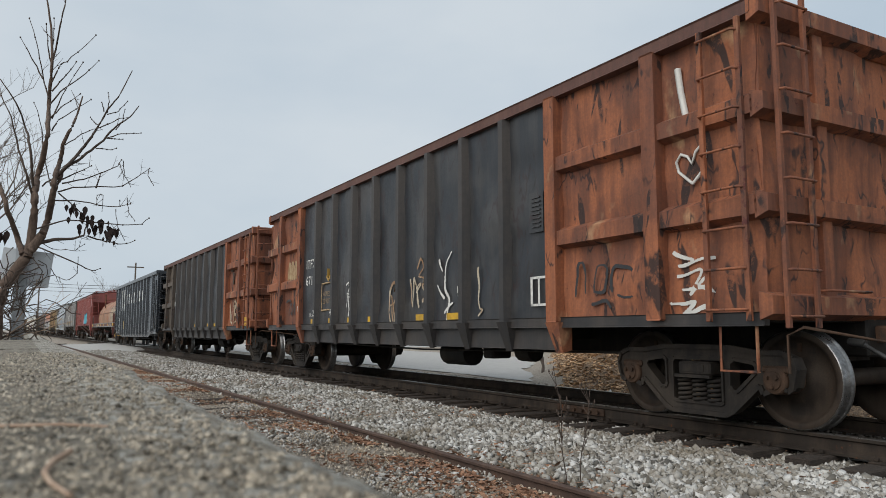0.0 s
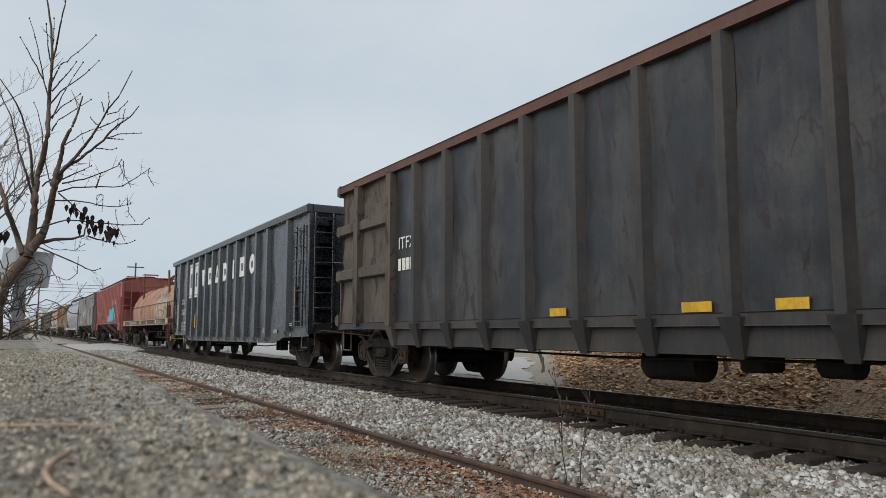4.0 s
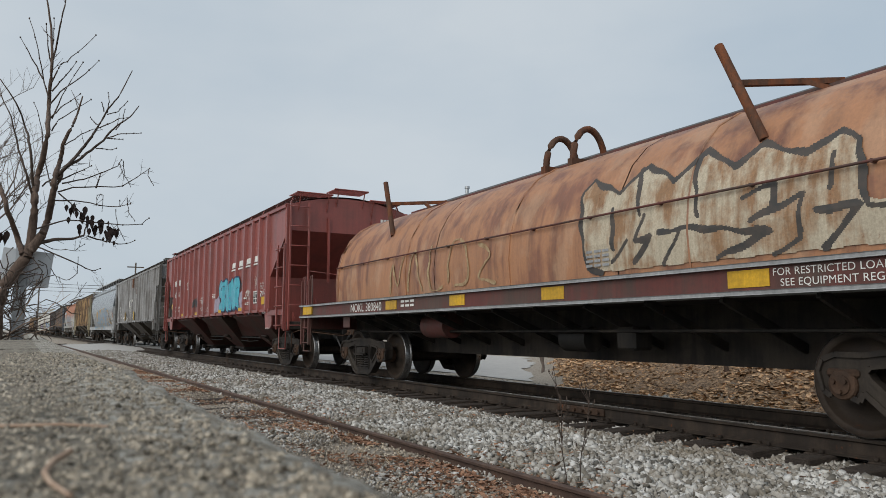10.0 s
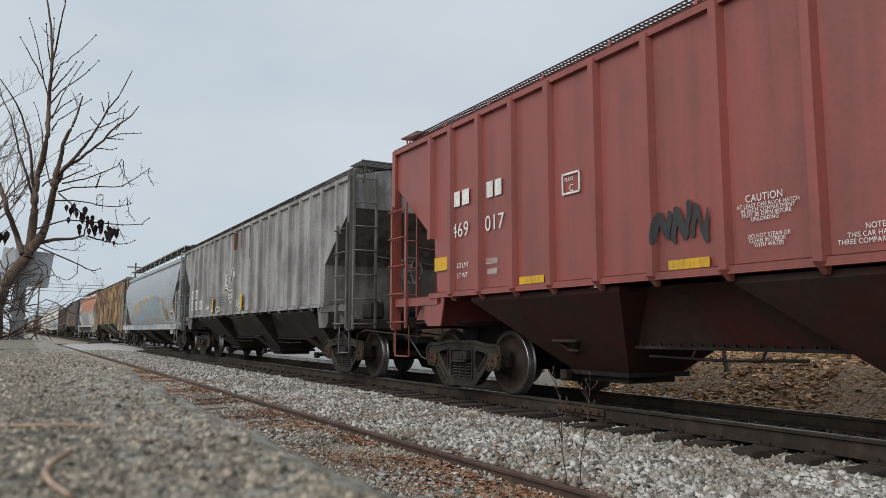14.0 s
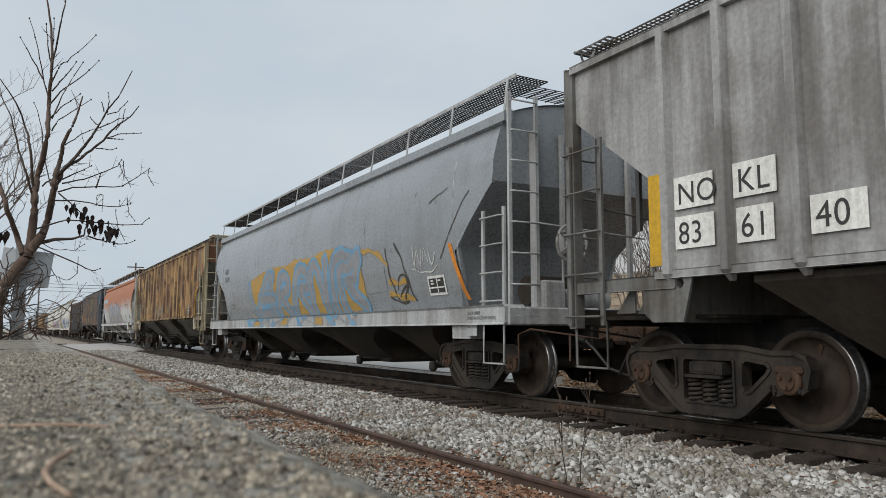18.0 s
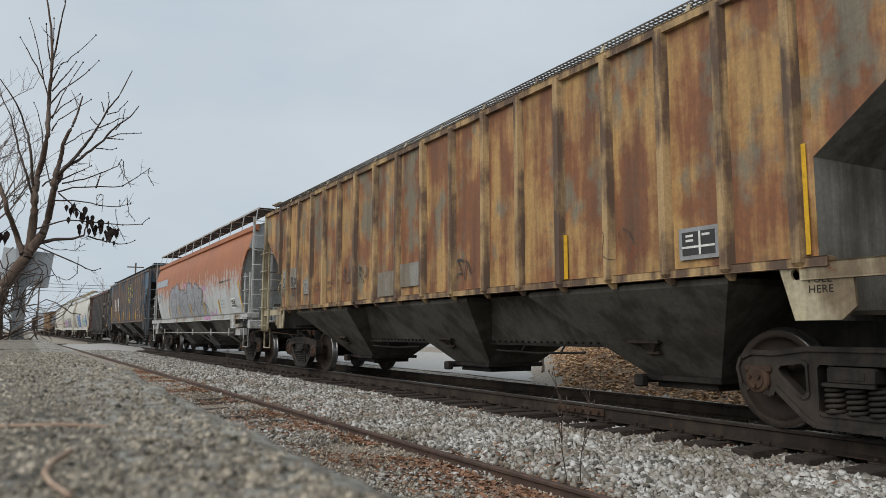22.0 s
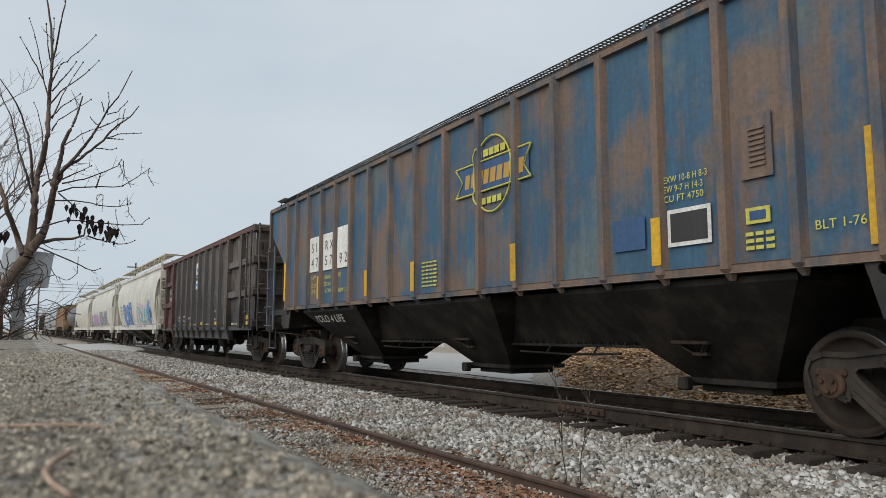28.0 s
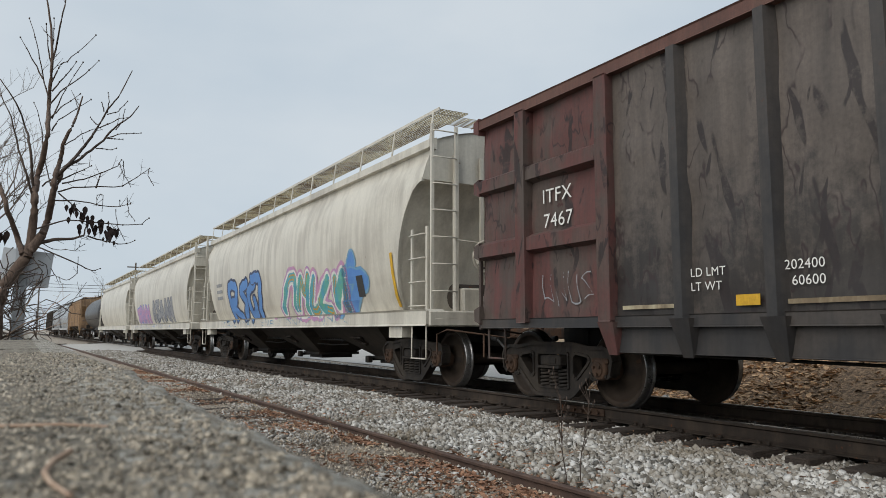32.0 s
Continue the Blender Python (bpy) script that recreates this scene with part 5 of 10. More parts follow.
        for s in (-1, 1):
            b = Build()
            b.box(s * 1.52, s * 1.62, min(q(0.04), q(0.16)), max(q(0.04), q(0.16)), 0.92, top, 0, 0.012)
            part("corner_post", b, rail, car)
            b = Build()
            b.box(s * 1.54, s * 1.61, min(q(0.1), q(1.6)), max(q(0.1), q(1.6)), 1.30, 1.44, 0, 0.012)
            part("end_sill_beam", b, bracket_mat or rail, car)
            b = Build()
            hole = [(q(1.64 + 0.05 * math.cos(a)), 1.35 + 0.05 * math.sin(a)) for a in lin(13, 0, 2 * math.pi)[:-1]]
            plate_with_holes(b, [[(q(1.80), 1.43), (q(1.18), 1.43), (q(1.16), 1.08), (q(1.28), 0.98), (q(1.67), 0.98)], hole], s * 1.575, s * 1.605)
            part("jacking_bracket", b, bracket_mat or rail, car)
        ladder(car, q(0.10), q(0.62), 0.95, 3.0, -1.66, 5, rail)
        ladder(car, q(-0.03), q(-0.3), 0.95, top + 0.05, -1.56, 7, rail, x1=-1.10)
        ladder(car, q(-0.03), q(-0.3), 0.95, 2.2, 1.10, 4, rail, x1=1.56)
        step_loop(car, q(0.10), q(0.60), 0.50, 1.0, -1.58, rail)
        handhold(car, (-1.1, q(0.0), 2.35), (0.6, q(0.0), 2.2), (0, sg * 0.03, 0), rail)
        coupler(car, e, sg, reach)
    brake_wheel(car, -0.35 if brake_end < 0 else 0.05, -0.05 if brake_end < 0 else L + 0.05, 2.1, rail if brake_end < 0 else M_TRUCK, 0.26, brake_end)
    b = Build()
    b.tube([(-0.3, 0.7, 1.35), (0.5, 0.7, 1.35)], 0.20, 16)
    b.tube([(0.7, 0.6, 1.3), (0.7, 1.2, 1.3)], 0.13, 12)
    for x in (-0.9, -0.2, 0.3):
        pp = Build().tube([(x, 0.35, 1.1), (x, 0.35, 1.35), (x + 0.1, 0.5, 1.5), (x + 0.2, 1.2, 1.5)], 0.018, 6)
        part("air_pipe", pp, M_BLACK, car)
    part("control_valve", Build().box(-0.95, -0.6, 0.6, 0.95, 1.15, 1.5, 0, 0.04), P_GREYUNDER, car)
    part("brake_cylinder", b, P_GREYUNDER, car)
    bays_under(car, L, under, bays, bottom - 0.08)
    b = Build()
    b.box(-0.18, 0.18, 0.1, L - 0.1, 0.72, 1.02)
    part("centre_sill", b, M_BLACK, car)
    truck(car, 1.53, trucks)
    truck(car, L - rear_truck, trucks)
    return car


def bays_under(car, L, mat, n, ztop, half=1.5):
    """Inverted-pyramid discharge bays with outlet gates, and a bolted hood over the centre sill between them."""
    pitch = (L - 3.3) / n
    zb, foot = 0.38, 0.46
    side = lambda z: -foot - (half - foot) * (z - zb) / (ztop - 0.06 - zb)
    for k in range(n):
        mid = L / 2 + (k - (n - 1) / 2) * pitch
        b = Build()
        rings = [[(-x, mid - h, z), (x, mid - h, z), (x, mid + h, z), (-x, mid + h, z)]
                 for h, x, z in ((0.52, foot, zb), (pitch * 0.335, half, ztop - 0.06), (pitch * 0.335, half, ztop))]
        v = [p for r in rings for p in r]
        b.add(v, [(3, 2, 1, 0), (8, 9, 10, 11)] + [(a + c, a + (c + 1) % 4, a + 4 + (c + 1) % 4, a + 4 + c) for a in (0, 4) for c in range(4)])
        part("discharge_bay", b, mat, car)
        if k:
            a, c = mid - pitch * 0.80, mid - pitch * 0.20
            b = Build()
            b.prism([(-1.12, ztop), (-0.66, 0.72), (0.66, 0.72), (1.12, ztop)], "y", a, c)
            part("slope_sheet", b, mat, car)
            b = Build()
            b.box(-0.72, -0.655, a, c, 0.70, 0.735)
            for y in lin(18, a + 0.1, c - 0.1):
                b.box(-0.715, -0.685, y - 0.014, y + 0.014, 0.735, 0.765)
            part("bolted_flange", b, M_BLACK, car)
            b = Build()
            b.tube([(-0.78, a + 0.4, 0.63), (-0.78, (a + c) / 2, 0.60), (-0.78, c - 0.3, 0.62)], 0.016, 5)
            for y in (a + 0.9, c - 0.9):
                b.bar((-0.78, y, 0.60), (-0.70, y, 0.71), 0.03, 0.012)
            part("brake_rod", b, M_BLACK, car)
        gte = Build()
        gte.box(-foot - 0.08, foot + 0.08, mid - 0.58, mid + 0.58, zb - 0.05, zb + 0.015, 0, 0.008)
        gte.box(-foot + 0.05, foot - 0.05, mid - 0.44, mid + 0.44, zb - 0.13, zb - 0.04, 0, 0.008)
        gte.tube([(-0.66, mid + 0.46, zb - 0.05), (0.66, mid + 0.46, zb - 0.05)], 0.03, 8)
        gte.box(-0.72, -0.60, mid + 0.39, mid + 0.53, zb - 0.12, zb + 0.02, 0, 0.02)
        part("outlet_gate", gte, M_BLACK, car)
        lock = Build()
        for z, a, c in ((0.78, -0.12, 0.36), (0.66, 0.0, 0.20)):
            x = side(z)
            lock.box(x - 0.07, x + 0.02, mid + a, mid + c, z - 0.02, z + 0.02, 0, 0.008)
        lock.bar((side(0.78) - 0.04, mid - 0.10, 0.78), (side(0.66) - 0.04, mid + 0.08, 0.66), 0.05, 0.02)
        lock.bar((side(0.78) - 0.04, mid + 0.34, 0.78), (side(0.62) - 0.03, mid + 0.14, 0.62), 0.05, 0.02)
        part("gate_lock", lock, M_WHEEL, car)


def belly(car, mat, ends, ztop):
    """Round-shouldered outlets: each bay narrows quickly below the sill, so that arches stand open between them."""
    for e0, e1 in zip(ends, ends[1:]):
        mid, pitch = (e0 + e1) / 2, e1 - e0
        b = Build()
        rings = []
        for t in lin(12, 0, 1):
            hy, hx, z = pitch * (0.20 + 0.30 * t ** 3.2), 0.46 + 0.86 * t ** 0.9, 0.36 + (ztop - 0.36) * t
            rings.append([(-hx, mid - hy, z), (hx, mid - hy, z), (hx, mid + hy, z), (-hx, mid + hy, z)])
        for lo, hi in zip(rings, rings[1:]):
            b.add(lo + hi, [(0, 1, 5, 4), (1, 2, 6, 5), (2, 3, 7, 6), (3, 0, 4, 7)])
        b.add(rings[0], [(0, 1, 2, 3)])
        part("discharge_bay", b, mat, car)
        gte = Build()
        gte.box(-0.52, 0.52, mid - 0.21 * pitch, mid + 0.21 * pitch, 0.29, 0.37, 0, 0.01)
        gte.tube([(-0.98, mid - 0.4, 0.33), (0.98, mid - 0.4, 0.33)], 0.035, 8)
        gte.box(-1.05, -0.95, mid - 0.48, mid - 0.32, 0.25, 0.41, 0, 0.03)
        gte.box(-0.6, 0.6, mid - 0.95, mid - 0.5, 0.31, 0.35)
        part("outlet_gate", gte, M_BLACK, car)


# ---- smooth-sided covered hoppers ----
PROFILE = [(1.30, 1.24), (1.42, 1.50), (1.52, 1.95), (1.58, 2.45), (1.585, 2.85), (1.55, 3.25), (1.46, 3.55), (1.36, 3.76)]


def round_x(z):
    p = PROFILE
    if z <= p[0][1]:
        return p[0][0]
    for (xa, za), (xb, zb) in zip(p, p[1:]):
        if z <= zb:
            t = (z - za) / (zb - za)
            return xa + (xb - xa) * t
    return p[-1][0]


def smooth_hopper(label, y0, L, body, sill, under, seed, rail=None, trucks=M_TRUCK, reach=0.9, walk_mat=None, top=3.80, curved=False, bays=3, dark_lip=None, end_mat=None, arches=None, sill_z=(0.99, 1.25), lift=False):
    """Covered hopper with smooth bulging sides, a deep side sill and a railed roof walk."""
    car = car_root("hopper_car", label, y0)
    rail = rail or sill
    d0 = 1.42

    def zlow(y):
        q = min(y, L - y)
        if q >= d0:
            return 1.24
        t = (d0 - q) / (d0 - 0.35)
        return (2.07 + (top - 0.86 - 2.07) * t) if not curved else 1.24 + (top - 0.55 - 1.24) * math.sin(min(1, t) * math.pi / 2) ** 0.8

    ys = sorted(set(lin(120, 0.35, L - 0.35) + lin(12, 0.35, d0) + lin(12, L - d0, L - 0.35) + [d0 - 0.002, L - d0 + 0.002]))
    for s in (-1, 1):
        b = Build()
        b.sheet(lambda y, k: (s * (round_x(zlow(y) + (top - zlow(y)) * k) - dent(y, k * 2.5, seed, 0.004)), y, zlow(y) + (top - zlow(y)) * k), ys, lin(22, 0, 1))
        part("side_wall", b, body, car)
        b = Build()
        b.box(s * 1.34, s * 1.60, 0.0, L, *sill_z, 0, 0.03)
        part("side_sill", b, sill, car)
        b = Build()
        b.prism([(s * 1.30, top - 0.06), (s * 1.44, top - 0.03), (s * 1.44, top + 0.10), (s * 1.30, top + 0.14)], "y", 0.25, L - 0.25)
        part("roof_edge_rail", b, dark_lip or body, car)
    b = Build()
    b.sheet(lambda y, x: (x, y, top + 0.10 + 0.28 * (1 - (x / 1.36) ** 2)), lin(10, 0.3, L - 0.3), lin(15, -1.36, 1.36))
    part("roof", b, body, car)
    b = Build()
    b.box(-0.35, 0.35, 0.9, L - 0.9, top + 0.33, top + 0.48, 0, 0.03)
    part("loading_hatch", b, body, car)
    wz = top + 0.58
    wm = walk_mat or M_BLACK
    walkway(car, -1.32, -0.80, 0.1, L - 0.1, wz, wm)
    walkway(car, 0.80, 1.30, 0.35, L - 0.35, wz, wm)
    walkway(car, -0.80, 0.80, 0.35, 0.85, wz, wm)
    walkway(car, -0.80, 0.80, L - 0.85, L - 0.35, wz, wm)
    b = Build()
    for y in lin(12, 0.3, L - 0.3):
        b.bar((-1.34, y, wz), (-1.40, y, top + 0.12), 0.05, 0.014)
        b.bar((-1.34, y, wz - 0.02), (-0.8, y, wz - 0.02), 0.04, 0.014)
    b.bar((-1.34, 0.1, wz), (-1.34, L - 0.1, wz), 0.012, 0.05)
    part("walkway_bracket", b, rail, car)
    for e, sg in ((0.0, -1), (L, 1)):
        q = lambda d: e - sg * d
        b = Build()
        cut = [0.35, 0.35] + lin(14, 0.36, d0)
        zs = [top + 0.06] + [zlow(0.351)] + [zlow(d) for d in cut[2:]]
        zc = zs[1]
        b.sheet(lambda x, k: (x * (round_x(zc + (top - zc) * k) - 0.004), q(0.35), zc + (top + 0.10 - zc) * k + 0.28 * k * (1 - x * x)), lin(11, -1, 1), lin(9, 0, 1), 0, False)
        part("end_sheet", b, end_mat or body, car)
        b = Build()
        b.sheet(lambda x, k: (x * (round_x(zs[k]) - 0.004), q(cut[k]), zs[k]), lin(11, -1, 1), list(range(1, len(cut))))
        b.add([(sx * 1.34, q(d0), zz) for sx, zz in ((-1, 1.0), (1, 1.0), (1.13, zlow(d0 - 0.003)), (-1.13, zlow(d0 - 0.003)))], [(0, 1, 2, 3)])
        part("end_slope_sheet", b, end_mat or body, car)
        # the folded edge that runs along the cut of the side
        for s in (-1, 1):
            b = Build()
            edge = [(s * (round_x(zz) - 0.02), q(dd), zz) for dd, zz in zip(cut[2:], zs[2:])]
            for p0, p1 in zip(edge, edge[1:]):
                b.bar(p0, p1, 0.05, 0.05)
            part("edge_flange", b, body, car)
            if lift:
                b = Build()
                holes = [[(q(y + r * math.cos(a)), z + r * math.sin(a)) for a in lin(13, 0, 2 * math.pi)[:-1]] for y, z, r in ((1.73, 1.17, 0.042), (1.46, 1.06, 0.04))]
                rim = [(1.86, 1.36), (1.84, 1.38), (1.36, 1.38), (1.34, 1.36), (1.34, 1.02), (1.36, 1.0), (1.82, 1.0), (1.84, 1.02)]
                plate_with_holes(b, [[(q(y), z) for y, z in rim]] + holes, s * 1.605, s * 1.63)
                b.box(s * 1.50, s * 1.606, min(q(0.98), q(1.34)), max(q(0.98), q(1.34)), 1.02, 1.13, 0, 0.01)
                part("jacking_bracket", b, sill, car, "rust-stained lifting plate with round holes")
        for x, w, za in ((-0.92, 0.10, 1.1), (-0.42, 0.05, 2.3), (0.85, 0.07, 1.1)):
            part("end_post", Build().bar((x, q(0.30), za), (x, q(0.30), top - 0.1), w, 0.06), rail, car)
        b = Build()
        box_ = Build()
        box_.box(-0.86, -0.5, min(q(0.16), q(0.5)), max(q(0.16), q(0.5)), 1.2, 1.6, 0, 0.03)
        box_.tube([(-0.3, q(0.5), 1.35), (0.5, q(0.5), 1.35)], 0.16, 12)
        part("brake_valve", box_, end_mat or rail, car)
        b.box(-1.58, 1.58, min(q(-0.02), q(0.16)), max(q(-0.02), q(0.16)), 0.98, 1.22, 0, 0.02)
        b.box(-1.3, 1.3, min(q(0.16), q(d0)), max(q(0.16), q(d0)), 1.06, 1.10)
        part("end_sill", b, rail, car)
        ladder(car, q(0.05), q(-0.2), 1.0, top + 0.30, -1.50, 8, rail, x1=-1.06, stile=0.06)
        ladder(car, q(0.05), q(-0.2), 1.0, 2.35, 1.06, 4, rail, x1=1.50, stile=0.06)
        ladder(car, q(0.12), q(0.62), 1.2, 2.55, -1.56, 4, rail)
        step_loop(car, q(0.12), q(0.60), 0.48, 1.0, -1.56, rail)
        handhold(car, (-1.05, q(0.05), 2.35), (0.9, q(0.05), 2.25), (0, sg * 0.02, 0), rail)
        coupler(car, e, sg, reach)
    brake_wheel(car, -0.52, -0.02, 2.1, rail, 0.26)
    b = Build()
    b.tube([(-0.55, 1.0, 1.5), (0.35, 1.0, 1.5)], 0.22, 14)
    part("brake_cylinder", b, P_GREYUNDER, car)
    if arches:
        belly(car, under, arches, 1.0)
    else:
        bays_under(car, L, under, bays, sill_z[0] + 0.05, 1.48 if lift else 1.36)
    b = Build()
    for a, c in ((0.1, 2.2), (L - 2.2, L - 0.1)) if arches else ((0.1, L - 0.1),):
        b.box(-0.18, 0.18, a, c, 0.72, 1.02)
    part("centre_sill", b, M_BLACK, car)
    for s in (-1, 1):
        for yy in (0.9, L - 1.4):
            part("jacking_pad", Build().box(s * 1.40, s * 1.57, yy, yy + 0.5, 0.80, 1.0, 0, 0.015), sill, car)
    truck(car, 1.48, trucks)
    truck(car, L - 1.45, trucks)
    return car


# ---- the train, in its order ----
P_GON_BLACK = paint("gondola_black", (0.020, 0.023, 0.028), (0.045, 0.046, 0.048), patch=0.45, rusty=0.09, rust=(0.085, 0.04, 0.03), streak=0.4, dirt=0.25, rough=0.40, bump=0.3, scratch=0.9)
P_GON_RUST = paint("gondola_orange_rust", (0.30, 0.105, 0.048), (0.19, 0.064, 0.034), patch=0.5, rusty=0.18, rust=(0.085, 0.028, 0.026), streak=0.4, dirt=0.2, rough=0.75, size=1.4, scratch=0.9, third=((0.42, 0.24, 0.13), 0.60))
P_CHORD = paint("gondola_chord_brown", (0.10, 0.045, 0.035), (0.14, 0.06, 0.045), patch=0.5, rusty=0.2, rough=0.7, size=2)
P_GON_BROWN = paint("gondola_dark_brown", (0.075, 0.060, 0.048), (0.11, 0.085, 0.065), patch=0.5, rusty=0.15, rough=0.7, size=1.5, scratch=0.85)
P_SLATE = paint("gondola_slate", (0.015, 0.018, 0.023), (0.024, 0.028, 0.034), patch=0.35, rusty=0.02, streak=0.15, dirt=0.08, rough=0.25, bump=0.06, grain=0.25, gloss=0.85)
P_COIL = paint("coil_cover_rust", (0.37, 0.175, 0.085), (0.24, 0.095, 0.052), patch=0.36, rusty=0.13, rust=(0.17, 0.070, 0.042), streak=0.38, dirt=0.12, rough=0.5, size=1.3, third=((0.40, 0.22, 0.125), 0.54), grain=0.35, gloss=0.6)
P_COILEND = paint("coil_cover_end_brown", (0.26, 0.125, 0.075), (0.22, 0.10, 0.062), patch=0.4, rusty=0.10, rust=(0.12, 0.05, 0.033), streak=0.15, dirt=0.12, rough=0.6, grain=0.25)
P_COILFRAME = paint("coil_frame_maroon", (0.115, 0.032, 0.026), (0.09, 0.045, 0.035), patch=0.4, rusty=0.15, rough=0.6)
P_RED = paint("hopper_oxide_red", (0.262, 0.066, 0.054), (0.225, 0.061, 0.051), patch=0.4, rusty=0.04, streak=0.2, dirt=0.15, rough=0.36, bump=0.10, grain=0.2, gloss=0.6)
# Darker copy of the oxide red: underside dirt and shade in one colour.
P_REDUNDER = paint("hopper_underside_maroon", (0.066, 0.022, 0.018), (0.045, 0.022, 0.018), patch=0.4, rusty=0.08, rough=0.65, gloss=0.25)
P_GREY = paint("hopper_weathered_grey", (0.325, 0.325, 0.325), (0.225, 0.22, 0.215), patch=0.5, rusty=0.09, streak=0.45, dirt=0.25, rough=0.6, rust=(0.22, 0.11, 0.06))
P_PALE = paint("hopper_pale_grey", (0.235, 0.252, 0.268), (0.205, 0.218, 0.230), patch=0.3, rusty=0.02, streak=0.08, dirt=0.10, rough=0.27, bump=0.06, grain=0.12, gloss=0.8)
P_PALESILL = paint("hopper_pale_sill", (0.41, 0.42, 0.425), (0.35, 0.35, 0.345), patch=0.4, rusty=0.08, streak=0.4, dirt=0.25, rough=0.55)
P_OCHRE = paint("hopper_rusting_ochre", (0.40, 0.245, 0.095), (0.245, 0.095, 0.038), patch=0.62, rusty=0.22, rust=(0.17, 0.058, 0.028), streak=0.62, dirt=0.3, rough=0.7, size=1.25, third=((0.21, 0.18, 0.125), 0.52))
P_BAYGREY = paint("hopper_underside_pale_dust", (0.21, 0.205, 0.19), (0.13, 0.125, 0.115), patch=0.4, rusty=0.05, rough=0.8, gloss=0.25)
P_OCHREPOST = paint("hopper_ochre_posts", (0.40, 0.27, 0.13), (0.13, 0.075, 0.045), patch=0.55, rusty=0.2, rust=(0.15, 0.055, 0.028), streak=0.65, dirt=0.3, rough=0.7, size=1.6)
P_OCHRERAIL = paint("hopper_cream_rail", (0.42, 0.37, 0.25), (0.22, 0.16, 0.09), patch=0.4, rusty=0.15, rough=0.6)
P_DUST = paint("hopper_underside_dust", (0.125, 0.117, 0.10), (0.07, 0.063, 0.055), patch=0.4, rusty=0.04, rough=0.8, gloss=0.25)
P_HALF = paint("hopper_half_rust_half_grey", (0.44, 0.46, 0.46), None, rusty=0.05, rust=(0.34, 0.20, 0.12), streak=0.22, dirt=0.15, rough=0.55, above=(2.42, 0.9, (0.36, 0.125, 0.045)), grain=0.3, gloss=0.6)
P_HALFRAIL = paint("hopper_grey_rail", (0.42, 0.43, 0.425), (0.30, 0.235, 0.165), patch=0.32, rusty=0.10, rust=(0.26, 0.13, 0.07), streak=0.25, dirt=0.2, rough=0.6)
P_BLUE = paint("hopper_faded_blue", (0.036, 0.098, 0.165), (0.190, 0.128, 0.092), patch=0.38, rusty=0.12, rust=(0.22, 0.115, 0.07), streak=0.4, dirt=0.3, rough=0.55, size=0.9, third=((0.10, 0.135, 0.145), 0.57))
P_BLUEPOST = paint("hopper_blue_post", (0.17, 0.115, 0.085), (0.060, 0.090, 0.125), patch=0.40, rusty=0.15, rust=(0.20, 0.10, 0.06), rough=0.65, size=1.3)
P_BLUERAIL = paint("hopper_slate_blue_rail", (0.085, 0.115, 0.15), (0.10, 0.075, 0.06), patch=0.45, rusty=0.1, rough=0.6)
P_GON_DUSK = paint("gondola_dusky_brown", (0.028, 0.024, 0.0225), None, rusty=0.12, rust=(0.07, 0.034, 0.028), streak=0.6, dirt=0.2, rough=0.5, scratch=0.9, above=(1.85, 1.5, (0.108, 0.088, 0.075)))
P_GON_POST = paint("gondola_black_post", (0.026, 0.025, 0.026), (0.050, 0.043, 0.040), patch=0.4, rusty=0.12, rust=(0.085, 0.045, 0.035), streak=0.5, dirt=0.3, rough=0.5)
P_IEND = paint("hopper_grey_end", (0.36, 0.38, 0.385), (0.30, 0.31, 0.31), patch=0.4, rusty=0.10, rust=(0.30, 0.15, 0.08), streak=0.15, dirt=0.15, rough=0.55)
P_HEND = paint("hopper_dirty_end", (0.24, 0.235, 0.215), (0.15, 0.14, 0.12), patch=0.4, rusty=0.06, streak=0.4, dirt=0.35, rough=0.7, gloss=0.3)
P_JEND = paint("hopper_black_end", (0.022, 0.022, 0.022), (0.038, 0.034, 0.030), patch=0.4, rusty=0.06, streak=0.4, dirt=0.3, rough=0.6, gloss=0.3)
P_FRAIL = paint("hopper_grimy_rail", (0.15, 0.15, 0.145), (0.085, 0.075, 0.065), patch=0.45, rusty=0.12, rough=0.65)
P_GON_WINE = paint("gondola_wine_end", (0.105, 0.040, 0.036), (0.085, 0.060, 0.052), patch=0.45, rusty=0.2, rust=(0.06, 0.022, 0.022), rough=0.7, scratch=0.85)
P_CREAM = paint("hopper_cream_white", (0.56, 0.53, 0.455), (0.49, 0.455, 0.385), patch=0.4, rusty=0.03, streak=0.25, dirt=0.12, rough=0.36, bump=0.08, grain=0.2, gloss=0.7)
P_TANK = paint("tank_black", (0.020, 0.020, 0.022), (0.035, 0.034, 0.034), patch=0.3, rusty=0.03, rough=0.35)
P_TAN = paint("hopper_tan", (0.34, 0.22, 0.12), (0.26, 0.16, 0.09), patch=0.4, rusty=0.08, rough=0.6)
P_TURQ = simple("graffiti_turquoise", (0.085, 0.42, 0.50), (0.06, 0.33, 0.42), 6, 0.5)
P_NAVY = simple("graffiti_dark_blue", (0.018, 0.030, 0.085), (0.03, 0.045, 0.10), 6, 0.5)
P_SPRAYBLACK = simple("graffiti_black", (0.022, 0.022, 0.024), (0.035, 0.035, 0.035), 6, 0.5)
P_SPRAYWHITE = simple("graffiti_white", (0.66, 0.65, 0.61), (0.54, 0.53, 0.50), 8, 0.6)
P_LILAC = simple("graffiti_lilac", (0.34, 0.30, 0.37), (0.28, 0.25, 0.32), 6, 0.6)
P_SKYBLUE = simple("graffiti_sky_blue", (0.10, 0.25, 0.40), (0.16, 0.30, 0.42), 6, 0.55)
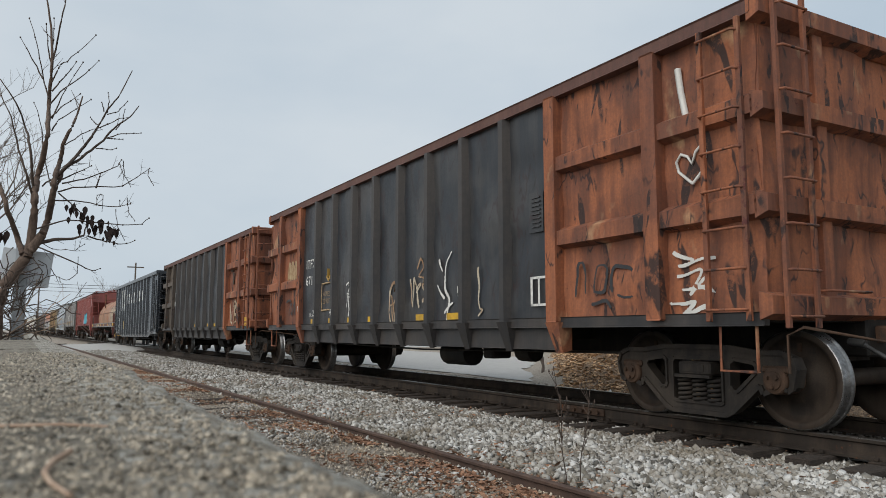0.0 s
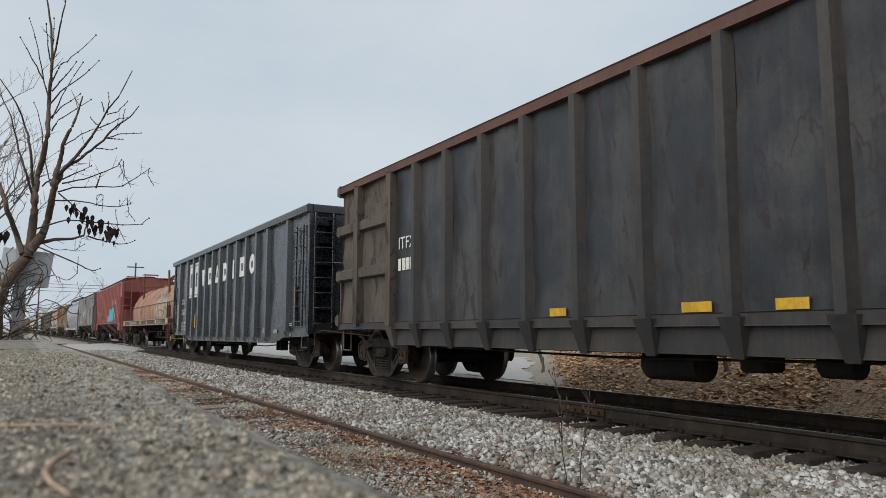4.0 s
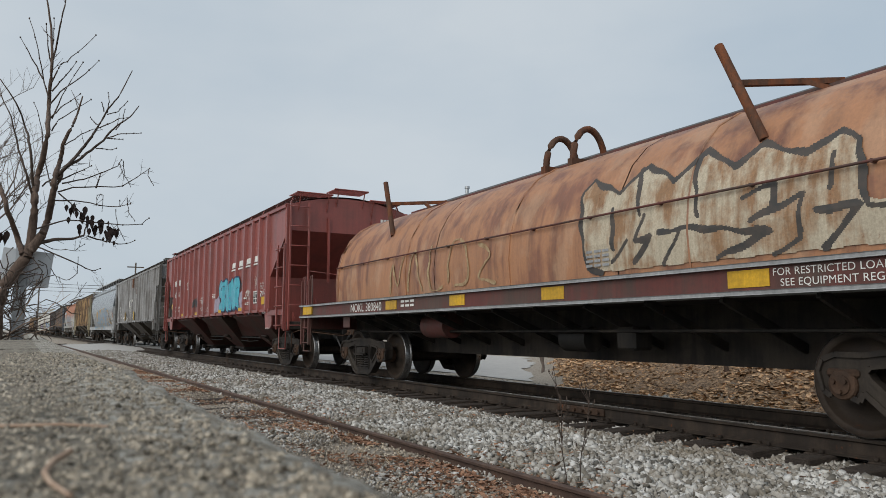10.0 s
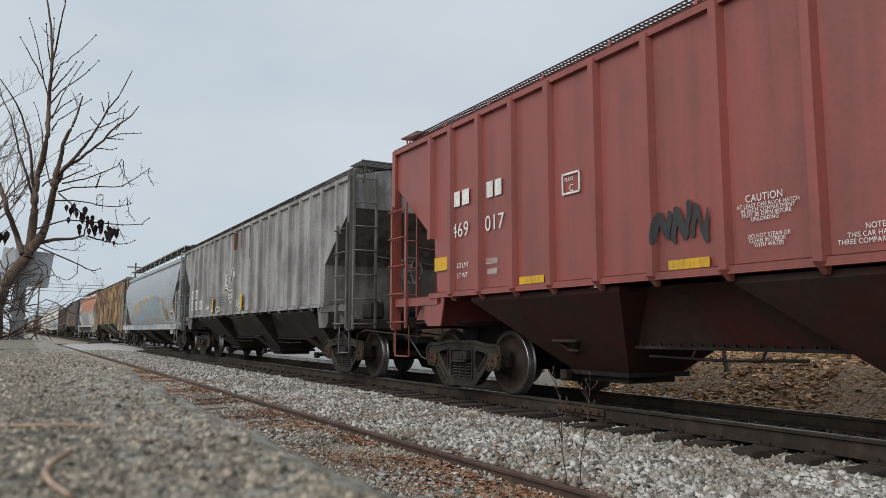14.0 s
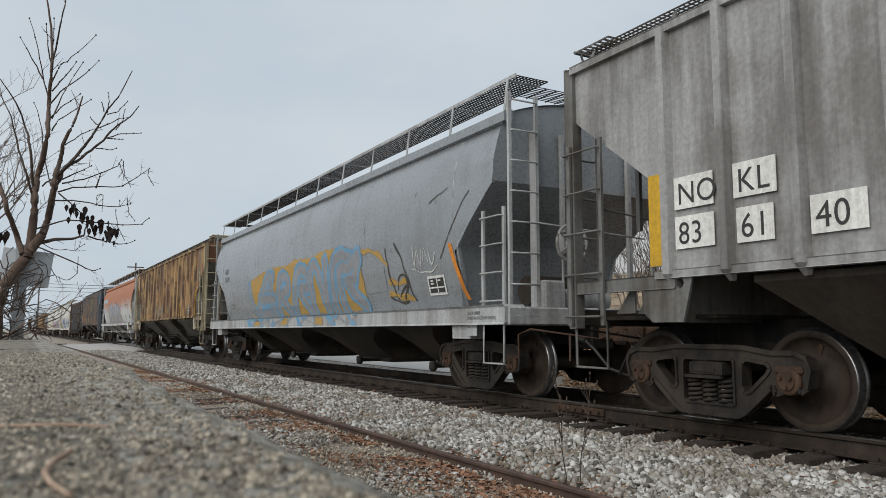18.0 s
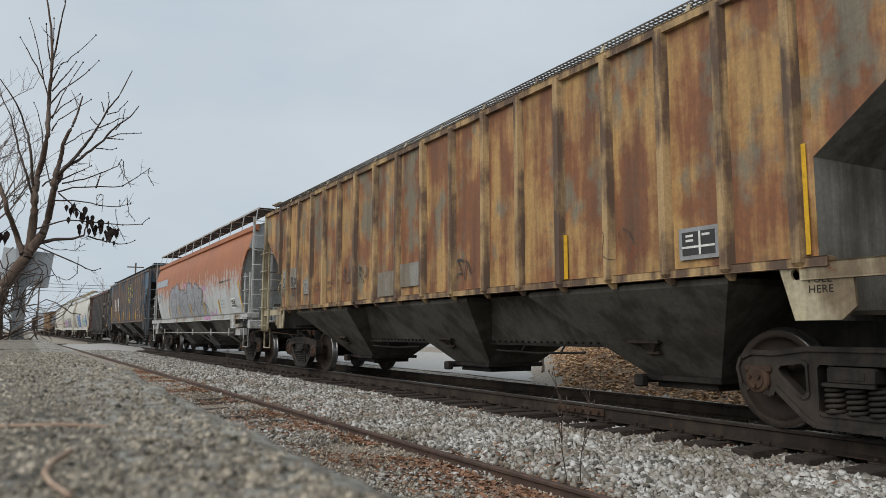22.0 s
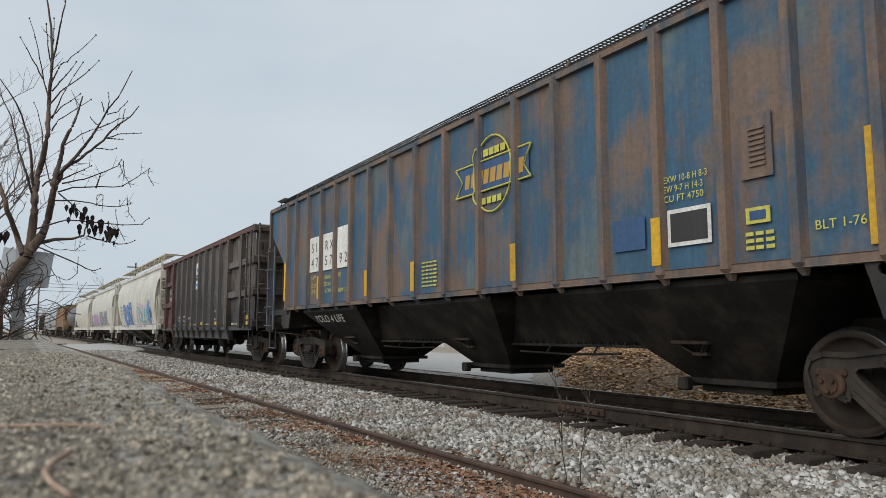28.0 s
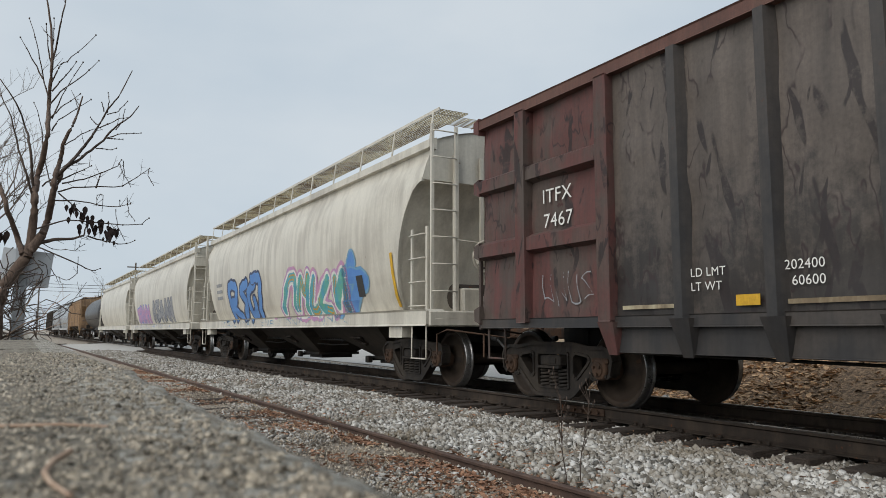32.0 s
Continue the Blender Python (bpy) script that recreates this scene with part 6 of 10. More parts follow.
P_GOLD = simple("graffiti_gold", (0.43, 0.25, 0.04), (0.38, 0.24, 0.07), 6, 0.55)
P_SILVER = simple("graffiti_silver", (0.27, 0.275, 0.29), (0.20, 0.205, 0.22), 6, 0.5)
P_BONE = paint("graffiti_bone", (0.46, 0.40, 0.30), (0.30, 0.17, 0.085), patch=0.45, rusty=0.22, rust=(0.20, 0.085, 0.04), streak=0.2, dirt=0.1, rough=0.6, size=2)
P_INK = simple("graffiti_worn_dark", (0.035, 0.034, 0.032), (0.075, 0.06, 0.05), 8, 0.6)
P_BLUEPIECE = simple("graffiti_blue", (0.05, 0.17, 0.46), (0.10, 0.24, 0.5), 6, 0.5)
P_PINK = simple("graffiti_pink", (0.50, 0.24, 0.32), (0.36, 0.22, 0.42), 4, 0.55)
P_GREENPIECE = simple("graffiti_green", (0.10, 0.34, 0.22), (0.06, 0.26, 0.42), 3, 0.5)

HOPPER_RIBS = [1.6, 2.3, 3.0, 3.8, 4.62, 5.42, 6.22, 7.1, 8.0, 8.88, 9.78, 10.65, 11.45, 12.27, 13.03, 13.83, 14.59, 15.2]
BLUE_RIBS = [1.6, 2.3, 3.0, 3.77, 4.58, 5.38, 6.19, 7.06, 8.0, 8.95, 9.9, 10.78, 11.63, 12.43, 13.21, 14.04, 14.84, 15.47]
GREY_RIBS = [0.7, 1.55] + [y - 0.07 for y in HOPPER_RIBS[1:11]] + [10.62, 11.40, 12.17, 12.90, 13.68, 14.40, 15.08]
OCHRE_RIBS = [y + 0.14 * max(0.0, (y - 8.0) / 7.2) for y in HOPPER_RIBS]
flat = lambda y, z: -1.602


def ribbed(rows, half=0.08, deep=0.06):
    """The side's surface with its posts, for paint that crosses them."""
    def fn(y, z):
        d = min(abs(y - r) for r in rows)
        return -1.603 - max(0.0, min(1.0, (half - d) / 0.035)) * deep
    return fn


def rounded(y, z):
    return -round_x(z) - 0.004 if z > 1.25 else -1.602


SCRAP_RIBS = [3.80, 4.82, 5.85, 6.85, 7.83, 8.81, 9.80, 10.79]
# 1 and 2: black gondolas with orange-rusted ends
car_a = gondola("black scrap gondola with orange-rusted stiffened ends and graffiti", -82.1, 14.2, 3.78, P_GON_BLACK, P_GON_RUST, P_CHORD, (1.19, 2.78), (13.25, 11.83), SCRAP_RIBS, 11, (1.19, 13.28), reach=0.95, dents=0.03, post_mat=P_GON_POST)
car_b = gondola("black scrap gondola, orange-rusted leading end, dark trailing end", -66.2, 14.0, 3.72, P_GON_BLACK, P_GON_RUST, P_CHORD, (1.19, 2.78), (13.1, 11.70), SCRAP_RIBS, 23, (1.16, 13.1), reach=0.9, dents=0.03, rear=P_GON_BROWN, post_mat=P_GON_POST)

# 3: slate-black gondola with tall white lettering blocks
car_c = slate_gondola("clean slate-black high-sided gondola with white lettering and yellow reflectors", -50.4, 16.2, 3.68, P_SLATE, 37)


# 4: coil car with a round cover
def coil_car():
    car = car_root("coil_car", "coil car with a rust-orange rounded cover and maroon side sill", -33.0)
    L = 15.2
    c0, c1 = 1.25, L - 1.2
    prof = [(1.18, 1.50), (1.21, 1.90), (1.18, 2.20), (1.09, 2.52), (0.92, 2.82), (0.68, 3.06), (0.36, 3.24), (0.0, 3.31)]
    full = [(-x, z) for x, z in prof] + [(x, z) for x, z in reversed(prof[:-1])]
    for a, c in zip(lin(4, c0, c1), lin(4, c0, c1)[1:]):
        b = Build()
        b.sheet(lambda y, k: (full[k][0], y, full[k][1]), lin(8, a + 0.01, c - 0.01), list(range(len(full))))
        part("cover", b, P_COIL, car, "rust-streaked orange cover segment")
    for e, sg in ((c0, -1), (c1, 1)):
        b = Build()
        n = len(full)
        b.add([(x, e + sg * 0.02, z) for x, z in full] + [(0, e + sg * 0.05, 2.3)], [(i, (i + 1) % n, n) for i in range(n)])
        b.tube([(-1.16, e + sg * 0.06, 2.22), (1.16, e + sg * 0.06, 2.22)], 0.014, 5)
        b.tube([(x * 1.005, e, z + 0.005) for x, z in full], 0.025, 5)
        part("cover_end", b, P_COILEND, car)
        part("end_bulkhead", Build().box(-1.16, 1.16, e - 0.02, e + 0.02, 1.22, 1.62), P_COILFRAME, car)
    for y in lin(5, c0 + 0.05, c1 - 0.05):
        part("cover_seam", Build().tube([(x * 1.004, y, z * 1.001) for x, z in full], 0.016, 5), P_COIL, car)
    b = Build()
    for s in (-1, 1):
        b.tube([(s * 1.225, c0, 2.24), (s * 1.225, c1, 2.24)], 0.014, 5)
        for y in lin(12, c0 + 0.2, c1 - 0.2):
            b.tube([(s * 1.14, y, 2.24), (s * 1.235, y, 2.24)], 0.02, 5)
    b.box(-0.06, 0.06, c0 + 1.2, c1 - 1.2, 3.28, 3.38)
    part("cover_rod", b, P_COILFRAME, car)
    for y in (7.30, 7.92):
        b = Build()
        b.tube([(0.30 * math.cos(a), y, 3.32 + 0.50 * math.sin(a)) for a in lin(13, 0, math.pi)], 0.05, 6)
        b.box(-0.36, 0.36, y - 0.05, y + 0.05, 3.24, 3.35)
        part("lifting_bracket", b, M_RUST, car, "rusty arched lifting bracket")
    for y, lean in ((3.70, 0.50), (11.75, 0.42)):
        b = Build()
        b.tube([(-0.98, y, 2.70), (-0.95, y + lean, 3.80)], 0.05, 8)
        b.bar((-0.95, y + lean * 0.70, 3.36), (0.1, y - 0.15, 3.42), 0.06, 0.06)
        b.bar((-0.3, y + 0.02, 3.40), (-0.3, y - 0.3, 3.22), 0.05, 0.05)
        part("stacking_arm", b, M_RUST, car, "rusty upright stacking arm")
    for s in (-1, 1):
        b = Build()
        b.box(s * 1.44, s * 1.58, 0.0, L, 1.22, 1.46, 0, 0.015)
        part("side_sill", b, P_COILFRAME, car, "maroon channel side sill")
        for z in (1.20, 1.44):
            part("sill_flange", Build().box(s * 1.30, s * 1.62, 0.0, L, z, z + 0.04, 0, 0.008), M_GREY, car, "grey sill flange")
        for y in lin(11, 2.9, L - 2.9):
            b = Build()
            b.bar((s * 1.5, y, 1.2), (s * 0.3, y, 0.72), 0.04, 0.09)
            part("floor_bracket", b, M_BLACK, car)
    b = Build()
    b.prism([(0.0, 0.72), (2.6, 0.72), (3.4, 0.52), (L - 3.4, 0.52), (L - 2.6, 0.72), (L, 0.72), (L, 1.22), (0, 1.22)], "x", -0.3, 0.3)
    b.box(-1.3, 1.3, 0.1, L - 0.1, 1.20, 1.24)
    part("centre_sill", b, M_TRUCK, car)
    b = Build()
    b.tube([(-0.95, L * 0.63, 1.0), (-0.95, L * 0.63 + 0.75, 1.0)], 0.21, 16, 0)
    part("air_reservoir", b, P_COILFRAME, car, "maroon air reservoir")
    b = Build()
    b.tube([(-0.8, L * 0.42, 0.80), (-0.8, L * 0.42 + 0.5, 0.80)], 0.16, 14)
    b.box(-1.0, -0.7, L * 0.36, L * 0.36 + 0.3, 0.68, 0.95, 0, 0.03)
    b.tube([(-1.0, 2.0, 0.9), (-1.0, L - 2.0, 0.9)], 0.02, 5)
    part("brake_gear", b, M_BLACK, car)
    for e, sg in ((0.0, -1), (L, 1)):
        q = lambda d: e - sg * d
        b = Build()
        for s in (-1, 1):
            for d in (0.05, 0.52):
                b.box(s * 1.53, s * 1.59, min(q(d - 0.03), q(d + 0.03)), max(q(d - 0.03), q(d + 0.03)), 0.62, 2.02, 0, 0.01)
                b.tube([(s * 1.56, q(d), 2.0), (s * 1.56, q(d + 0.02), 2.1), (s * 1.56, q(d + 0.10), 2.12), (s * 1.56, q(d + 0.12), 1.5)], 0.016, 5)
            for z in (0.66, 0.98, 1.24):
                b.tube([(s * 1.57, q(0.05), z), (s * 1.57, q(0.52), z)], 0.014, 5)
        b.box(-1.55, 1.55, min(q(0), q(0.15)), max(q(0), q(0.15)), 0.95, 1.22, 0, 0.015)
        b.tube([(-0.7, q(0.1), 1.2), (-0.7, q(0.1), 1.95), (0.7, q(0.1), 1.95), (0.7, q(0.1), 1.2)], 0.02, 6)
        part("corner_post", b, P_COILFRAME, car)
        walkway(car, -1.5, 1.5, min(q(0.15), q(0.95)), max(q(0.15), q(0.95)), 1.49, M_GREY, 0.08)
        step_loop(car, q(0.12), q(0.58), 0.48, 0.98, -1.55, P_COILFRAME)
        b = Build().box(-1.61, -1.585, min(q(0.2), q(0.75)), max(q(0.2), q(0.75)), 1.27, 1.46)
        part("reflector_strip", b, M_YELLOW, car)
        coupler(car, e, sg, 0.60)
    brake_wheel(car, -0.80, 0.22, 1.66, M_TRUCK, 0.30)
    b = Build()
    b.tube([(-1.5, -0.16, 0.52), (-1.5, -0.16, 0.70), (-1.46, -0.16, 0.78), (-1.40, -0.16, 0.70), (-1.44, -0.16, 0.60)], 0.022, 6)
    b.tube([(-1.46, -0.16, 0.60), (-0.3, -0.20, 0.62)], 0.022, 6)
    part("uncoupling_lever", b, P_GOLD, car, "yellow uncoupling lever with a loop handle")
    for x in (-1.0, -0.55, 0.35):
        b = Build()
        b.box(x - 0.06, x + 0.06, 0.02, 0.9, 0.9, 1.0, 0, 0.01)
        b.tube([(x, 0.05, 1.2), (x, 0.0, 0.9), (x + 0.1, -0.05, 0.7)], 0.02, 6)
        part("air_pipe", b, M_TRUCK, car)
    for k in range(7):
        part("brake_chain", Build().tube([(-0.8, 0.16, 1.36 - 0.07 * k), (-0.8 + 0.012 * (k % 2), 0.16, 1.31 - 0.07 * k)], 0.018, 5), M_TRUCK, car)
    truck(car, 2.1, M_TRUCK)
    truck(car, L - 2.35, M_TRUCK)
    return car, prof


car_d, COIL_PROF = coil_car()

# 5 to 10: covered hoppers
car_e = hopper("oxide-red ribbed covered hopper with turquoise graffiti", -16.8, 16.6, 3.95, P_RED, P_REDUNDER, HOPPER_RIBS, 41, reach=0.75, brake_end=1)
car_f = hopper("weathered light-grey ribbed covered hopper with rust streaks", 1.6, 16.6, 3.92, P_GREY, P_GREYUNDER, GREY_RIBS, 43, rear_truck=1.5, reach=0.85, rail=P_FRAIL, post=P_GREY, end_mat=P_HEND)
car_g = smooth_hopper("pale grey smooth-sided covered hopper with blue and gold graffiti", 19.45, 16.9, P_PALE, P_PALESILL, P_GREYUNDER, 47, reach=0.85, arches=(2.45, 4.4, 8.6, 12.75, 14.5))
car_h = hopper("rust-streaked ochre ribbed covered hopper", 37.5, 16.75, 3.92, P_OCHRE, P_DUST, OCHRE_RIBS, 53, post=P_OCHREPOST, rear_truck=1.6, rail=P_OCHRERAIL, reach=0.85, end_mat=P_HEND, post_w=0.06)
car_i = smooth_hopper("smooth-sided covered hopper, orange rust above and grey below", 55.65, 16.65, P_HALF, P_HALFRAIL, P_BAYGREY, 59, rail=P_HALFRAIL, reach=0.85, curved=True, end_mat=P_IEND, sill_z=(1.26, 1.43), lift=True)
car_j = hopper("faded blue ribbed covered hopper with brown rusted posts", 73.9, 17.0, 3.95, P_BLUE, M_BLACK, BLUE_RIBS, 61, post=P_BLUEPOST, rail=P_BLUERAIL, reach=0.7, end_mat=P_JEND, brake_end=1, rear_truck=1.72, bracket_mat=P_JEND)

# 11: dusky gondola
car_k = gondola("dusky brown-black scrap gondola with a wine-red trailing end", 92.3, 14.3, 3.78, P_GON_DUSK, P_GON_DUSK, P_CHORD, (1.19, 2.72), (13.3, 11.80), SCRAP_RIBS, 67, (1.2, 13.42), reach=0.9, dents=0.03, rear=P_GON_WINE, post_mat=P_GON_POST, brake=True)

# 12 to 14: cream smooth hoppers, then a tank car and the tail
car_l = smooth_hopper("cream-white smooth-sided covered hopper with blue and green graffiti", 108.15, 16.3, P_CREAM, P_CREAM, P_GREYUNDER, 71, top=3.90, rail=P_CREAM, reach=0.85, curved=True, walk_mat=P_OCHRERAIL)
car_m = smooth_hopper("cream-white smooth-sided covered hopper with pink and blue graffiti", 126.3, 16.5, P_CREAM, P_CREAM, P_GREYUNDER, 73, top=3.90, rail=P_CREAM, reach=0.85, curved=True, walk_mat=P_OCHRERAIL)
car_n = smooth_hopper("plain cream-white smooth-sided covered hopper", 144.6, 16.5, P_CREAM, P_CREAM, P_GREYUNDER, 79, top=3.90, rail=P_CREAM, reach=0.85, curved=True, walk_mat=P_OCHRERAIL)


def tank_car(y0):
    car = car_root("tank_car", "black tank car with a dome platform", y0)
    L = 15.0
    b = Build()
    n = 28
    prof = [(0.7, 0.0), (0.75, 0.7), (0.95, 1.15), (1.25, 1.38), (1.6, 1.45), (L - 1.6, 1.45), (L - 1.25, 1.38), (L - 0.95, 1.15), (L - 0.75, 0.7), (L - 0.7, 0.0)]
    v = [(r * math.cos(2 * math.pi * k / n), y, 2.45 + r * math.sin(2 * math.pi * k / n)) for y, r in prof for k in range(n)]
    b.add(v, [(i * n + k, i * n + (k + 1) % n, (i + 1) * n + (k + 1) % n, (i + 1) * n + k) for i in range(len(prof) - 1) for k in range(n)], 0, True)
    part("tank", b, P_TANK, car)
    b = Build()
    b.box(-0.8, 0.8, L / 2 - 1.1, L / 2 + 1.1, 3.95, 4.0)
    for y in (L / 2 - 1.1, L / 2 + 1.1):
        b.tube([(-0.8, y, 4.0), (-0.8, y, 4.5), (0.8, y, 4.5), (0.8, y, 4.0)], 0.025, 5)
    b.tube([(0, L / 2, 3.8), (0, L / 2, 4.35)], 0.35, 14)
    part("dome_platform", b, M_BLACK, car)
    b = Build()
    for s in (-1, 1):
        b.box(s * 1.2, s * 1.5, 0.0, 2.6, 0.98, 1.12)
        b.box(s * 1.2, s * 1.5, L - 2.6, L, 0.98, 1.12)
        b.tube([(s * 1.5, 0.1, 1.9), (s * 1.5, L - 0.1, 1.9)], 0.02, 5)
    b.box(-0.2, 0.2, 0, L, 0.7, 1.05)
    part("underframe", b, M_BLACK, car)
    for e, sg in ((0.0, -1), (L, 1)):
        coupler(car, e, sg, 0.85)
    truck(car, 1.9, M_TRUCK)
    truck(car, L - 1.9, M_TRUCK)
    return car


car_o = tank_car(162.8)
car_p = hopper("tan ribbed covered hopper far down the train", 179.5, 16.4, 3.92, P_TAN, P_GREYUNDER, HOPPER_RIBS, 83, reach=0.85)
car_q = smooth_hopper("pale grey smooth-sided covered hopper far down the train", 197.6, 16.4, P_PALE, P_PALESILL, P_GREYUNDER, 89, reach=0.85)
car_r = smooth_hopper("pale grey smooth-sided covered hopper at the visible tail", 215.7, 16.4, P_PALE, P_PALESILL, P_GREYUNDER, 97, reach=0.85)
car_s = hopper("dark ribbed covered hopper at the visible tail", 233.8, 16.4, 3.92, P_GREYUNDER, P_GREYUNDER, HOPPER_RIBS, 101, reach=0.85)
scrap(car_a, 3.0, 11.0, 3.86, 3, 3)
scrap(car_b, 3.0, 11.0, 3.80, 4, 26)


# ---- paint, reflectors and lettering on the cars ----
P_PATCH = paint("fresh_grey_patch", (0.24, 0.235, 0.21), (0.19, 0.16, 0.12), patch=0.4, rusty=0.10, rust=(0.2, 0.09, 0.05), streak=0.3, dirt=0.2, rough=0.7)
P_LEADGREY = simple("graffiti_lead_grey", (0.085, 0.09, 0.10), (0.12, 0.125, 0.135), 6, 0.5)
P_FADED = simple("graffiti_worn_cream", (0.40, 0.30, 0.17), (0.24, 0.14, 0.07), 9, 0.7)
def strips(car, ys, z0, z1, w=0.13, mat=None, x=-1.606):
    for y in ys:
        panel_mark(car, y - w / 2, y + w / 2, z0, z1, mat or M_YELLOW, x)


# first gondola
SCRAP_SURF = ribbed(SCRAP_RIBS, 0.10, 0.085)
for y0, y1 in ((5.33, 4.90), (6.30, 5.95), (8.16, 7.80), (9.12, 8.80), (10.11, 9.85), (11.16, 10.88)):
    panel_mark(car_a, y0, y1, 1.07, 1.165, M_YELLOW, -1.607)
lettering(car_a, "ITFX", 11.52, 2.26, 0.20, M_WHITE, -1.604)
lettering(car_a, "6719", 11.52, 1.90, 0.20, M_WHITE, -1.604)
spray("graffiti", car_a, 12.9, 2.09, 0.95, 0.44, lambda y, z: -1.575, [P_FADED, P_FADED], 8, 4, 0.014, "bubble", "faded cream tag")
bay = lambda y, z: -1.575
mural(car_a, bay, [P_SPRAYBLACK, P_SPRAYBLACK], inks=[[(12.93, 1.59), (12.64, 1.6), (12.74, 1.32)], [(12.6, 1.57), (12.56, 1.31), (12.38, 1.55), (12.37, 1.3)], [(12.23, 1.24), (12.2, 1.57), (11.98, 1.52), (12.18, 1.43), (11.97, 1.26)]], pen=0.028, label="black outline tag on the rusty end bay")
mural(car_a, bay, [P_SPRAYBLACK, P_SPRAYBLACK], inks=[[(2.45, 1.30), (2.42, 1.60), (2.32, 1.64), (2.28, 1.31)], [(2.14, 1.34), (2.11, 1.60), (1.95, 1.56), (1.98, 1.33), (2.14, 1.34)], [(1.87, 1.32), (1.85, 1.56), (1.7, 1.58), (1.55, 1.5), (1.56, 1.26), (1.79, 1.28)], [(2.2, 1.2), (2.0, 1.22), (1.9, 1.14)]], pen=0.020, cell=0.008, label="black outline tag on rust")
mural(car_a, bay, [P_SPRAYWHITE, P_SPRAYWHITE], inks=[[(0.99, 1.64), (0.76, 1.56), (0.93, 1.52), (0.53, 1.57)], [(0.97, 1.42), (0.69, 1.45), (0.8, 1.25), (0.63, 1.39)], [(1.05, 1.15), (0.77, 1.17), (0.91, 1.06), (0.58, 1.13)], [(0.87, 1.98), (0.81, 1.89), (0.75, 1.99), (0.67, 1.87), (0.64, 1.97)], [(0.9, 1.3), (0.6, 1.28), (0.5, 1.2)]], pen=0.022, cell=0.008, label="white scrawled tags on rust")
mural(car_a, SCRAP_SURF, [P_SPRAYWHITE, P_SPRAYWHITE], inks=[[(9.19, 1.8), (8.87, 1.81), (9.07, 1.19)], [(9.19, 1.37), (9.0, 1.75), (8.82, 1.32)], [(9.15, 1.62), (8.85, 1.56)]], pen=0.018, cell=0.008, label="thin white tag")
mural(car_a, SCRAP_SURF, [P_BONE, P_BONE], inks=[[(7.24, 1.08), (7.27, 1.43), (7.13, 1.72), (6.92, 1.58), (7.1, 1.37), (7.06, 1.08), (7.19, 1.02)], [(7.23, 1.34), (6.97, 1.42)], [(7.18, 1.5), (7.14, 1.1)]], pen=0.030, cell=0.009, label="worn cream scrawl")
mural(car_a, SCRAP_SURF, [P_BONE, P_BONE], inks=[[(6.26, 1.9), (6.15, 2.02), (6.06, 1.88), (6.19, 1.76), (6.02, 1.72)], [(6.48, 1.71), (6.41, 1.3), (6.35, 1.75), (6.21, 1.29)], [(6.29, 1.53), (6.14, 1.63), (6.27, 1.59), (6.21, 1.37)], [(5.93, 1.68), (6.1, 1.6), (5.94, 1.46), (6.07, 1.36)]], pen=0.024, cell=0.009, label="pale yellow scrawl")
mural(car_a, SCRAP_SURF, [P_BONE, P_SPRAYWHITE], inks=[[(5.19, 2.05), (5.37, 1.8), (5.36, 1.51), (5.26, 1.32), (5.35, 1.02)], [(5.54, 1.96), (5.46, 1.81)], [(5.59, 1.58), (5.42, 1.4)], [(5.37, 1.18), (5.16, 1.31)], [(4.88, 1.51), (4.94, 1.3)]], pen=0.026, cell=0.009, label="white and rust-stained strokes")
mural(car_a, SCRAP_SURF, [P_BONE, P_BONE], inks=[[(4.46, 1.75), (4.45, 1.43), (4.44, 1.21), (4.38, 1.18), (4.48, 1.1)]], pen=0.022, cell=0.009, label="pale stroke")
heart = Build()
pts = [(0.0, 0.0), (-0.16, 0.14), (-0.19, 0.24), (-0.13, 0.31), (-0.05, 0.27), (0.0, 0.19), (0.05, 0.30), (0.13, 0.36), (0.17, 0.27), (0.12, 0.10), (0.0, 0.0)]
heart.tube([(-1.578, 0.74 - a, 2.28 + c) for a, c in pts], 0.016, 5)
heart.tube([(-1.578, 0.87, 3.44), (-1.578, 0.84, 3.2), (-1.578, 0.78, 2.90)], 0.035, 5)
part("graffiti", heart, P_SPRAYWHITE, car_a, "white chalked heart and stroke")
frame_mark = Build()
for a, c, d, e in ((3.27, 2.92, 1.53, 1.56), (3.27, 2.92, 1.20, 1.23), (3.27, 3.23, 1.2, 1.56), (2.96, 2.92, 1.2, 1.56), (3.12, 3.09, 1.2, 1.56)):
    frame_mark.box(-1.610, -1.604, min(a, c), max(a, c), d, e)
part("stencil_frame", frame_mark, M_WHITE, car_a, "white stencilled frame")
for car in (car_a, car_b):
    lv = Build()
    for z in lin(8, 2.16, 2.52):
        lv.box(-1.625, -1.60, 3.05, 3.22, z, z + 0.018)
    lv.box(-1.608, -1.60, 3.0, 3.28, 2.10, 2.60)
    part("louvre_plate", lv, P_GON_BLACK, car, "black louvred plate")
# the shop notice: yellow frame, arrow and worn words
b = Build()
for z in (1.88, 1.33):
    b.tube([(-1.604, 10.52, z), (-1.604, 10.15, z + 0.012), (-1.604, 9.90, z)], 0.018, 5)
b.tube([(-1.604, 10.52, 1.88), (-1.604, 10.55, 1.6), (-1.604, 10.52, 1.33)], 0.010, 5)
part("stencil_frame", b, P_FADED, car_a, "worn yellow painted frame")
b = Build()
b.bar((-1.604, 10.16, 2.18), (-1.604, 10.16, 2.0), 0.012, 0.06)
b.bar((-1.604, 10.26, 2.03), (-1.604, 10.15, 1.94), 0.012, 0.05)
b.bar((-1.604, 10.05, 2.03), (-1.604, 10.15, 1.94), 0.012, 0.05)
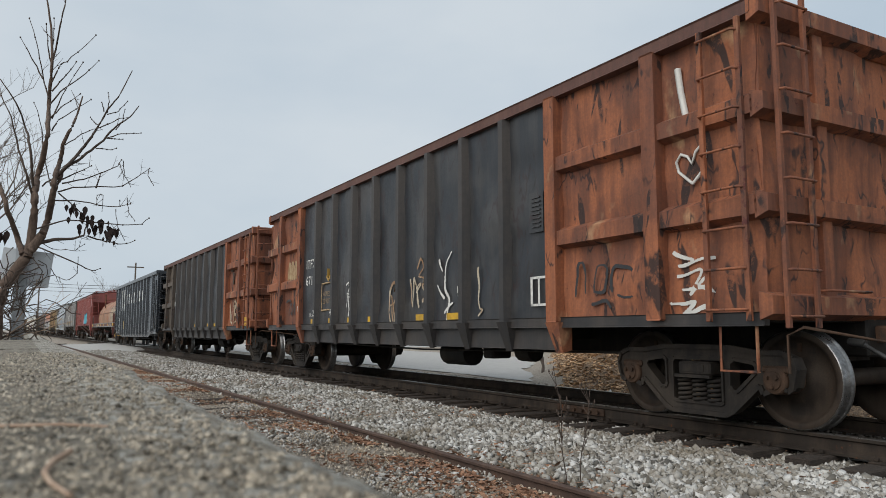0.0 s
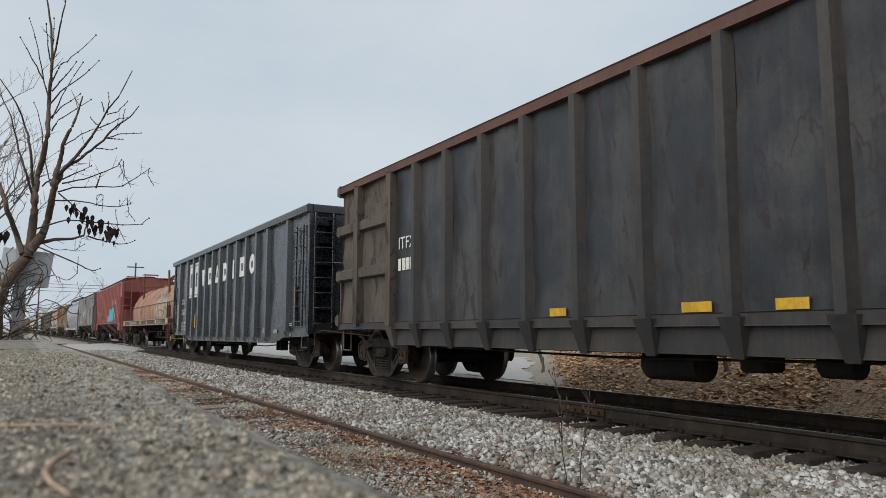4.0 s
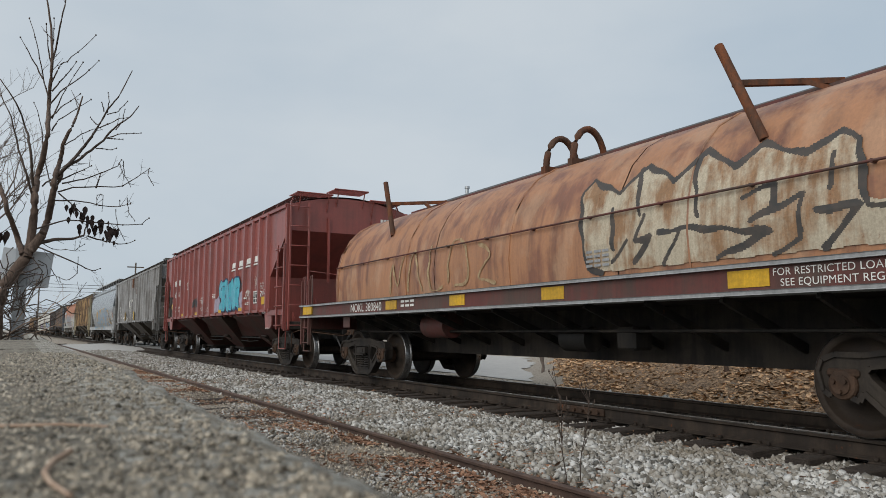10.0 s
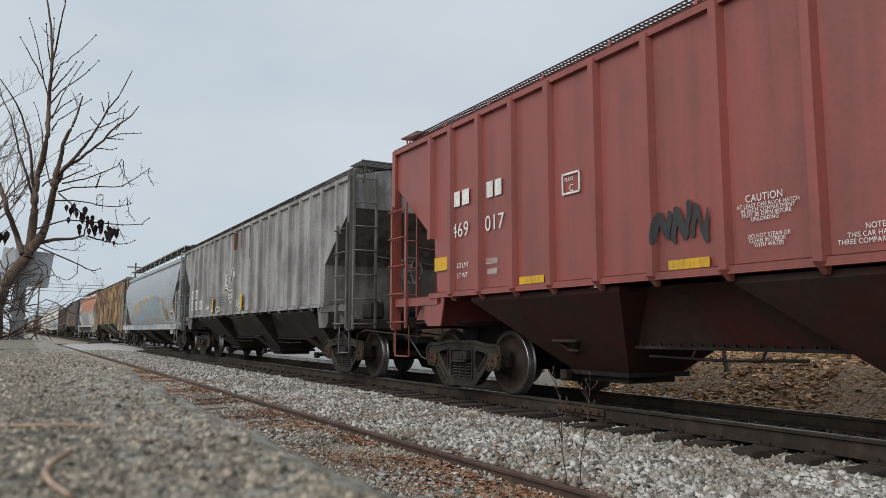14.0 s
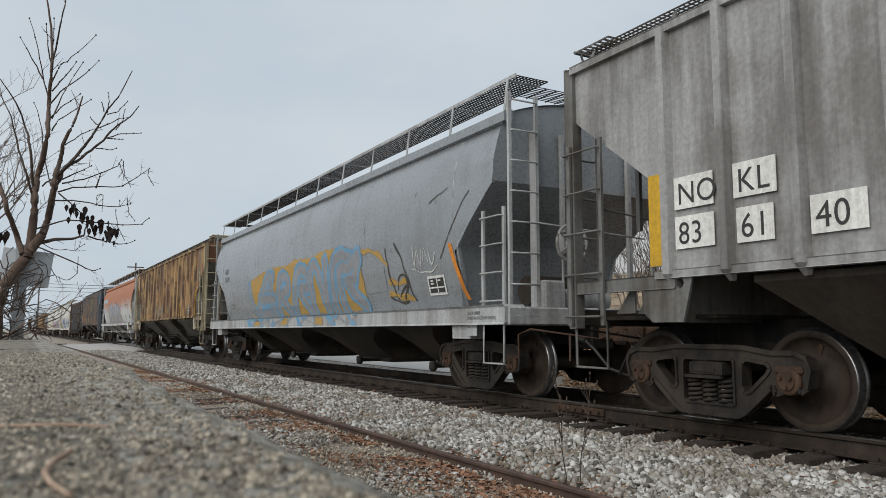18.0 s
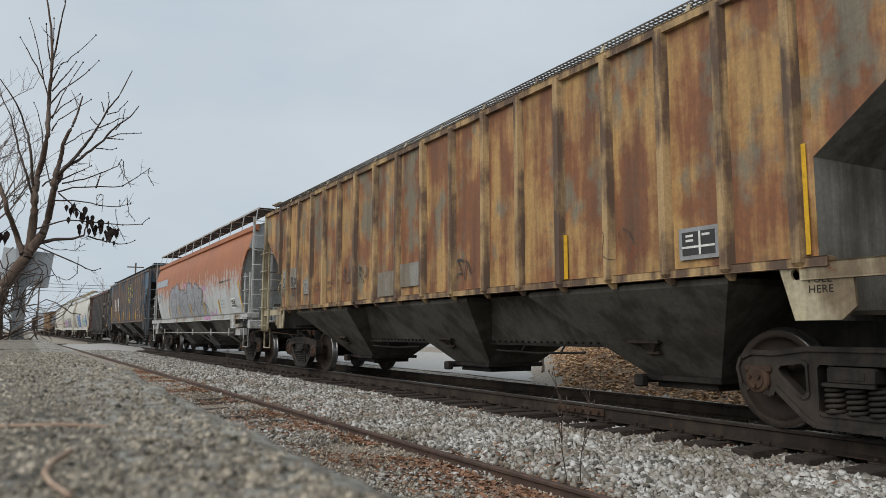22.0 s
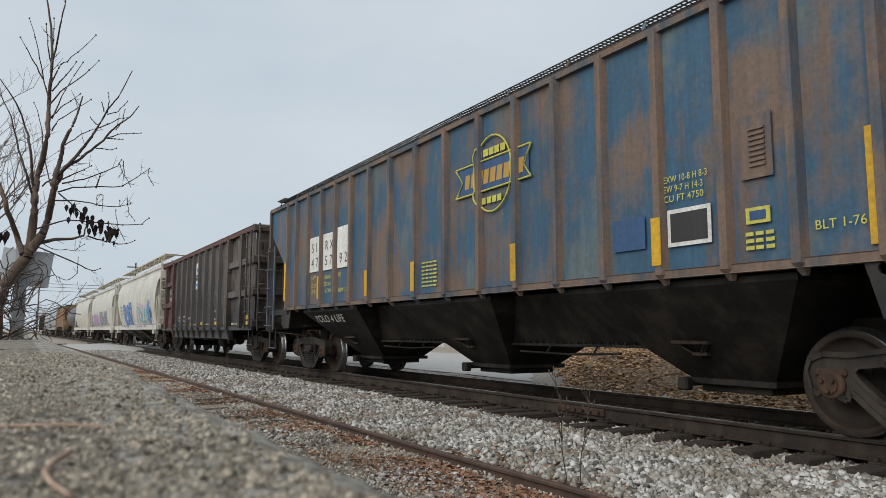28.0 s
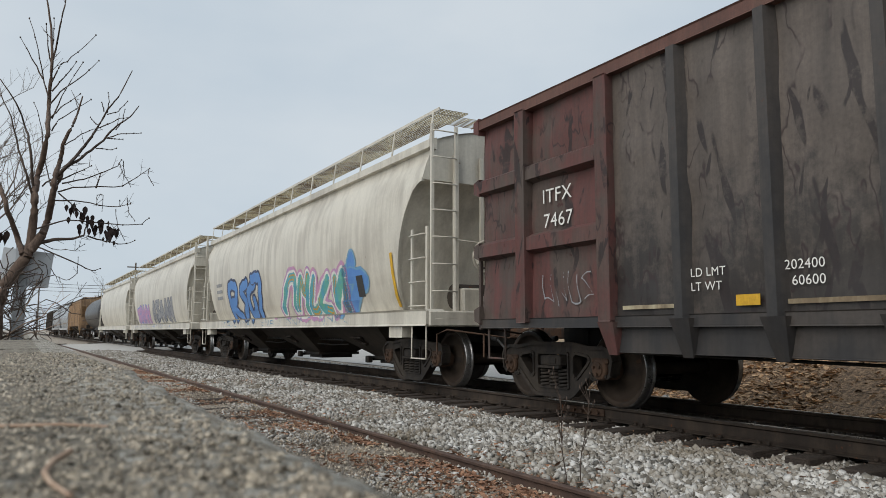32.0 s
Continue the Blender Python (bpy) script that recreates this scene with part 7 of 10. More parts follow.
part("stencil_arrow", b, P_GOLD, car_a, "yellow painted arrow")
lettering(car_a, "HOME SHOP", 10.46, 1.62, 0.105, P_FADED, -1.604, 0.75)
lettering(car_a, "DO NOT LOAD", 10.46, 1.47, 0.105, P_FADED, -1.604, 0.62)
lettering(car_a, "BR 11-82", 11.26, 1.22, 0.07, M_WHITE, -1.604)
for text, y, z in (("2", 10.84, 1.22), ("4", 9.86, 1.22), ("1", 11.86, 1.34)):
    lettering(car_a, text, y, z, 0.13, M_WHITE, -1.69, 0.9)
# second gondola
panel_mark(car_b, 0.98, 0.40, 1.02, 1.15, M_YELLOW, -1.58)
panel_mark(car_b, 0.80, 0.40, 1.19, 1.30, M_YELLOW, -1.58)
mural(car_b, bay, [P_SPRAYWHITE, P_BONE], inks=[[(2.46, 1.71), (2.33, 1.21), (2.13, 1.6), (1.99, 1.23), (1.93, 1.65)], [(2.14, 1.54), (1.97, 1.76), (1.77, 1.74), (1.68, 1.51)], [(2.36, 1.18), (1.99, 1.14), (1.64, 1.25)], [(1.83, 1.65), (1.93, 1.39), (1.64, 1.44)]], pen=0.04, cell=0.009, label="white sprayed tag on rust")
for y, z, w, h in ((2.55, 2.70, 0.3, 0.28), (1.95, 2.75, 0.35, 0.26), (2.25, 2.30, 0.12, 0.35), (1.65, 2.34, 0.22, 0.2), (1.75, 1.2, 0.2, 0.12)):
    panel_mark(car_b, y, y - w, z, z + h, P_GREYUNDER, -1.572, "patch_plate")
for y0, y1 in ((5.4, 5.05), (7.4, 7.1), (4.4, 4.1)):
    panel_mark(car_b, y0, y1, 1.07, 1.165, M_YELLOW, -1.607)
lettering(car_b, "ITFX", 11.45, 2.26, 0.20, M_WHITE, -1.604)
bars(car_b, 11.45, 1.90, 0.58, 0.20, 1, M_WHITE, -1.604, gap=0.0, words=4)

# slate gondola: the tall letters stand as plain white blocks
strips(car_c, (0.95, 15.30), 1.03, 1.93, 0.15)
strips(car_c, (4.26, 6.50, 9.55, 11.98), 1.03, 1.50, 0.14)
for y0, y1 in ((13.18, 12.45), (12.20, 11.40)):
    panel_mark(car_c, y0, y1, 2.12, 3.36, M_WHITE, -1.607, "logo_panel", "white logo panel with dark frame")
    b = Build()
    for a, c, d, e in ((y0 - 0.06, y1 + (0.0 if y0 > 13 else 0.06), 3.26, 3.29), (y0 - 0.06, y1 + (0.0 if y0 > 13 else 0.06), 2.19, 2.22)):
        b.box(-1.613, -1.609, min(a, c), max(a, c), d, e)
    yy = y0 - 0.07 if y0 > 13 else y1 + 0.07
    b.box(-1.613, -1.609, yy - 0.015, yy + 0.015, 2.19, 3.29)
    yc = (y0 + y1) / 2 - (0.06 if y0 > 13 else -0.05)
    b.box(-1.613, -1.609, yc - 0.05, yc + 0.22, 2.5, 3.0)
    part("logo_mark", b, P_SLATE, car_c)
WORD = {"wedge": [(0, 1), (1, 1), (0.66, 0), (0.34, 0)], "block": [(0, 0), (0, 1), (0.85, 1), (1, 0.75), (0.86, 0.48), (1, 0)], "peak": [(0, 0), (0.36, 1), (0.64, 1), (1, 0)],
        "half": [(0, 0), (0, 1), (0.6, 1), (0.92, 0.78), (1, 0.5), (0.92, 0.22), (0.6, 0)], "bar": [(0.36, 0), (0.36, 1), (0.64, 1), (0.64, 0)], "slab": [(0, 0), (0, 1), (1, 1), (1, 0)],
        "disc": [(0.5 + 0.5 * math.cos(a), 0.5 + 0.5 * math.sin(a)) for a in lin(15, 0, 2 * math.pi)[:-1]]}
for y, kind in ((10.8, "wedge"), (9.77, "block"), (8.75, "peak"), (7.7, "half"), (6.7, "bar"), (5.68, "slab"), (4.65, "disc")):
    b = Build()
    b.prism([(y + 0.27 - 0.54 * u, 2.46 + 0.56 * v) for u, v in WORD[kind]], "x", -1.611, -1.605)
    part("logo_block", b, M_WHITE, car_c, "plain white painted shape")
    if kind not in ("wedge", "bar"):
        b = Build()
        b.prism([(y + 0.27 - 0.54 * (0.30 + 0.42 * u), 2.46 + 0.56 * (0.30 + 0.38 * v)) for u, v in WORD[kind]], "x", -1.616, -1.612)
        part("logo_counter", b, P_SLATE, car_c)
lettering(car_c, "ITFX", 14.50, 1.91, 0.21, M_WHITE, -1.607)
lettering(car_c, "212104", 14.50, 1.54, 0.21, M_WHITE, -1.607)
for k, (a, c) in enumerate((("LD LMT", "209500"), ("LT WT", "76500"), ("CU FT", "4400"))):
    lettering(car_c, a, 14.46, 1.19 - 0.13 * k, 0.085, M_WHITE, -1.607)
    lettering(car_c, c, 14.02, 1.19 - 0.13 * k, 0.085, M_WHITE, -1.607)
bars(car_c, 1.32, 1.02, 0.2, 0.07, 2, M_WHITE, -1.607, seed=4)
bars(car_c, 15.15, 1.02, 0.2, 0.07, 2, M_WHITE, -1.607, seed=5)
panel_mark(car_c, 3.45, 3.20, 0.86, 0.98, M_WHITE, -1.607, "data_plate")
panel_mark(car_c, 2.55, 2.25, 0.86, 0.95, M_GREY, -1.607, "data_plate")
endnum = Build()
for k in range(6):
    endnum.box(0.25 + 0.105 * k, 0.33 + 0.105 * k, 0.004, 0.014, 3.02, 3.16)
for k in range(4):
    endnum.box(0.27 + 0.11 * k, 0.34 + 0.11 * k, 0.004, 0.014, 3.24, 3.38)
part("lettering", endnum, M_WHITE, car_c)


# coil car
def coil_surf(y, z):
    p = COIL_PROF
    for (xa, za), (xb, zb) in zip(p, p[1:]):
        if z <= zb:
            return -(xa + (xb - xa) * max(0.0, (z - za)) / (zb - za)) - 0.008
    return -0.2


mural(car_d, coil_surf, [P_BONE, P_INK], fills=[[(5.95, 1.58), (6.2, 2.60), (6.08, 2.72), (5.53, 2.48), (5.16, 2.74), (4.7, 2.48), (4.35, 2.74), (3.93, 2.47), (3.67, 2.65), (3.19, 2.44), (2.9, 2.59), (2.72, 2.46), (2.63, 1.96), (2.2, 1.85), (1.65, 1.66), (1.95, 1.58)]],
      inks=[[(5.75, 1.56), (6.0, 1.65), (6.2, 2.60), (6.08, 2.73), (5.53, 2.48), (5.16, 2.74), (4.7, 2.48), (4.35, 2.74), (3.93, 2.47), (3.67, 2.65), (3.19, 2.44), (2.9, 2.59), (2.72, 2.46), (2.63, 1.9), (2.2, 1.84), (1.65, 1.66), (1.95, 1.58)],
            [(5.26, 2.71), (5.15, 2.17)], [(4.44, 2.63), (4.34, 2.05)], [(5.58, 2.29), (5.54, 1.83)], [(5.31, 1.89), (5.59, 1.68)], [(5.08, 2.16), (5.19, 1.88), (4.98, 1.91), (5.22, 1.65)], [(4.84, 1.92), (4.56, 1.95), (3.52, 1.79), (4.13, 1.6)],
            [(4.56, 1.95), (4.8, 1.59)], [(3.8, 2.15), (3.47, 2.22), (3.5, 1.98), (3.71, 1.92)], [(3.5, 1.98), (3.2, 2.07), (3.25, 1.69), (3.5, 1.58)], [(3.06, 1.92), (2.69, 1.91), (3.0, 1.6)], [(2.92, 2.4), (2.95, 2.11)]], pen=0.038, sharp=True, label="cream graffiti with dark outlines, rust running through")
mural(car_d, coil_surf, [P_FADED, P_FADED], inks=[[(11.4, 1.6), (11.3, 2.1), (11.1, 1.7), (10.9, 2.2)], [(10.7, 1.6), (10.5, 2.3), (10.2, 1.6)], [(9.9, 2.3), (9.9, 1.6), (9.5, 1.6)], [(9.3, 1.7), (9.2, 2.3), (8.8, 2.2), (8.7, 1.7), (9.1, 1.6)], [(8.4, 2.2), (8.1, 2.0), (8.4, 1.7), (8.0, 1.6)]], pen=0.03, label="faint faded scrawls")
spray("graffiti", car_d, 2.3, 2.36, 0.95, 0.28, coil_surf, [P_BONE], 36, 4, 0.014, "line", "small cream tag")
lettering(car_d, "380840", 11.64, 1.265, 0.155, M_WHITE, -1.585)
lettering(car_d, "NOKL", 12.34, 1.265, 0.155, M_WHITE, -1.585)
lettering(car_d, "FOR RESTRICTED LOADING ONLY", 3.25, 1.355, 0.062, M_WHITE, -1.585)
lettering(car_d, "SEE EQUIPMENT REGISTER", 3.18, 1.265, 0.062, M_WHITE, -1.585)
lettering(car_d, "L-52-11", 1.86, 1.36, 0.06, M_WHITE, -1.585)
lettering(car_d, "L-42-0", 1.86, 1.27, 0.06, M_WHITE, -1.585)
for y in (10.78, 8.6, 6.4, 3.70):
    panel_mark(car_d, y, y - 0.42, 1.27, 1.42, M_YELLOW, -1.585)
bars(car_d, 10.2, 1.27, 0.5, 0.14, 2, M_WHITE, -1.585, seed=7)
bars(car_d, 6.0, 1.62, 0.42, 0.22, 4, M_GREY, -1.222, seed=8)
endl = Build()
for r_, z in enumerate((2.32, 2.24, 2.08)):
    for k in range(4):
        endl.box(-0.55 + 0.28 * k, -0.34 + 0.28 * k, 1.19, 1.205, z, z + 0.05)
part("lettering", endl, M_WHITE, car_d)
panel_mark(car_d, 1.95, 1.55, 0.98, 1.21, P_COILFRAME, -1.5, "jacking_plate", "maroon jacking plate")
panel_mark(car_d, 12.89, 12.57, 0.98, 1.19, P_COILFRAME, -1.5, "jacking_plate")

def ruled(car, y0, y1, z0, z1, surf, out=0.012):
    """White rules and small bars on a black data panel."""
    ym, zm = y0 + (y1 - y0) * 0.55, z0 + (z1 - z0) * 0.35
    for a, c, d, e in ((ym - 0.012, ym + 0.012, z0, z1), (min(y0, y1), max(y0, y1), zm - 0.010, zm + 0.010)):
        b = Build()
        b.sheet(lambda y, z: (surf(y, z) - out, y, z), [a, c], lin(4, d, e))
        part("panel_rule", b, M_WHITE, car)
    for k in range(3):
        b = Build()
        yy, zz = y0 + (y1 - y0) * (0.12 if k < 2 else 0.62), z0 + (z1 - z0) * (0.78 - 0.2 * (k % 2))
        b.sheet(lambda y, z: (surf(y, z) - out, y, z), [yy - 0.09, yy], lin(3, zz, zz + 0.022))
        part("lettering", b, M_WHITE, car)


# red hopper
RIB_SURF = ribbed(HOPPER_RIBS)
mural(car_e, RIB_SURF, [P_LILAC, P_LILAC], fills=[[(7.2, 1.50), (7.15, 1.85), (6.9, 2.02), (6.7, 1.9), (6.8, 1.50)]], label="lilac spray patch")
mural(car_e, RIB_SURF, [P_LILAC, P_LILAC], fills=[[(4.45, 1.60), (4.3, 2.0), (4.2, 2.03), (3.95, 2.06), (3.92, 1.82), (3.82, 1.72), (3.9, 1.62), (4.0, 1.52), (4.4, 1.52)]], label="lilac spray patch")
mural(car_e, RIB_SURF, [P_TURQ, P_NAVY, P_SKYBLUE, P_NAVY], strokes=[[(6.39, 2.26), (6.54, 2.36), (6.70, 2.28), (6.66, 2.08), (6.42, 1.98), (6.38, 1.76), (6.65, 1.66)], [(6.25, 2.24), (5.90, 2.38), (6.12, 1.94), (5.66, 1.62)], [(6.17, 2.15), (6.15, 1.62)], [(5.78, 1.62), (5.79, 2.14), (5.54, 2.16), (5.45, 1.60)],
      [(5.3, 1.62), (5.27, 2.24), (5.14, 2.30), (5.01, 1.66), (4.92, 2.28), (4.8, 2.30), (4.81, 1.62)], [(4.69, 1.62), (4.63, 2.30), (4.44, 2.28), (4.48, 1.97), (4.62, 1.9), (4.42, 1.62)]], fat=0.105, edge=0.045, shine=0.010, label="turquoise bubble graffiti outlined in dark blue")
mural(car_e, RIB_SURF, [P_SPRAYBLACK, P_SPRAYBLACK], inks=[[(4.14, 2.46), (4.13, 2.42)], [(4.2, 2.28), (4.26, 2.21), (4.21, 2.15), (4.14, 2.21), (4.2, 2.28)], [(4.03, 2.33), (4.12, 2.25), (4.06, 2.16)], [(3.92, 2.34), (4.01, 2.26), (3.99, 2.14)], [(4.01, 2.21), (3.94, 2.22)]], pen=0.018, cell=0.007, label="small black tag")
mural(car_e, RIB_SURF, [P_SPRAYWHITE, P_SPRAYWHITE], inks=[[(3.66, 1.97), (3.53, 2.01), (3.64, 1.91), (3.71, 1.82), (3.52, 1.82)], [(3.5, 1.79), (3.47, 2.02), (3.4, 2.04), (3.39, 1.93), (3.45, 1.9)], [(3.36, 1.78), (3.35, 2.0), (3.27, 1.98), (3.31, 1.9), (3.26, 1.78)], [(3.23, 1.98), (3.17, 2.0), (3.14, 1.96), (3.22, 1.88), (3.2, 1.77), (3.09, 1.83)]], pen=0.016, cell=0.007, label="white tag")
spray("graffiti", car_e, 10.64, 1.70, 0.70, 0.44, RIB_SURF, [P_SPRAYBLACK], 53, 3, 0.010, "line", "black tag", pen=0.10)
for y0, y1 in ((5.33, 4.72), (4.54, 3.92), (3.74, 3.12), (2.93, 2.44)):
    b = Build()
    for zz, h in ((2.685, 0.045), (2.765, 0.155)):
        k = 0.25
        ins = 0.08 if h > 0.1 else 0.0
        b.add([(-1.607, y0 - ins, zz), (-1.607, y1 + ins, zz), (-1.607, y1 + ins - k * h, zz + h), (-1.607, y0 - ins - k * h, zz + h)], [(0, 1, 2, 3)])
    part("logo_block", b, M_WHITE, car_e, "white slanted logo block with underline")
bars(car_e, 14.52, 2.70, 0.45, 0.22, 1, M_WHITE, gap=0.0, words=2)
bars(car_e, 13.65, 2.70, 0.40, 0.22, 1, M_WHITE, gap=0.0, words=2, seed=3)
lettering(car_e, "469", 14.58, 2.25, 0.21, M_WHITE)
lettering(car_e, "017", 13.70, 2.25, 0.21, M_WHITE)
for y0, y1 in ((12.9, 12.4), (10.44, 9.95), (6.85, 6.42), (4.38, 3.95)):
    panel_mark(car_e, y0, y1, 1.475, 1.575, M_YELLOW, -1.612)
panel_mark(car_e, 15.1, 14.7, 1.80, 2.0, M_YELLOW)
panel_mark(car_e, 2.12, 1.72, 1.60, 1.80, M_YELLOW)
panel_mark(car_e, 2.86, 2.42, 1.65, 1.98, M_WHITE, -1.606, "data_panel", "white-framed black data panel")
panel_mark(car_e, 2.83, 2.45, 1.68, 1.95, M_STENCIL_BLACK, -1.609, "data_panel_face")
ruled(car_e, 2.83, 2.45, 1.68, 1.95, flat)
lettering(car_e, "PULL HERE", 1.98, 1.365, 0.045, M_WHITE, -1.61)
lettering(car_e, "JACK HERE", 1.66, 0.965, 0.042, M_WHITE, -1.61)
lettering(car_e, "EXW 10-8 H 8-5", 2.24, 2.13, 0.045, M_WHITE, -1.607, 0.75)
lettering(car_e, "EW 9-2 H 14-6", 2.24, 2.065, 0.045, M_WHITE, -1.607, 0.75)
lettering(car_e, "CUFT 4750", 2.24, 2.0, 0.045, M_WHITE, -1.607, 0.75)
mural(car_e, flat, [P_SPRAYWHITE, P_SPRAYWHITE], inks=[[(2.22, 1.96), (2.08, 1.94), (2.2, 1.88), (2.1, 1.83), (2.22, 1.84)], [(2.05, 1.95), (2.02, 1.84), (1.97, 1.93), (1.93, 1.85), (1.92, 1.97)], [(1.86, 1.98), (1.74, 1.95), (1.84, 1.88), (1.75, 1.85)]], pen=0.013, cell=0.006, label="white outlined tag")
mural(car_e, flat, [P_SPRAYWHITE, P_SPRAYWHITE], inks=[[(2.80, 2.28), (2.62, 2.30), (2.74, 2.20), (2.60, 2.16), (2.76, 2.12)], [(2.70, 2.36), (2.58, 2.30), (2.66, 2.08), (2.72, 2.04)]], pen=0.007, cell=0.005, label="thin white scribble")
b = Build()
for a, c, d, e in ((12.04, 11.72, 2.70, 2.725), (12.04, 11.72, 2.47, 2.495), (12.04, 12.015, 2.47, 2.72), (11.745, 11.72, 2.47, 2.72)):
    b.box(-1.609, -1.604, min(a, c), max(a, c), d, e)
part("stencil_frame", b, M_WHITE, car_e)
for text, y, z, h in (("CAUTION", 9.55, 2.005, 0.065), ("AT LEAST ONE ROOF HATCH", 9.64, 1.955, 0.036), ("IN EACH COMPARTMENT", 9.60, 1.915, 0.036), ("MUST BE OPEN BEFORE", 9.59, 1.875, 0.036),
                      ("UNLOADING", 9.50, 1.835, 0.036), ("DO NOT STEAM OR", 9.54, 1.69, 0.036), ("CLEAN INTERIOR", 9.53, 1.65, 0.036), ("WITH WATER", 9.48, 1.61, 0.036),
                      ("NOTE", 8.52, 1.655, 0.045), ("THIS CAR HAS", 8.66, 1.60, 0.04), ("THREE COMPARTMENTS", 8.74, 1.55, 0.04), ("LD LMT", 14.44, 1.80, 0.075), ("222400", 13.68, 1.80, 0.075),
                      ("LT WT", 14.43, 1.655, 0.075), ("63600", 13.64, 1.66, 0.075), ("PLATE", 11.99, 2.625, 0.045), ("C", 11.91, 2.50, 0.085), ("2 INCH HF COMP SHOES", 1.42, 1.385, 0.045)):
    lettering(car_e, text, y, z, h, M_WHITE, -1.606, 0.85)
for y, z, w, h, n, sd in ((7.75, 1.95, 0.5, 0.16, 3, 1),
                          (3.7, 1.62, 0.6, 0.08, 2, 6)):
    bars(car_e, y, z, w, h, n, M_WHITE, seed=sd)
tops = Build()
for r_, z, n in ((0, 3.66, 4), (1, 3.52, 6)):
    for k in range(n):
        tops.box(0.86 + 0.085 * k, 0.925 + 0.085 * k, 0.10, 0.112, z, z + 0.10)
part("lettering", tops, M_WHITE, car_e)

# grey hopper
GREY_SURF = ribbed(GREY_RIBS)
strips(car_f, (15.24,), 1.53, 2.44, 0.17)
strips(car_f, (11.32, 7.80), 1.52, 1.97, 0.17, None, -1.668)
for y, z, w, text in ((14.99, 2.05, 0.46, "NO"), (14.99, 1.67, 0.46, "83"), (14.31, 2.06, 0.43, "KL"), (14.29, 1.66, 0.37, "61"), (13.59, 1.66, 0.46, "40")):
    panel_mark(car_f, y, y - w, z, z + 0.31, M_WHITE, -1.606, "number_panel", "white number panel")
    if text:
        lettering(car_f, text, y - 0.04, z + 0.045, 0.21, M_STENCIL_BLACK, -1.611, 0.95)
    else:
        bars(car_f, y - 0.07, z + 0.05, w - 0.14, 0.21, 1, M_STENCIL_BLACK, -1.611, gap=0.0, words=2)
mural(car_f, GREY_SURF, [P_SPRAYWHITE, P_SPRAYWHITE], inks=[[(8.48, 1.82), (8.58, 1.78), (8.47, 1.69), (8.58, 1.63)], [(8.4, 1.81), (8.39, 1.59)], [(8.25, 1.8), (8.29, 1.6)], [(8.4, 1.7), (8.28, 1.7)], [(8.16, 1.78), (8.25, 1.7), (8.17, 1.6), (8.13, 1.7), (8.17, 1.78)], [(8.12, 1.82), (8.0, 1.81)], [(8.06, 1.81), (8.06, 1.6)],
      [(7.87, 1.81), (7.97, 1.81), (7.97, 1.61), (7.88, 1.6)], [(7.97, 1.71), (7.88, 1.71)], [(7.84, 1.58), (7.83, 1.84), (7.71, 1.79), (7.82, 1.69), (7.68, 1.58)], [(7.58, 1.63), (7.56, 1.61)]], pen=0.016, cell=0.006, label="white hand-painted tag")
mural(car_f, GREY_SURF, [P_SPRAYWHITE, P_SPRAYWHITE], inks=[[(11.77, 1.66), (11.66, 1.51), (11.57, 1.64), (11.48, 1.5), (11.38, 1.64)], [(11.19, 1.68), (11.14, 1.48)], [(11.16, 1.58), (10.98, 1.7)], [(11.16, 1.58), (10.93, 1.48)], [(10.82, 1.65), (10.78, 1.48)], [(10.67, 1.71), (10.48, 1.6), (10.68, 1.51)], [(12.64, 1.64), (12.49, 1.79), (12.22, 1.61), (12.09, 1.72)]], pen=0.026, cell=0.008, label="white tags along the sill")
plant = [[(9.85, 2.87), (9.85, 2.53), (9.71, 2.3), (9.6, 2.16)], [(9.56, 2.19), (9.67, 2.38), (9.62, 2.64), (9.46, 2.52), (9.34, 2.29)], [(9.30, 2.37), (9.23, 2.64), (9.12, 2.78), (8.98, 2.72), (9.03, 2.49), (9.21, 2.27)], [(8.78, 2.7), (8.77, 2.49), (8.93, 2.31), (9.01, 2.1)], [(9.42, 2.5), (9.36, 2.3), (9.28, 2.22), (9.1, 2.32)],
         [(9.6, 2.15), (9.22, 2.12), (8.85, 2.16)], [(9.56, 2.01), (9.19, 1.99), (8.91, 2.02)], [(9.49, 1.9), (9.19, 1.91), (8.97, 1.92)], [(9.38, 1.83), (9.17, 1.75), (9.02, 1.86)], [(9.6, 2.15), (9.38, 1.83)], [(8.85, 2.16), (9.02, 1.86)]]
mural(car_f, GREY_SURF, [P_SPRAYBLACK, P_SPRAYBLACK], inks=[[(y + 0.03, z - 0.02) for y, z in lp] for lp in plant[:5]], pen=0.018, cell=0.008, label="dark shade lines of a sprayed plant")
mural(car_f, lambda y, z: GREY_SURF(y, z) - 0.003, [P_SPRAYWHITE, P_SPRAYWHITE], inks=plant, pen=0.020, cell=0.007, label="white sprayed drawing of a bulb with leaves")
for y, h in ((7.95, 0.55), (7.05, 0.9), (8.75, 0.5)):
    b = Build()
    b.sheet(lambda u, k: (GREY_SURF(y + u, 0) - 0.004, y + u * (1 - 0.5 * k), 3.80 - h * k), lin(6, -0.07, 0.07), lin(5, 0, 1))
    part("rust_streak", b, M_RUST, car_f, "rust streak below the roof edge")
for y, z, w, h, n, sd in ((12.75, 1.85, 0.5, 0.16, 2, 1), (12.0, 1.75, 0.5, 0.28, 3, 2), (11.0, 1.9, 0.5, 0.1, 1, 3), (10.4, 1.65, 0.45, 0.4, 5, 4)):
    bars(car_f, y, z, w, h, n, M_STENCIL_BLACK, seed=sd, gap=0.7)

# pale smooth hopper


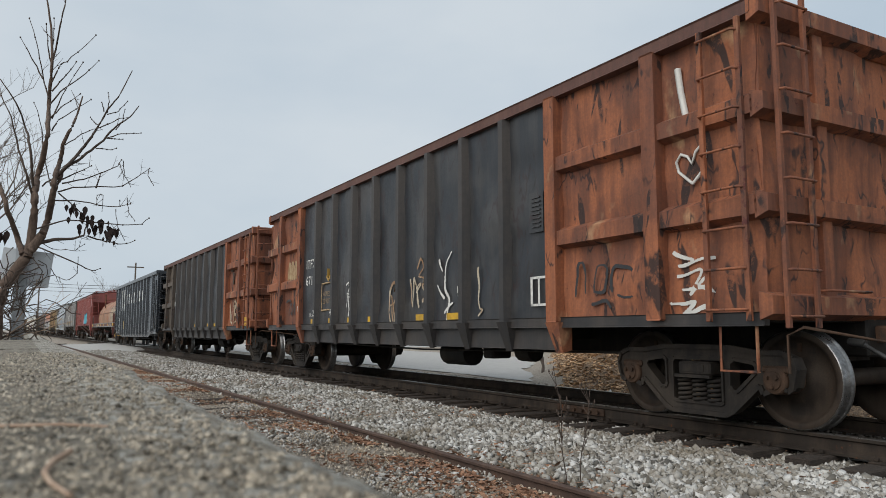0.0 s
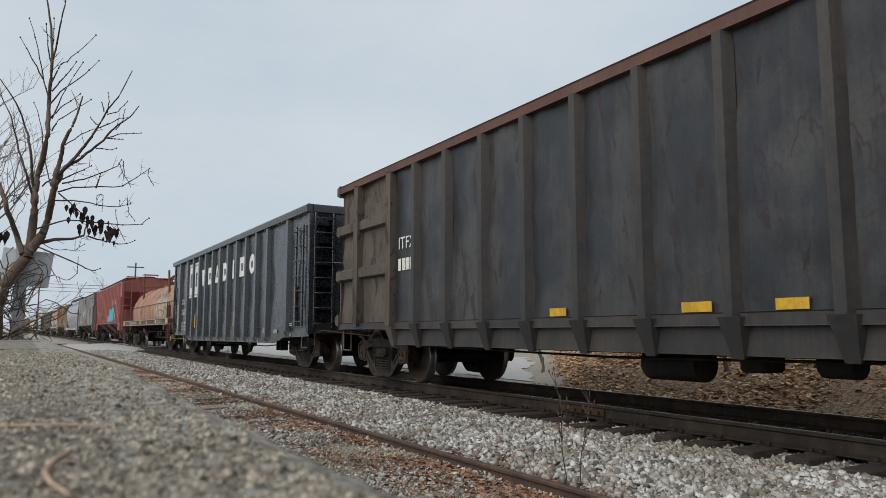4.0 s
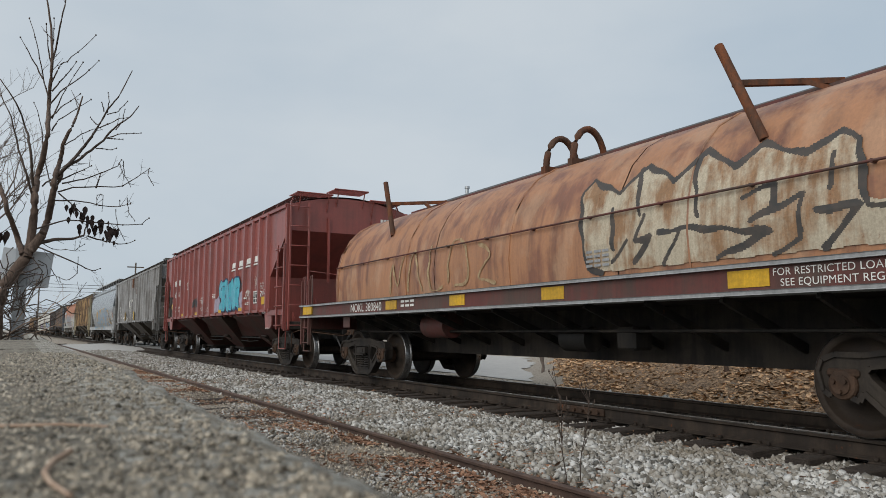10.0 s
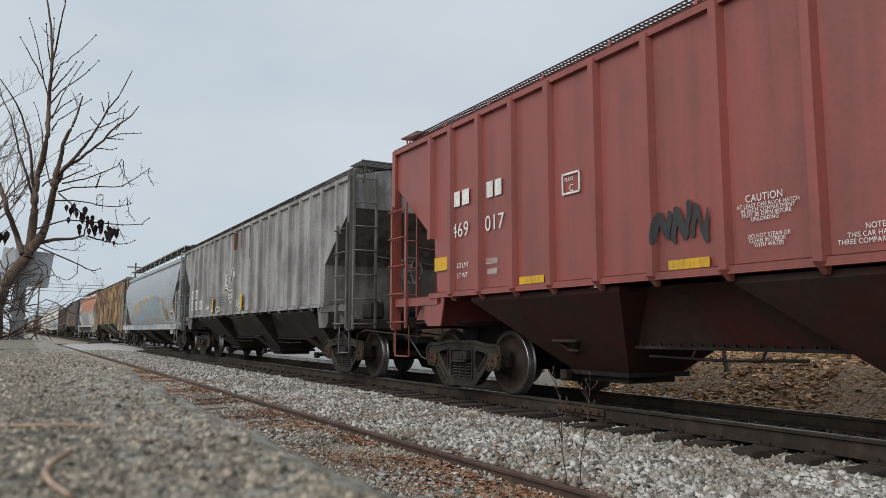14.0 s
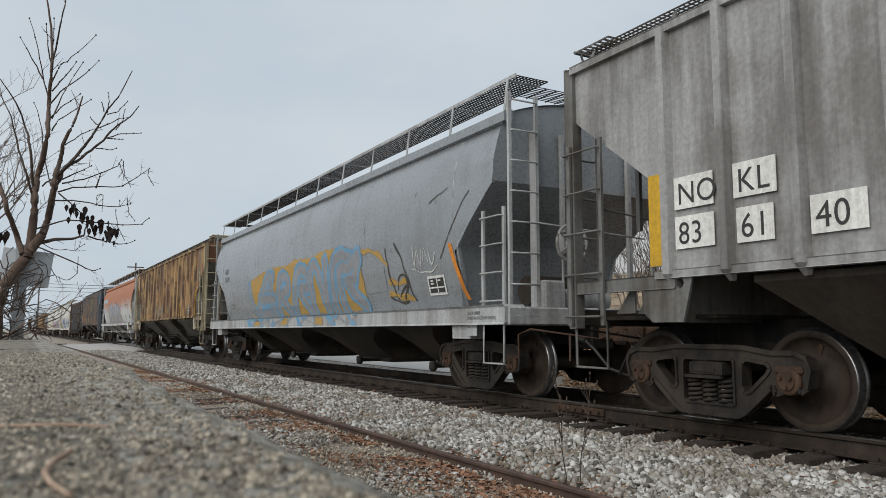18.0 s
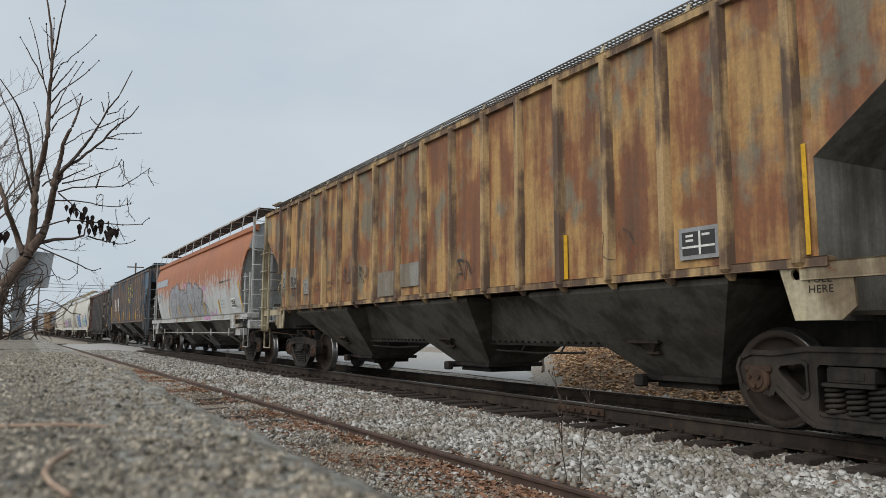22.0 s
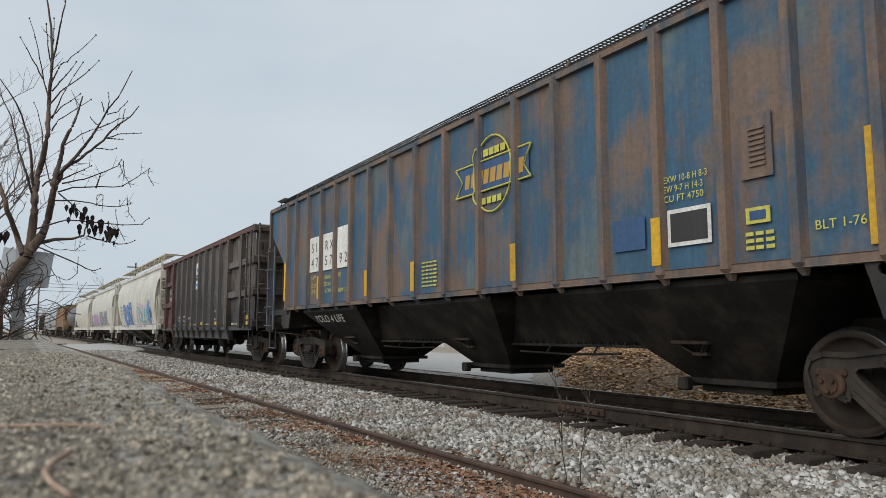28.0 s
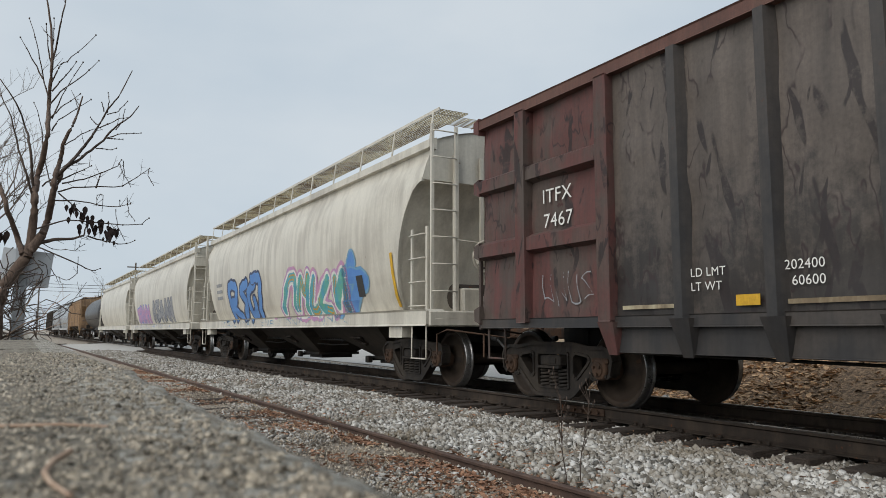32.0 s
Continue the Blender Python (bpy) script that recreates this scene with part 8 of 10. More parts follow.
mural(car_g, rounded, [P_GOLD, P_GOLD], fills=[[(12.6, 1.30), (12.75, 1.75), (12.35, 2.28), (11.3, 2.42), (10.3, 2.50), (9.2, 2.45), (8.65, 2.55), (7.6, 2.50), (6.8, 2.58), (6.1, 2.57), (5.1, 2.42), (4.9, 2.50), (4.75, 1.30)]], inks=[[(5.1, 2.40), (4.6, 2.37), (4.22, 2.32), (3.95, 2.20), (3.73, 2.06)]], pen=0.05, cell=0.02, label="gold sprayed ground of a graffiti")
mural(car_g, lambda y, z: rounded(y, z) - 0.003, [P_SILVER, P_SKYBLUE, P_SPRAYWHITE, P_GOLD], strokes=[[(12.55, 2.1), (12.45, 1.6), (12.0, 1.36), (11.0, 1.36)], [(12.01, 1.40), (11.4, 1.85), (10.85, 2.22), (10.37, 2.30)], [(10.45, 2.26), (10.70, 1.8), (10.54, 1.36)], [(11.66, 1.72), (10.44, 1.72)], [(10.2, 1.40), (9.81, 2.12), (9.35, 2.20), (9.2, 1.95), (9.83, 1.74), (9.3, 1.36)],
      [(8.95, 1.40), (8.5, 2.20), (7.95, 2.24), (7.83, 1.9), (8.41, 1.84), (7.9, 1.36)], [(7.7, 1.36), (7.59, 2.16), (7.25, 2.30), (7.0, 1.9), (6.86, 1.38), (6.65, 2.35)], [(6.41, 1.36), (6.30, 2.1), (5.9, 2.40), (5.3, 2.28)], [(5.92, 1.36), (5.95, 2.08), (5.4, 2.14), (4.95, 2.32), (5.22, 1.91), (5.58, 1.84), (4.92, 1.38)]], fat=0.105, edge=0.085, cell=0.016, label="silver and blue graffiti letters")
mural(car_g, lambda y, z: -1.604, [P_SKYBLUE, P_SILVER, P_SILVER, P_GOLD], fills=[[(12.3 - 1.02 * k, 1.02), (12.55 - 1.0 * k - 0.2 * (k % 3), 1.24), (12.2 - 1.0 * k + 0.1 * (k % 2), 1.24), (11.85 - 1.0 * k, 1.02)] for k in range(8)], inks=[[(11.9 - 1.9 * k, 1.05), (11.5 - 1.9 * k, 1.16), (11.0 - 1.9 * k, 1.08), (10.6 - 1.9 * k, 1.22)] for k in range(4)], pen=0.028, cell=0.012, label="blue and silver paint running over the sill")
mural(car_g, lambda y, z: -1.605, [P_GOLD, P_GOLD], fills=[[(11.75 - 2.3 * k, 1.04), (11.6 - 2.3 * k, 1.23), (11.3 - 2.3 * k, 1.2), (11.25 - 2.3 * k, 1.05)] for k in range(3)], cell=0.012, label="gold paint on the sill")
mural(car_g, rounded, [P_INK, P_INK], inks=[[(3.75, 2.33), (3.66, 1.81), (3.49, 1.45)], [(3.38, 2.4), (3.15, 2.06), (2.9, 1.41)], [(3.44, 1.62), (3.35, 1.81), (3.12, 1.82), (3.06, 1.64)], [(3.39, 1.5), (3.25, 1.6), (3.06, 1.64), (3.24, 1.44)], [(3.75, 1.5), (3.6, 1.42), (3.2, 1.38)]], pen=0.024, cell=0.009, label="black sprayed strokes")
mural(car_g, lambda y, z: rounded(y, z) + 0.001, [P_GOLD, P_GOLD], inks=[[(3.7, 1.75), (3.4, 1.72), (3.15, 1.74)], [(3.75, 1.55), (3.3, 1.48), (2.95, 1.45)]], pen=0.06, cell=0.012, label="gold spray")
mural(car_g, rounded, [P_INK, P_INK], inks=[[(0.95, 2.90), (1.24, 2.64), (1.63, 2.24), (1.86, 2.0)]], pen=0.016, cell=0.008, label="long dark scratch")
mural(car_g, rounded, [P_SPRAYWHITE, P_SPRAYWHITE], inks=[[(2.75, 2.25), (2.7, 1.95), (2.6, 2.2), (2.5, 1.95), (2.45, 2.2)], [(2.4, 2.0), (2.35, 2.2), (2.25, 2.0)], [(2.2, 2.2), (2.15, 1.95), (2.0, 2.1)], [(2.8, 1.9), (2.3, 1.82), (2.0, 1.9)]], pen=0.010, cell=0.008, label="faint white tag")
for y, z, l_, a in ((8.9, 2.95, 0.12, 1.2), (7.55, 2.75, 0.16, 0.9), (6.4, 2.3, 0.30, 0.9), (7.3, 2.0, 0.25, -0.8), (5.5, 2.45, 0.12, 1.4), (11.6, 2.6, 0.35, 1.57), (11.9, 2.55, 0.25, 1.57), (9.6, 1.9, 0.2, -0.7), (5.2, 2.2, 0.2, -0.9), (4.6, 2.7, 0.1, 1.1), (1.9, 2.95, 0.35, 0.25), (2.1, 2.9, 0.2, 0.15)):
    mural(car_g, rounded, [P_INK, P_INK], inks=[[(y, z), (y - l_ * 0.5 * math.cos(a), z + l_ * 0.5 * math.sin(a) + 0.01), (y - l_ * math.cos(a), z + l_ * math.sin(a))]], pen=0.011, cell=0.007, label="dark scrape in the paint")


def on_round(car, y0, y1, z0, z1, mat, name="data_panel", out=0.006, label="", lean=0.0):
    b = Build()
    b.sheet(lambda y, k: (rounded(y, z0 + (z1 - z0) * k) - out, y + lean * k, z0 + (z1 - z0) * k), [min(y0, y1), max(y0, y1)], lin(6, 0, 1))
    return part(name, b, mat, car, label)


on_round(car_g, 2.36, 1.82, 1.46, 1.76, M_WHITE, label="white-framed black data panel")
on_round(car_g, 2.32, 1.86, 1.50, 1.72, M_STENCIL_BLACK, "data_panel_face", 0.009)
ruled(car_g, 2.32, 1.86, 1.50, 1.72, rounded)
on_round(car_g, 1.32, 1.22, 1.36, 2.2, M_ORANGE, "reflector_strip", 0.006, "", 0.27)
on_round(car_g, 4.75, 3.85, 1.60, 2.05, P_PALE, "clean_patch", 0.005)
for k in range(4):
    on_round(car_g, 4.6, 4.1, 1.92 - 0.09 * k, 1.94 - 0.09 * k, M_GREY, "lettering", 0.008)
lettering(car_g, "AEX", 15.25, 2.64, 0.16, M_STENCIL_BLACK, -1.594)
lettering(car_g, "24630", 15.28, 2.40, 0.16, M_STENCIL_BLACK, -1.588, 0.9)
lettering(car_g, "LD LMT 223600", 14.9, 1.66, 0.06, M_STENCIL_BLACK, -1.50)
lettering(car_g, "LT WT  62400", 14.9, 1.56, 0.06, M_STENCIL_BLACK, -1.47)
chips = Build()
rng = random.Random(77)
for k in range(46):
    y, z, a = rng.uniform(1.6, 14.5), rng.uniform(1.5, 3.4), rng.uniform(0.5, 2.4)
    s_, w_ = rng.uniform(0.01, 0.05) * (2.2 if k % 9 == 0 else 1), rng.uniform(0.005, 0.012)
    p0, p1 = (y - s_ * math.cos(a), z - s_ * math.sin(a)), (y + s_ * math.cos(a), z + s_ * math.sin(a))
    chips.add([(rounded(*q_) - 0.006, *q_) for q_ in ((p0[0], p0[1]), (p0[0] + w_, p0[1] + w_), (p1[0] + w_, p1[1] + w_), (p1[0], p1[1]))], [(0, 1, 2, 3)])
tagged(part("paint_chip", chips, M_STENCIL_BLACK, car_g), "small dark chips in the paint", kind="stuff")
for y in (4.6, 7.9, 11.2, 14.0):
    b = Build()
    b.sheet(lambda u, k: (rounded(y, 1.26 + 2.4 * k) - 0.003, y + u, 1.26 + 2.4 * k), [-0.006, 0.006], lin(16, 0, 1))
    part("weld_seam", b, M_GREY, car_g)
lettering(car_g, "JACK HERE", 0.95, 1.13, 0.045, M_STENCIL_BLACK, -1.606)
lettering(car_g, "2 INCH HF COMP SHOES", 0.98, 1.06, 0.045, M_STENCIL_BLACK, -1.606)
panel_mark(car_g, 0.98, 0.72, 0.84, 1.0, P_PALESILL, -1.60, "jacking_plate")
lettering(car_g, "PULL HERE", 0.96, 0.945, 0.035, M_STENCIL_BLACK, -1.606)

# ochre hopper
strips(car_h, (1.56,), 1.50, 2.40, 0.12)
strips(car_h, (4.56, 9.88, 7.13), 1.49, 2.0, 0.13)
panel_mark(car_h, 2.84, 2.38, 1.56, 1.86, M_GREY, -1.606, "data_panel", "grey-framed black data panel")
panel_mark(car_h, 2.80, 2.42, 1.60, 1.82, M_STENCIL_BLACK, -1.609, "data_panel_face")
ruled(car_h, 2.80, 2.42, 1.60, 1.82, flat)
lettering(car_h, "PULL", 15.02, 1.30, 0.05, M_STENCIL_BLACK, -1.61)
for y, w in ((15.12, 0.36), (14.56, 0.50), (13.66, 0.52)):
    panel_mark(car_h, y, y - w, 1.90 if y > 14 else 1.72, 2.36 if y > 14 else 2.05, P_PATCH, -1.605, "paint_patch", "grey patch behind the numbers")
lettering(car_h, "SI", 15.09, 1.93, 0.24, M_STENCIL_BLACK, -1.613)
lettering(car_h, "RX", 14.53, 1.93, 0.24, M_STENCIL_BLACK, -1.613)
lettering(car_h, "475", 15.19, 1.71, 0.20, M_STENCIL_BLACK, -1.613, 0.85)
lettering(car_h, "163", 14.53, 1.71, 0.20, M_STENCIL_BLACK, -1.613, 0.85)
lettering(car_h, "92", 13.62, 1.78, 0.22, M_GREY, -1.613)
lettering(car_h, "LD LMT", 12.95, 1.86, 0.07, M_STENCIL_BLACK)
lettering(car_h, "LT WT", 12.95, 1.74, 0.07, M_STENCIL_BLACK)
lettering(car_h, "202600", 12.2, 1.86, 0.07, M_STENCIL_BLACK)
lettering(car_h, "60400", 12.2, 1.74, 0.07, M_STENCIL_BLACK)
panel_mark(car_h, 8.81, 8.15, 1.62, 2.0, P_PATCH, -1.606, "paint_patch", "grey patch of fresh paint")
panel_mark(car_h, 9.69, 9.05, 1.50, 1.92, P_PATCH, -1.606, "paint_patch")
for y, z in ((10.35, 1.75), (11.15, 1.75), (3.6, 1.6), (6.8, 1.6)):
    spray("graffiti", car_h, y + 0.25, z, 0.5, 0.4, RIB_SURF, [P_SPRAYBLACK], int(y * 7), 2, 0.012, "line", "black scrawl")

# half-rusted smooth hopper
mural(car_i, lambda y, z: rounded(y, z) + 0.002, [P_SILVER, P_SILVER], fills=[[(12.7, 1.4), (12.3, 2.55), (11.65, 2.68), (10.9, 2.78), (10.4, 2.5), (9.4, 2.42), (8.9, 2.62), (8.5, 2.7), (7.8, 2.42), (7.3, 2.6), (6.3, 2.32), (6.5, 1.9), (5.9, 1.8), (5.7, 1.3)]], cell=0.02, label="pale silver fill of a graffiti")
mural(car_i, rounded, [P_LEADGREY, P_LEADGREY], inks=[[(12.76, 1.9), (12.6, 2.35), (12.26, 2.59), (11.65, 2.7), (11.21, 2.44), (11.25, 1.84), (11.83, 1.54)], [(12.4, 1.7), (12.2, 2.2), (11.9, 2.3)], [(11.21, 2.71), (10.88, 2.8), (10.54, 2.76), (10.36, 2.51), (10.51, 2.01), (10.14, 1.47)], [(10.33, 2.53), (9.45, 2.46), (9.44, 2.22), (9.59, 2.04), (9.54, 1.5)], [(10.15, 1.98), (9.93, 2.16), (9.84, 1.76)],
      [(9.4, 2.39), (8.93, 2.36), (8.89, 2.64), (8.51, 2.73), (8.03, 2.62), (7.77, 2.45), (7.66, 2.14), (7.72, 1.81), (8.08, 1.66), (8.37, 1.85), (8.75, 2.25), (8.91, 1.89), (8.39, 1.43)], [(7.71, 2.32), (7.59, 2.56), (7.26, 2.63), (6.72, 2.44), (6.24, 2.34), (6.35, 2.01), (6.57, 1.84), (6.01, 1.87), (5.69, 1.7), (5.61, 1.51), (5.88, 1.31)],
      [(7.07, 1.88), (6.95, 2.07), (6.8, 2.06), (6.82, 1.74), (7.15, 1.48), (7.51, 1.79), (7.66, 2.14)], [(7.15, 1.48), (6.95, 1.27)]], pen=0.034, label="dark grey outline of a throw-up graffiti")
mural(car_i, rounded, [P_PINK, P_PINK], inks=[[(6.2, 2.4), (5.85, 2.3), (5.75, 2.1), (5.9, 1.9)], [(5.95, 2.45), (5.7, 2.35)], [(5.3, 1.55), (4.7, 1.42), (4.5, 1.6)], [(9.6, 2.6), (9.3, 2.7), (9.0, 2.58)]], pen=0.05, label="pink spray wisps")
mural(car_i, lambda y, z: -1.606, [P_PINK, P_INK], fills=[[(5.6, 1.28), (5.5, 1.41), (4.6, 1.41), (4.45, 1.28)]], inks=[[(5.3, 1.39), (5.28, 1.30), (5.15, 1.30)], [(5.05, 1.39), (4.98, 1.30), (4.9, 1.39)], [(4.8, 1.30), (4.8, 1.39), (4.68, 1.34)]], pen=0.010, cell=0.008, label="pink tag on the sill")
on_round(car_i, 16.0, 13.1, 2.85, 3.14, P_PALE, "clean_patch", 0.006, "pale painted-out rectangle")
for y, z0 in ((12.95, 1.5), (10.8, 1.48), (8.45, 1.48), (6.12, 1.48), (3.97, 1.48)):
    on_round(car_i, y + 0.06, y - 0.06, z0, 1.93, M_YELLOW, "reflector_strip", 0.010)
on_round(car_i, 1.22, 1.12, 1.45, 2.38, M_YELLOW, "reflector_strip", 0.010, "", 0.15)
on_round(car_i, 2.38, 1.88, 1.60, 1.90, M_WHITE, "data_panel", 0.006, "white-framed black data panel")
on_round(car_i, 2.33, 1.93, 1.64, 1.86, M_STENCIL_BLACK, "data_panel_face", 0.009)
ruled(car_i, 2.33, 1.93, 1.64, 1.86, rounded)
lettering(car_h, "PULL", 1.54, 1.275, 0.062, M_BLACK, -1.609)
lettering(car_h, "HERE", 1.54, 1.195, 0.062, M_BLACK, -1.609)
lettering(car_i, "LIFT HERE", 1.58, 1.225, 0.026, M_STENCIL_BLACK, -1.633)
lettering(car_i, "JACK HERE", 1.80, 1.075, 0.026, M_STENCIL_BLACK, -1.633)
lettering(car_i, "2 INCH", 1.28, 1.33, 0.05, M_STENCIL_BLACK, -1.604)
lettering(car_i, "HC 105", 1.80, 1.60, 0.085, M_STENCIL_BLACK, -1.50)
on_round(car_i, 15.1, 14.2, 2.36, 2.50, P_PALE, "clean_patch", 0.006)
lettering(car_i, "24373", 15.24, 2.18, 0.15, P_NAVY, -1.582, 0.9)
lettering(car_i, "AEX", 15.30, 2.45, 0.15, P_NAVY, -1.592, 0.9)
on_round(car_i, 3.64, 3.05, 2.43, 2.475, M_STENCIL_BLACK, "lettering", 0.006)
lettering(car_i, "LINING APPLIED TRN SS 4-97", 3.0, 2.43, 0.055, M_STENCIL_BLACK, -1.588, 0.85)
for k in range(3):
    on_round(car_i, 3.66, 3.25, 1.86 - 0.11 * k, 1.885 - 0.11 * k, M_GREY, "lettering", 0.006)
for y in (14.0, 11.0, 8.0, 5.0, 2.6):
    b = Build()
    b.box(-1.50, -1.46, y - 0.03, y + 0.03, 0.78, 1.0)
    b.tube([(-1.48, y, 0.86), (-1.48, max(2.0, y - 3.0), 0.86)], 0.016, 5)
    part("sill_bracket", b, P_HALFRAIL, car_i)

# blue hopper
strips(car_j, (1.66,), 1.53, 2.42, 0.13)
strips(car_j, (3.78, 6.20, 8.96, 10.79), 1.53, 2.0, 0.12, None, -1.668)
for y, z0, z1, text, code in ((13.94, 2.17, 2.92, "47", "SI"), (13.13, 2.16, 2.92, "57", "RX"), (12.33, 2.15, 2.97, "92", "")):
    panel_mark(car_j, y, y - 0.60, z0, z1, M_WHITE, -1.606, "number_panel", "white number panel")
    for k, ch in enumerate(text):
        lettering(car_j, ch, y - 0.12 - 0.26 * k, z0 + 0.10, 0.20, M_STENCIL_BLACK, -1.611)
    for k, ch in enumerate(code):
        lettering(car_j, ch, y - 0.12 - 0.26 * k, z0 + 0.42, 0.20, M_STENCIL_BLACK, -1.611)
for text, y, z, h in (("CAPY", 13.84, 2.00, 0.085), ("LD LMT", 13.84, 1.83, 0.085), ("LT WT", 13.84, 1.70, 0.085), ("200000", 13.04, 1.97, 0.085), ("201700", 13.04, 1.83, 0.085), ("61300", 12.96, 1.69, 0.085),
                      ("LO", 12.27, 1.98, 0.085), ("NEW 1-76", 12.25, 1.67, 0.085)):
    lettering(car_j, text, y, z, h, M_STENCIL_YELLOW, -1.606, 0.95)
panel_mark(car_j, 15.56, 15.44, 1.62, 2.50, M_YELLOW, -1.668)
panel_mark(car_j, 13.31, 13.22, 1.58, 2.05, M_YELLOW, -1.668)
lettering(car_j, "YOLO 4 LIFE", 13.95, 1.10, 0.17, P_SPRAYWHITE, -1.395, 1.15, 0.1, 0.55)
b = Build()
for a, c in ((0.0, 2 * math.pi),):
    b.tube([(RIB_SURF(6.75 + 0.46 * math.cos(t), 0) - 0.006, 6.75 + 0.46 * math.cos(t), 3.02 + 0.52 * math.sin(t)) for t in lin(40, a, c)], 0.014, 5)
for z in (2.80, 3.22):
    b.tube([(-1.612, 7.68, z), (-1.612, 5.86, z + 0.02)], 0.014, 5)
b.tube([(-1.612, 7.68, 2.80), (-1.612, 7.50, 3.0), (-1.612, 7.68, 3.22)], 0.014, 5)
b.tube([(-1.612, 5.86, 2.82), (-1.612, 6.02, 3.0), (-1.612, 5.86, 3.24)], 0.014, 5)
part("logo_outline", b, M_STENCIL_YELLOW, car_j, "yellow outline of a round emblem with a banner")
bars(car_j, 7.45, 2.90, 1.45, 0.20, 1, P_GOLD, -1.609, "logo_block", gap=0.0, words=9, slant=0.15)
bars(car_j, 7.1, 3.28, 0.7, 0.10, 1, M_STENCIL_YELLOW, -1.609, "logo_block", gap=0.0, words=5)
bars(car_j, 7.0, 2.62, 0.5, 0.09, 1, M_STENCIL_YELLOW, -1.609, "logo_block", gap=0.0, words=4)
P_EMBLEM = paint("emblem_blue", (0.030, 0.085, 0.20), rusty=0.08, streak=0.4, dirt=0.3)
b = Build()
b.sheet(lambda y, z: (-1.6055, y, z), [5.92, 7.62], [2.82, 3.22])
part("logo_field", b, P_EMBLEM, car_j)
panel_mark(car_j, 3.68, 3.16, 1.70, 2.06, M_WHITE, -1.606, "data_panel", "white-framed black data panel")
panel_mark(car_j, 3.64, 3.20, 1.74, 2.02, M_STENCIL_BLACK, -1.609, "data_panel_face")
panel_mark(car_j, 4.44, 3.98, 1.72, 2.05, P_EMBLEM, -1.606, "paint_patch", "blue painted square")
lv = Build()
lv.box(-1.612, -1.60, 2.50, 2.82, 2.20, 2.76)
for z in lin(8, 2.30, 2.62):
    lv.box(-1.63, -1.61, 2.56, 2.72, z, z + 0.022)
part("louvre_plate", lv, P_BLUEPOST, car_j, "brown louvred plate")
lettering(car_j, "EXW 10-8 H 8-3", 3.72, 2.33, 0.065, M_STENCIL_YELLOW, -1.606, 0.8)
lettering(car_j, "EW 9-7 H 14-3", 3.72, 2.235, 0.065, M_STENCIL_YELLOW, -1.606, 0.8)
lettering(car_j, "CU FT 4750", 3.72, 2.14, 0.065, M_STENCIL_YELLOW)
lettering(car_j, "BLT 1-76", 2.16, 1.69, 0.075, M_STENCIL_YELLOW)
panel_mark(car_j, 2.79, 2.55, 1.81, 1.95, M_STENCIL_YELLOW, -1.606, "logo_block", "small yellow emblem")
panel_mark(car_j, 2.75, 2.59, 1.84, 1.92, P_EMBLEM, -1.609, "logo_block")
bars(car_j, 2.80, 1.56, 0.3, 0.18, 3, M_STENCIL_YELLOW, seed=9)
bars(car_j, 8.75, 1.55, 0.5, 0.42, 7, M_STENCIL_YELLOW, seed=10, gap=0.62, words=4)
lettering(car_j, "SAFETY FIRST", 0.62, 1.50, 0.05, M_STENCIL_YELLOW, -1.66)

# dusky gondola
panel_mark(car_k, 7.57, 7.12, 2.40, 3.33, M_WHITE, -1.606, "poster", "torn white company notice")
b = Build()
b.add([(-1.618, 7.36 + 0.11 * math.cos(t), 3.08 + 0.08 * math.sin(t)) for t in lin(14, 0, 2 * math.pi)[:-1]], [tuple(range(13))])
part("logo_mark", b, P_BLUEPIECE, car_k)
bars(car_k, 7.55, 2.52, 0.4, 0.08, 1, P_BLUEPIECE, -1.618, "logo_mark", gap=0.0, words=1)
bars(car_k, 7.5, 2.68, 0.28, 0.24, 2, M_STENCIL_BLACK, -1.618, "logo_mark", gap=0.2, words=2)
for y0, y1 in ((4.45, 3.98), (6.54, 6.02), (8.34, 7.93), (10.2, 9.96)):
    panel_mark(car_k, y0, y1, 1.12, 1.215, M_YELLOW, -1.61)
for y0, y1 in ((5.75, 4.95), (7.75, 6.98), (9.7, 8.92), (11.6, 10.9)):
    panel_mark(car_k, y0, y1, 1.12, 1.16, P_OCHRERAIL, -1.608, "bare_strip")
panel_mark(car_k, 0.98, 0.58, 1.08, 1.19, M_YELLOW, -1.58)
panel_mark(car_k, 0.85, 0.45, 1.24, 1.35, M_YELLOW, -1.58)
lettering(car_k, "CU.FT. 4000", 4.50, 1.52, 0.065, M_WHITE, -1.608)
lettering(car_k, "BLT. 11-76", 4.46, 1.27, 0.06, M_WHITE, -1.608)
lettering(car_k, "202400", 9.72, 1.40, 0.08, M_WHITE, -1.608)
lettering(car_k, "60600", 9.66, 1.27, 0.08, M_WHITE, -1.608)
lettering(car_k, "NEW 11-78", 8.72, 1.34, 0.08, M_WHITE, -1.608)
lettering(car_k, "LT WT", 10.70, 1.27, 0.08, M_WHITE, -1.608)
lettering(car_k, "LD LMT", 10.70, 1.40, 0.08, M_WHITE, -1.608)
lettering(car_k, "ITFX", 12.98, 2.44, 0.17, M_WHITE, -1.575, 1.1)
lettering(car_k, "7467", 12.96, 2.14, 0.17, M_WHITE, -1.575, 1.1)
spray("graffiti", car_k, 13.0, 1.15, 0.95, 0.5, lambda y, z: -1.575, [P_SILVER], 68, 4, 0.012, "line", "faint grey scrawl")
lv = Build()
lv.box(-1.615, -1.60, 3.0, 3.28, 2.16, 2.62)
for z in lin(9, 2.20, 2.55):
    lv.box(-1.63, -1.61, 3.05, 3.22, z, z + 0.022)
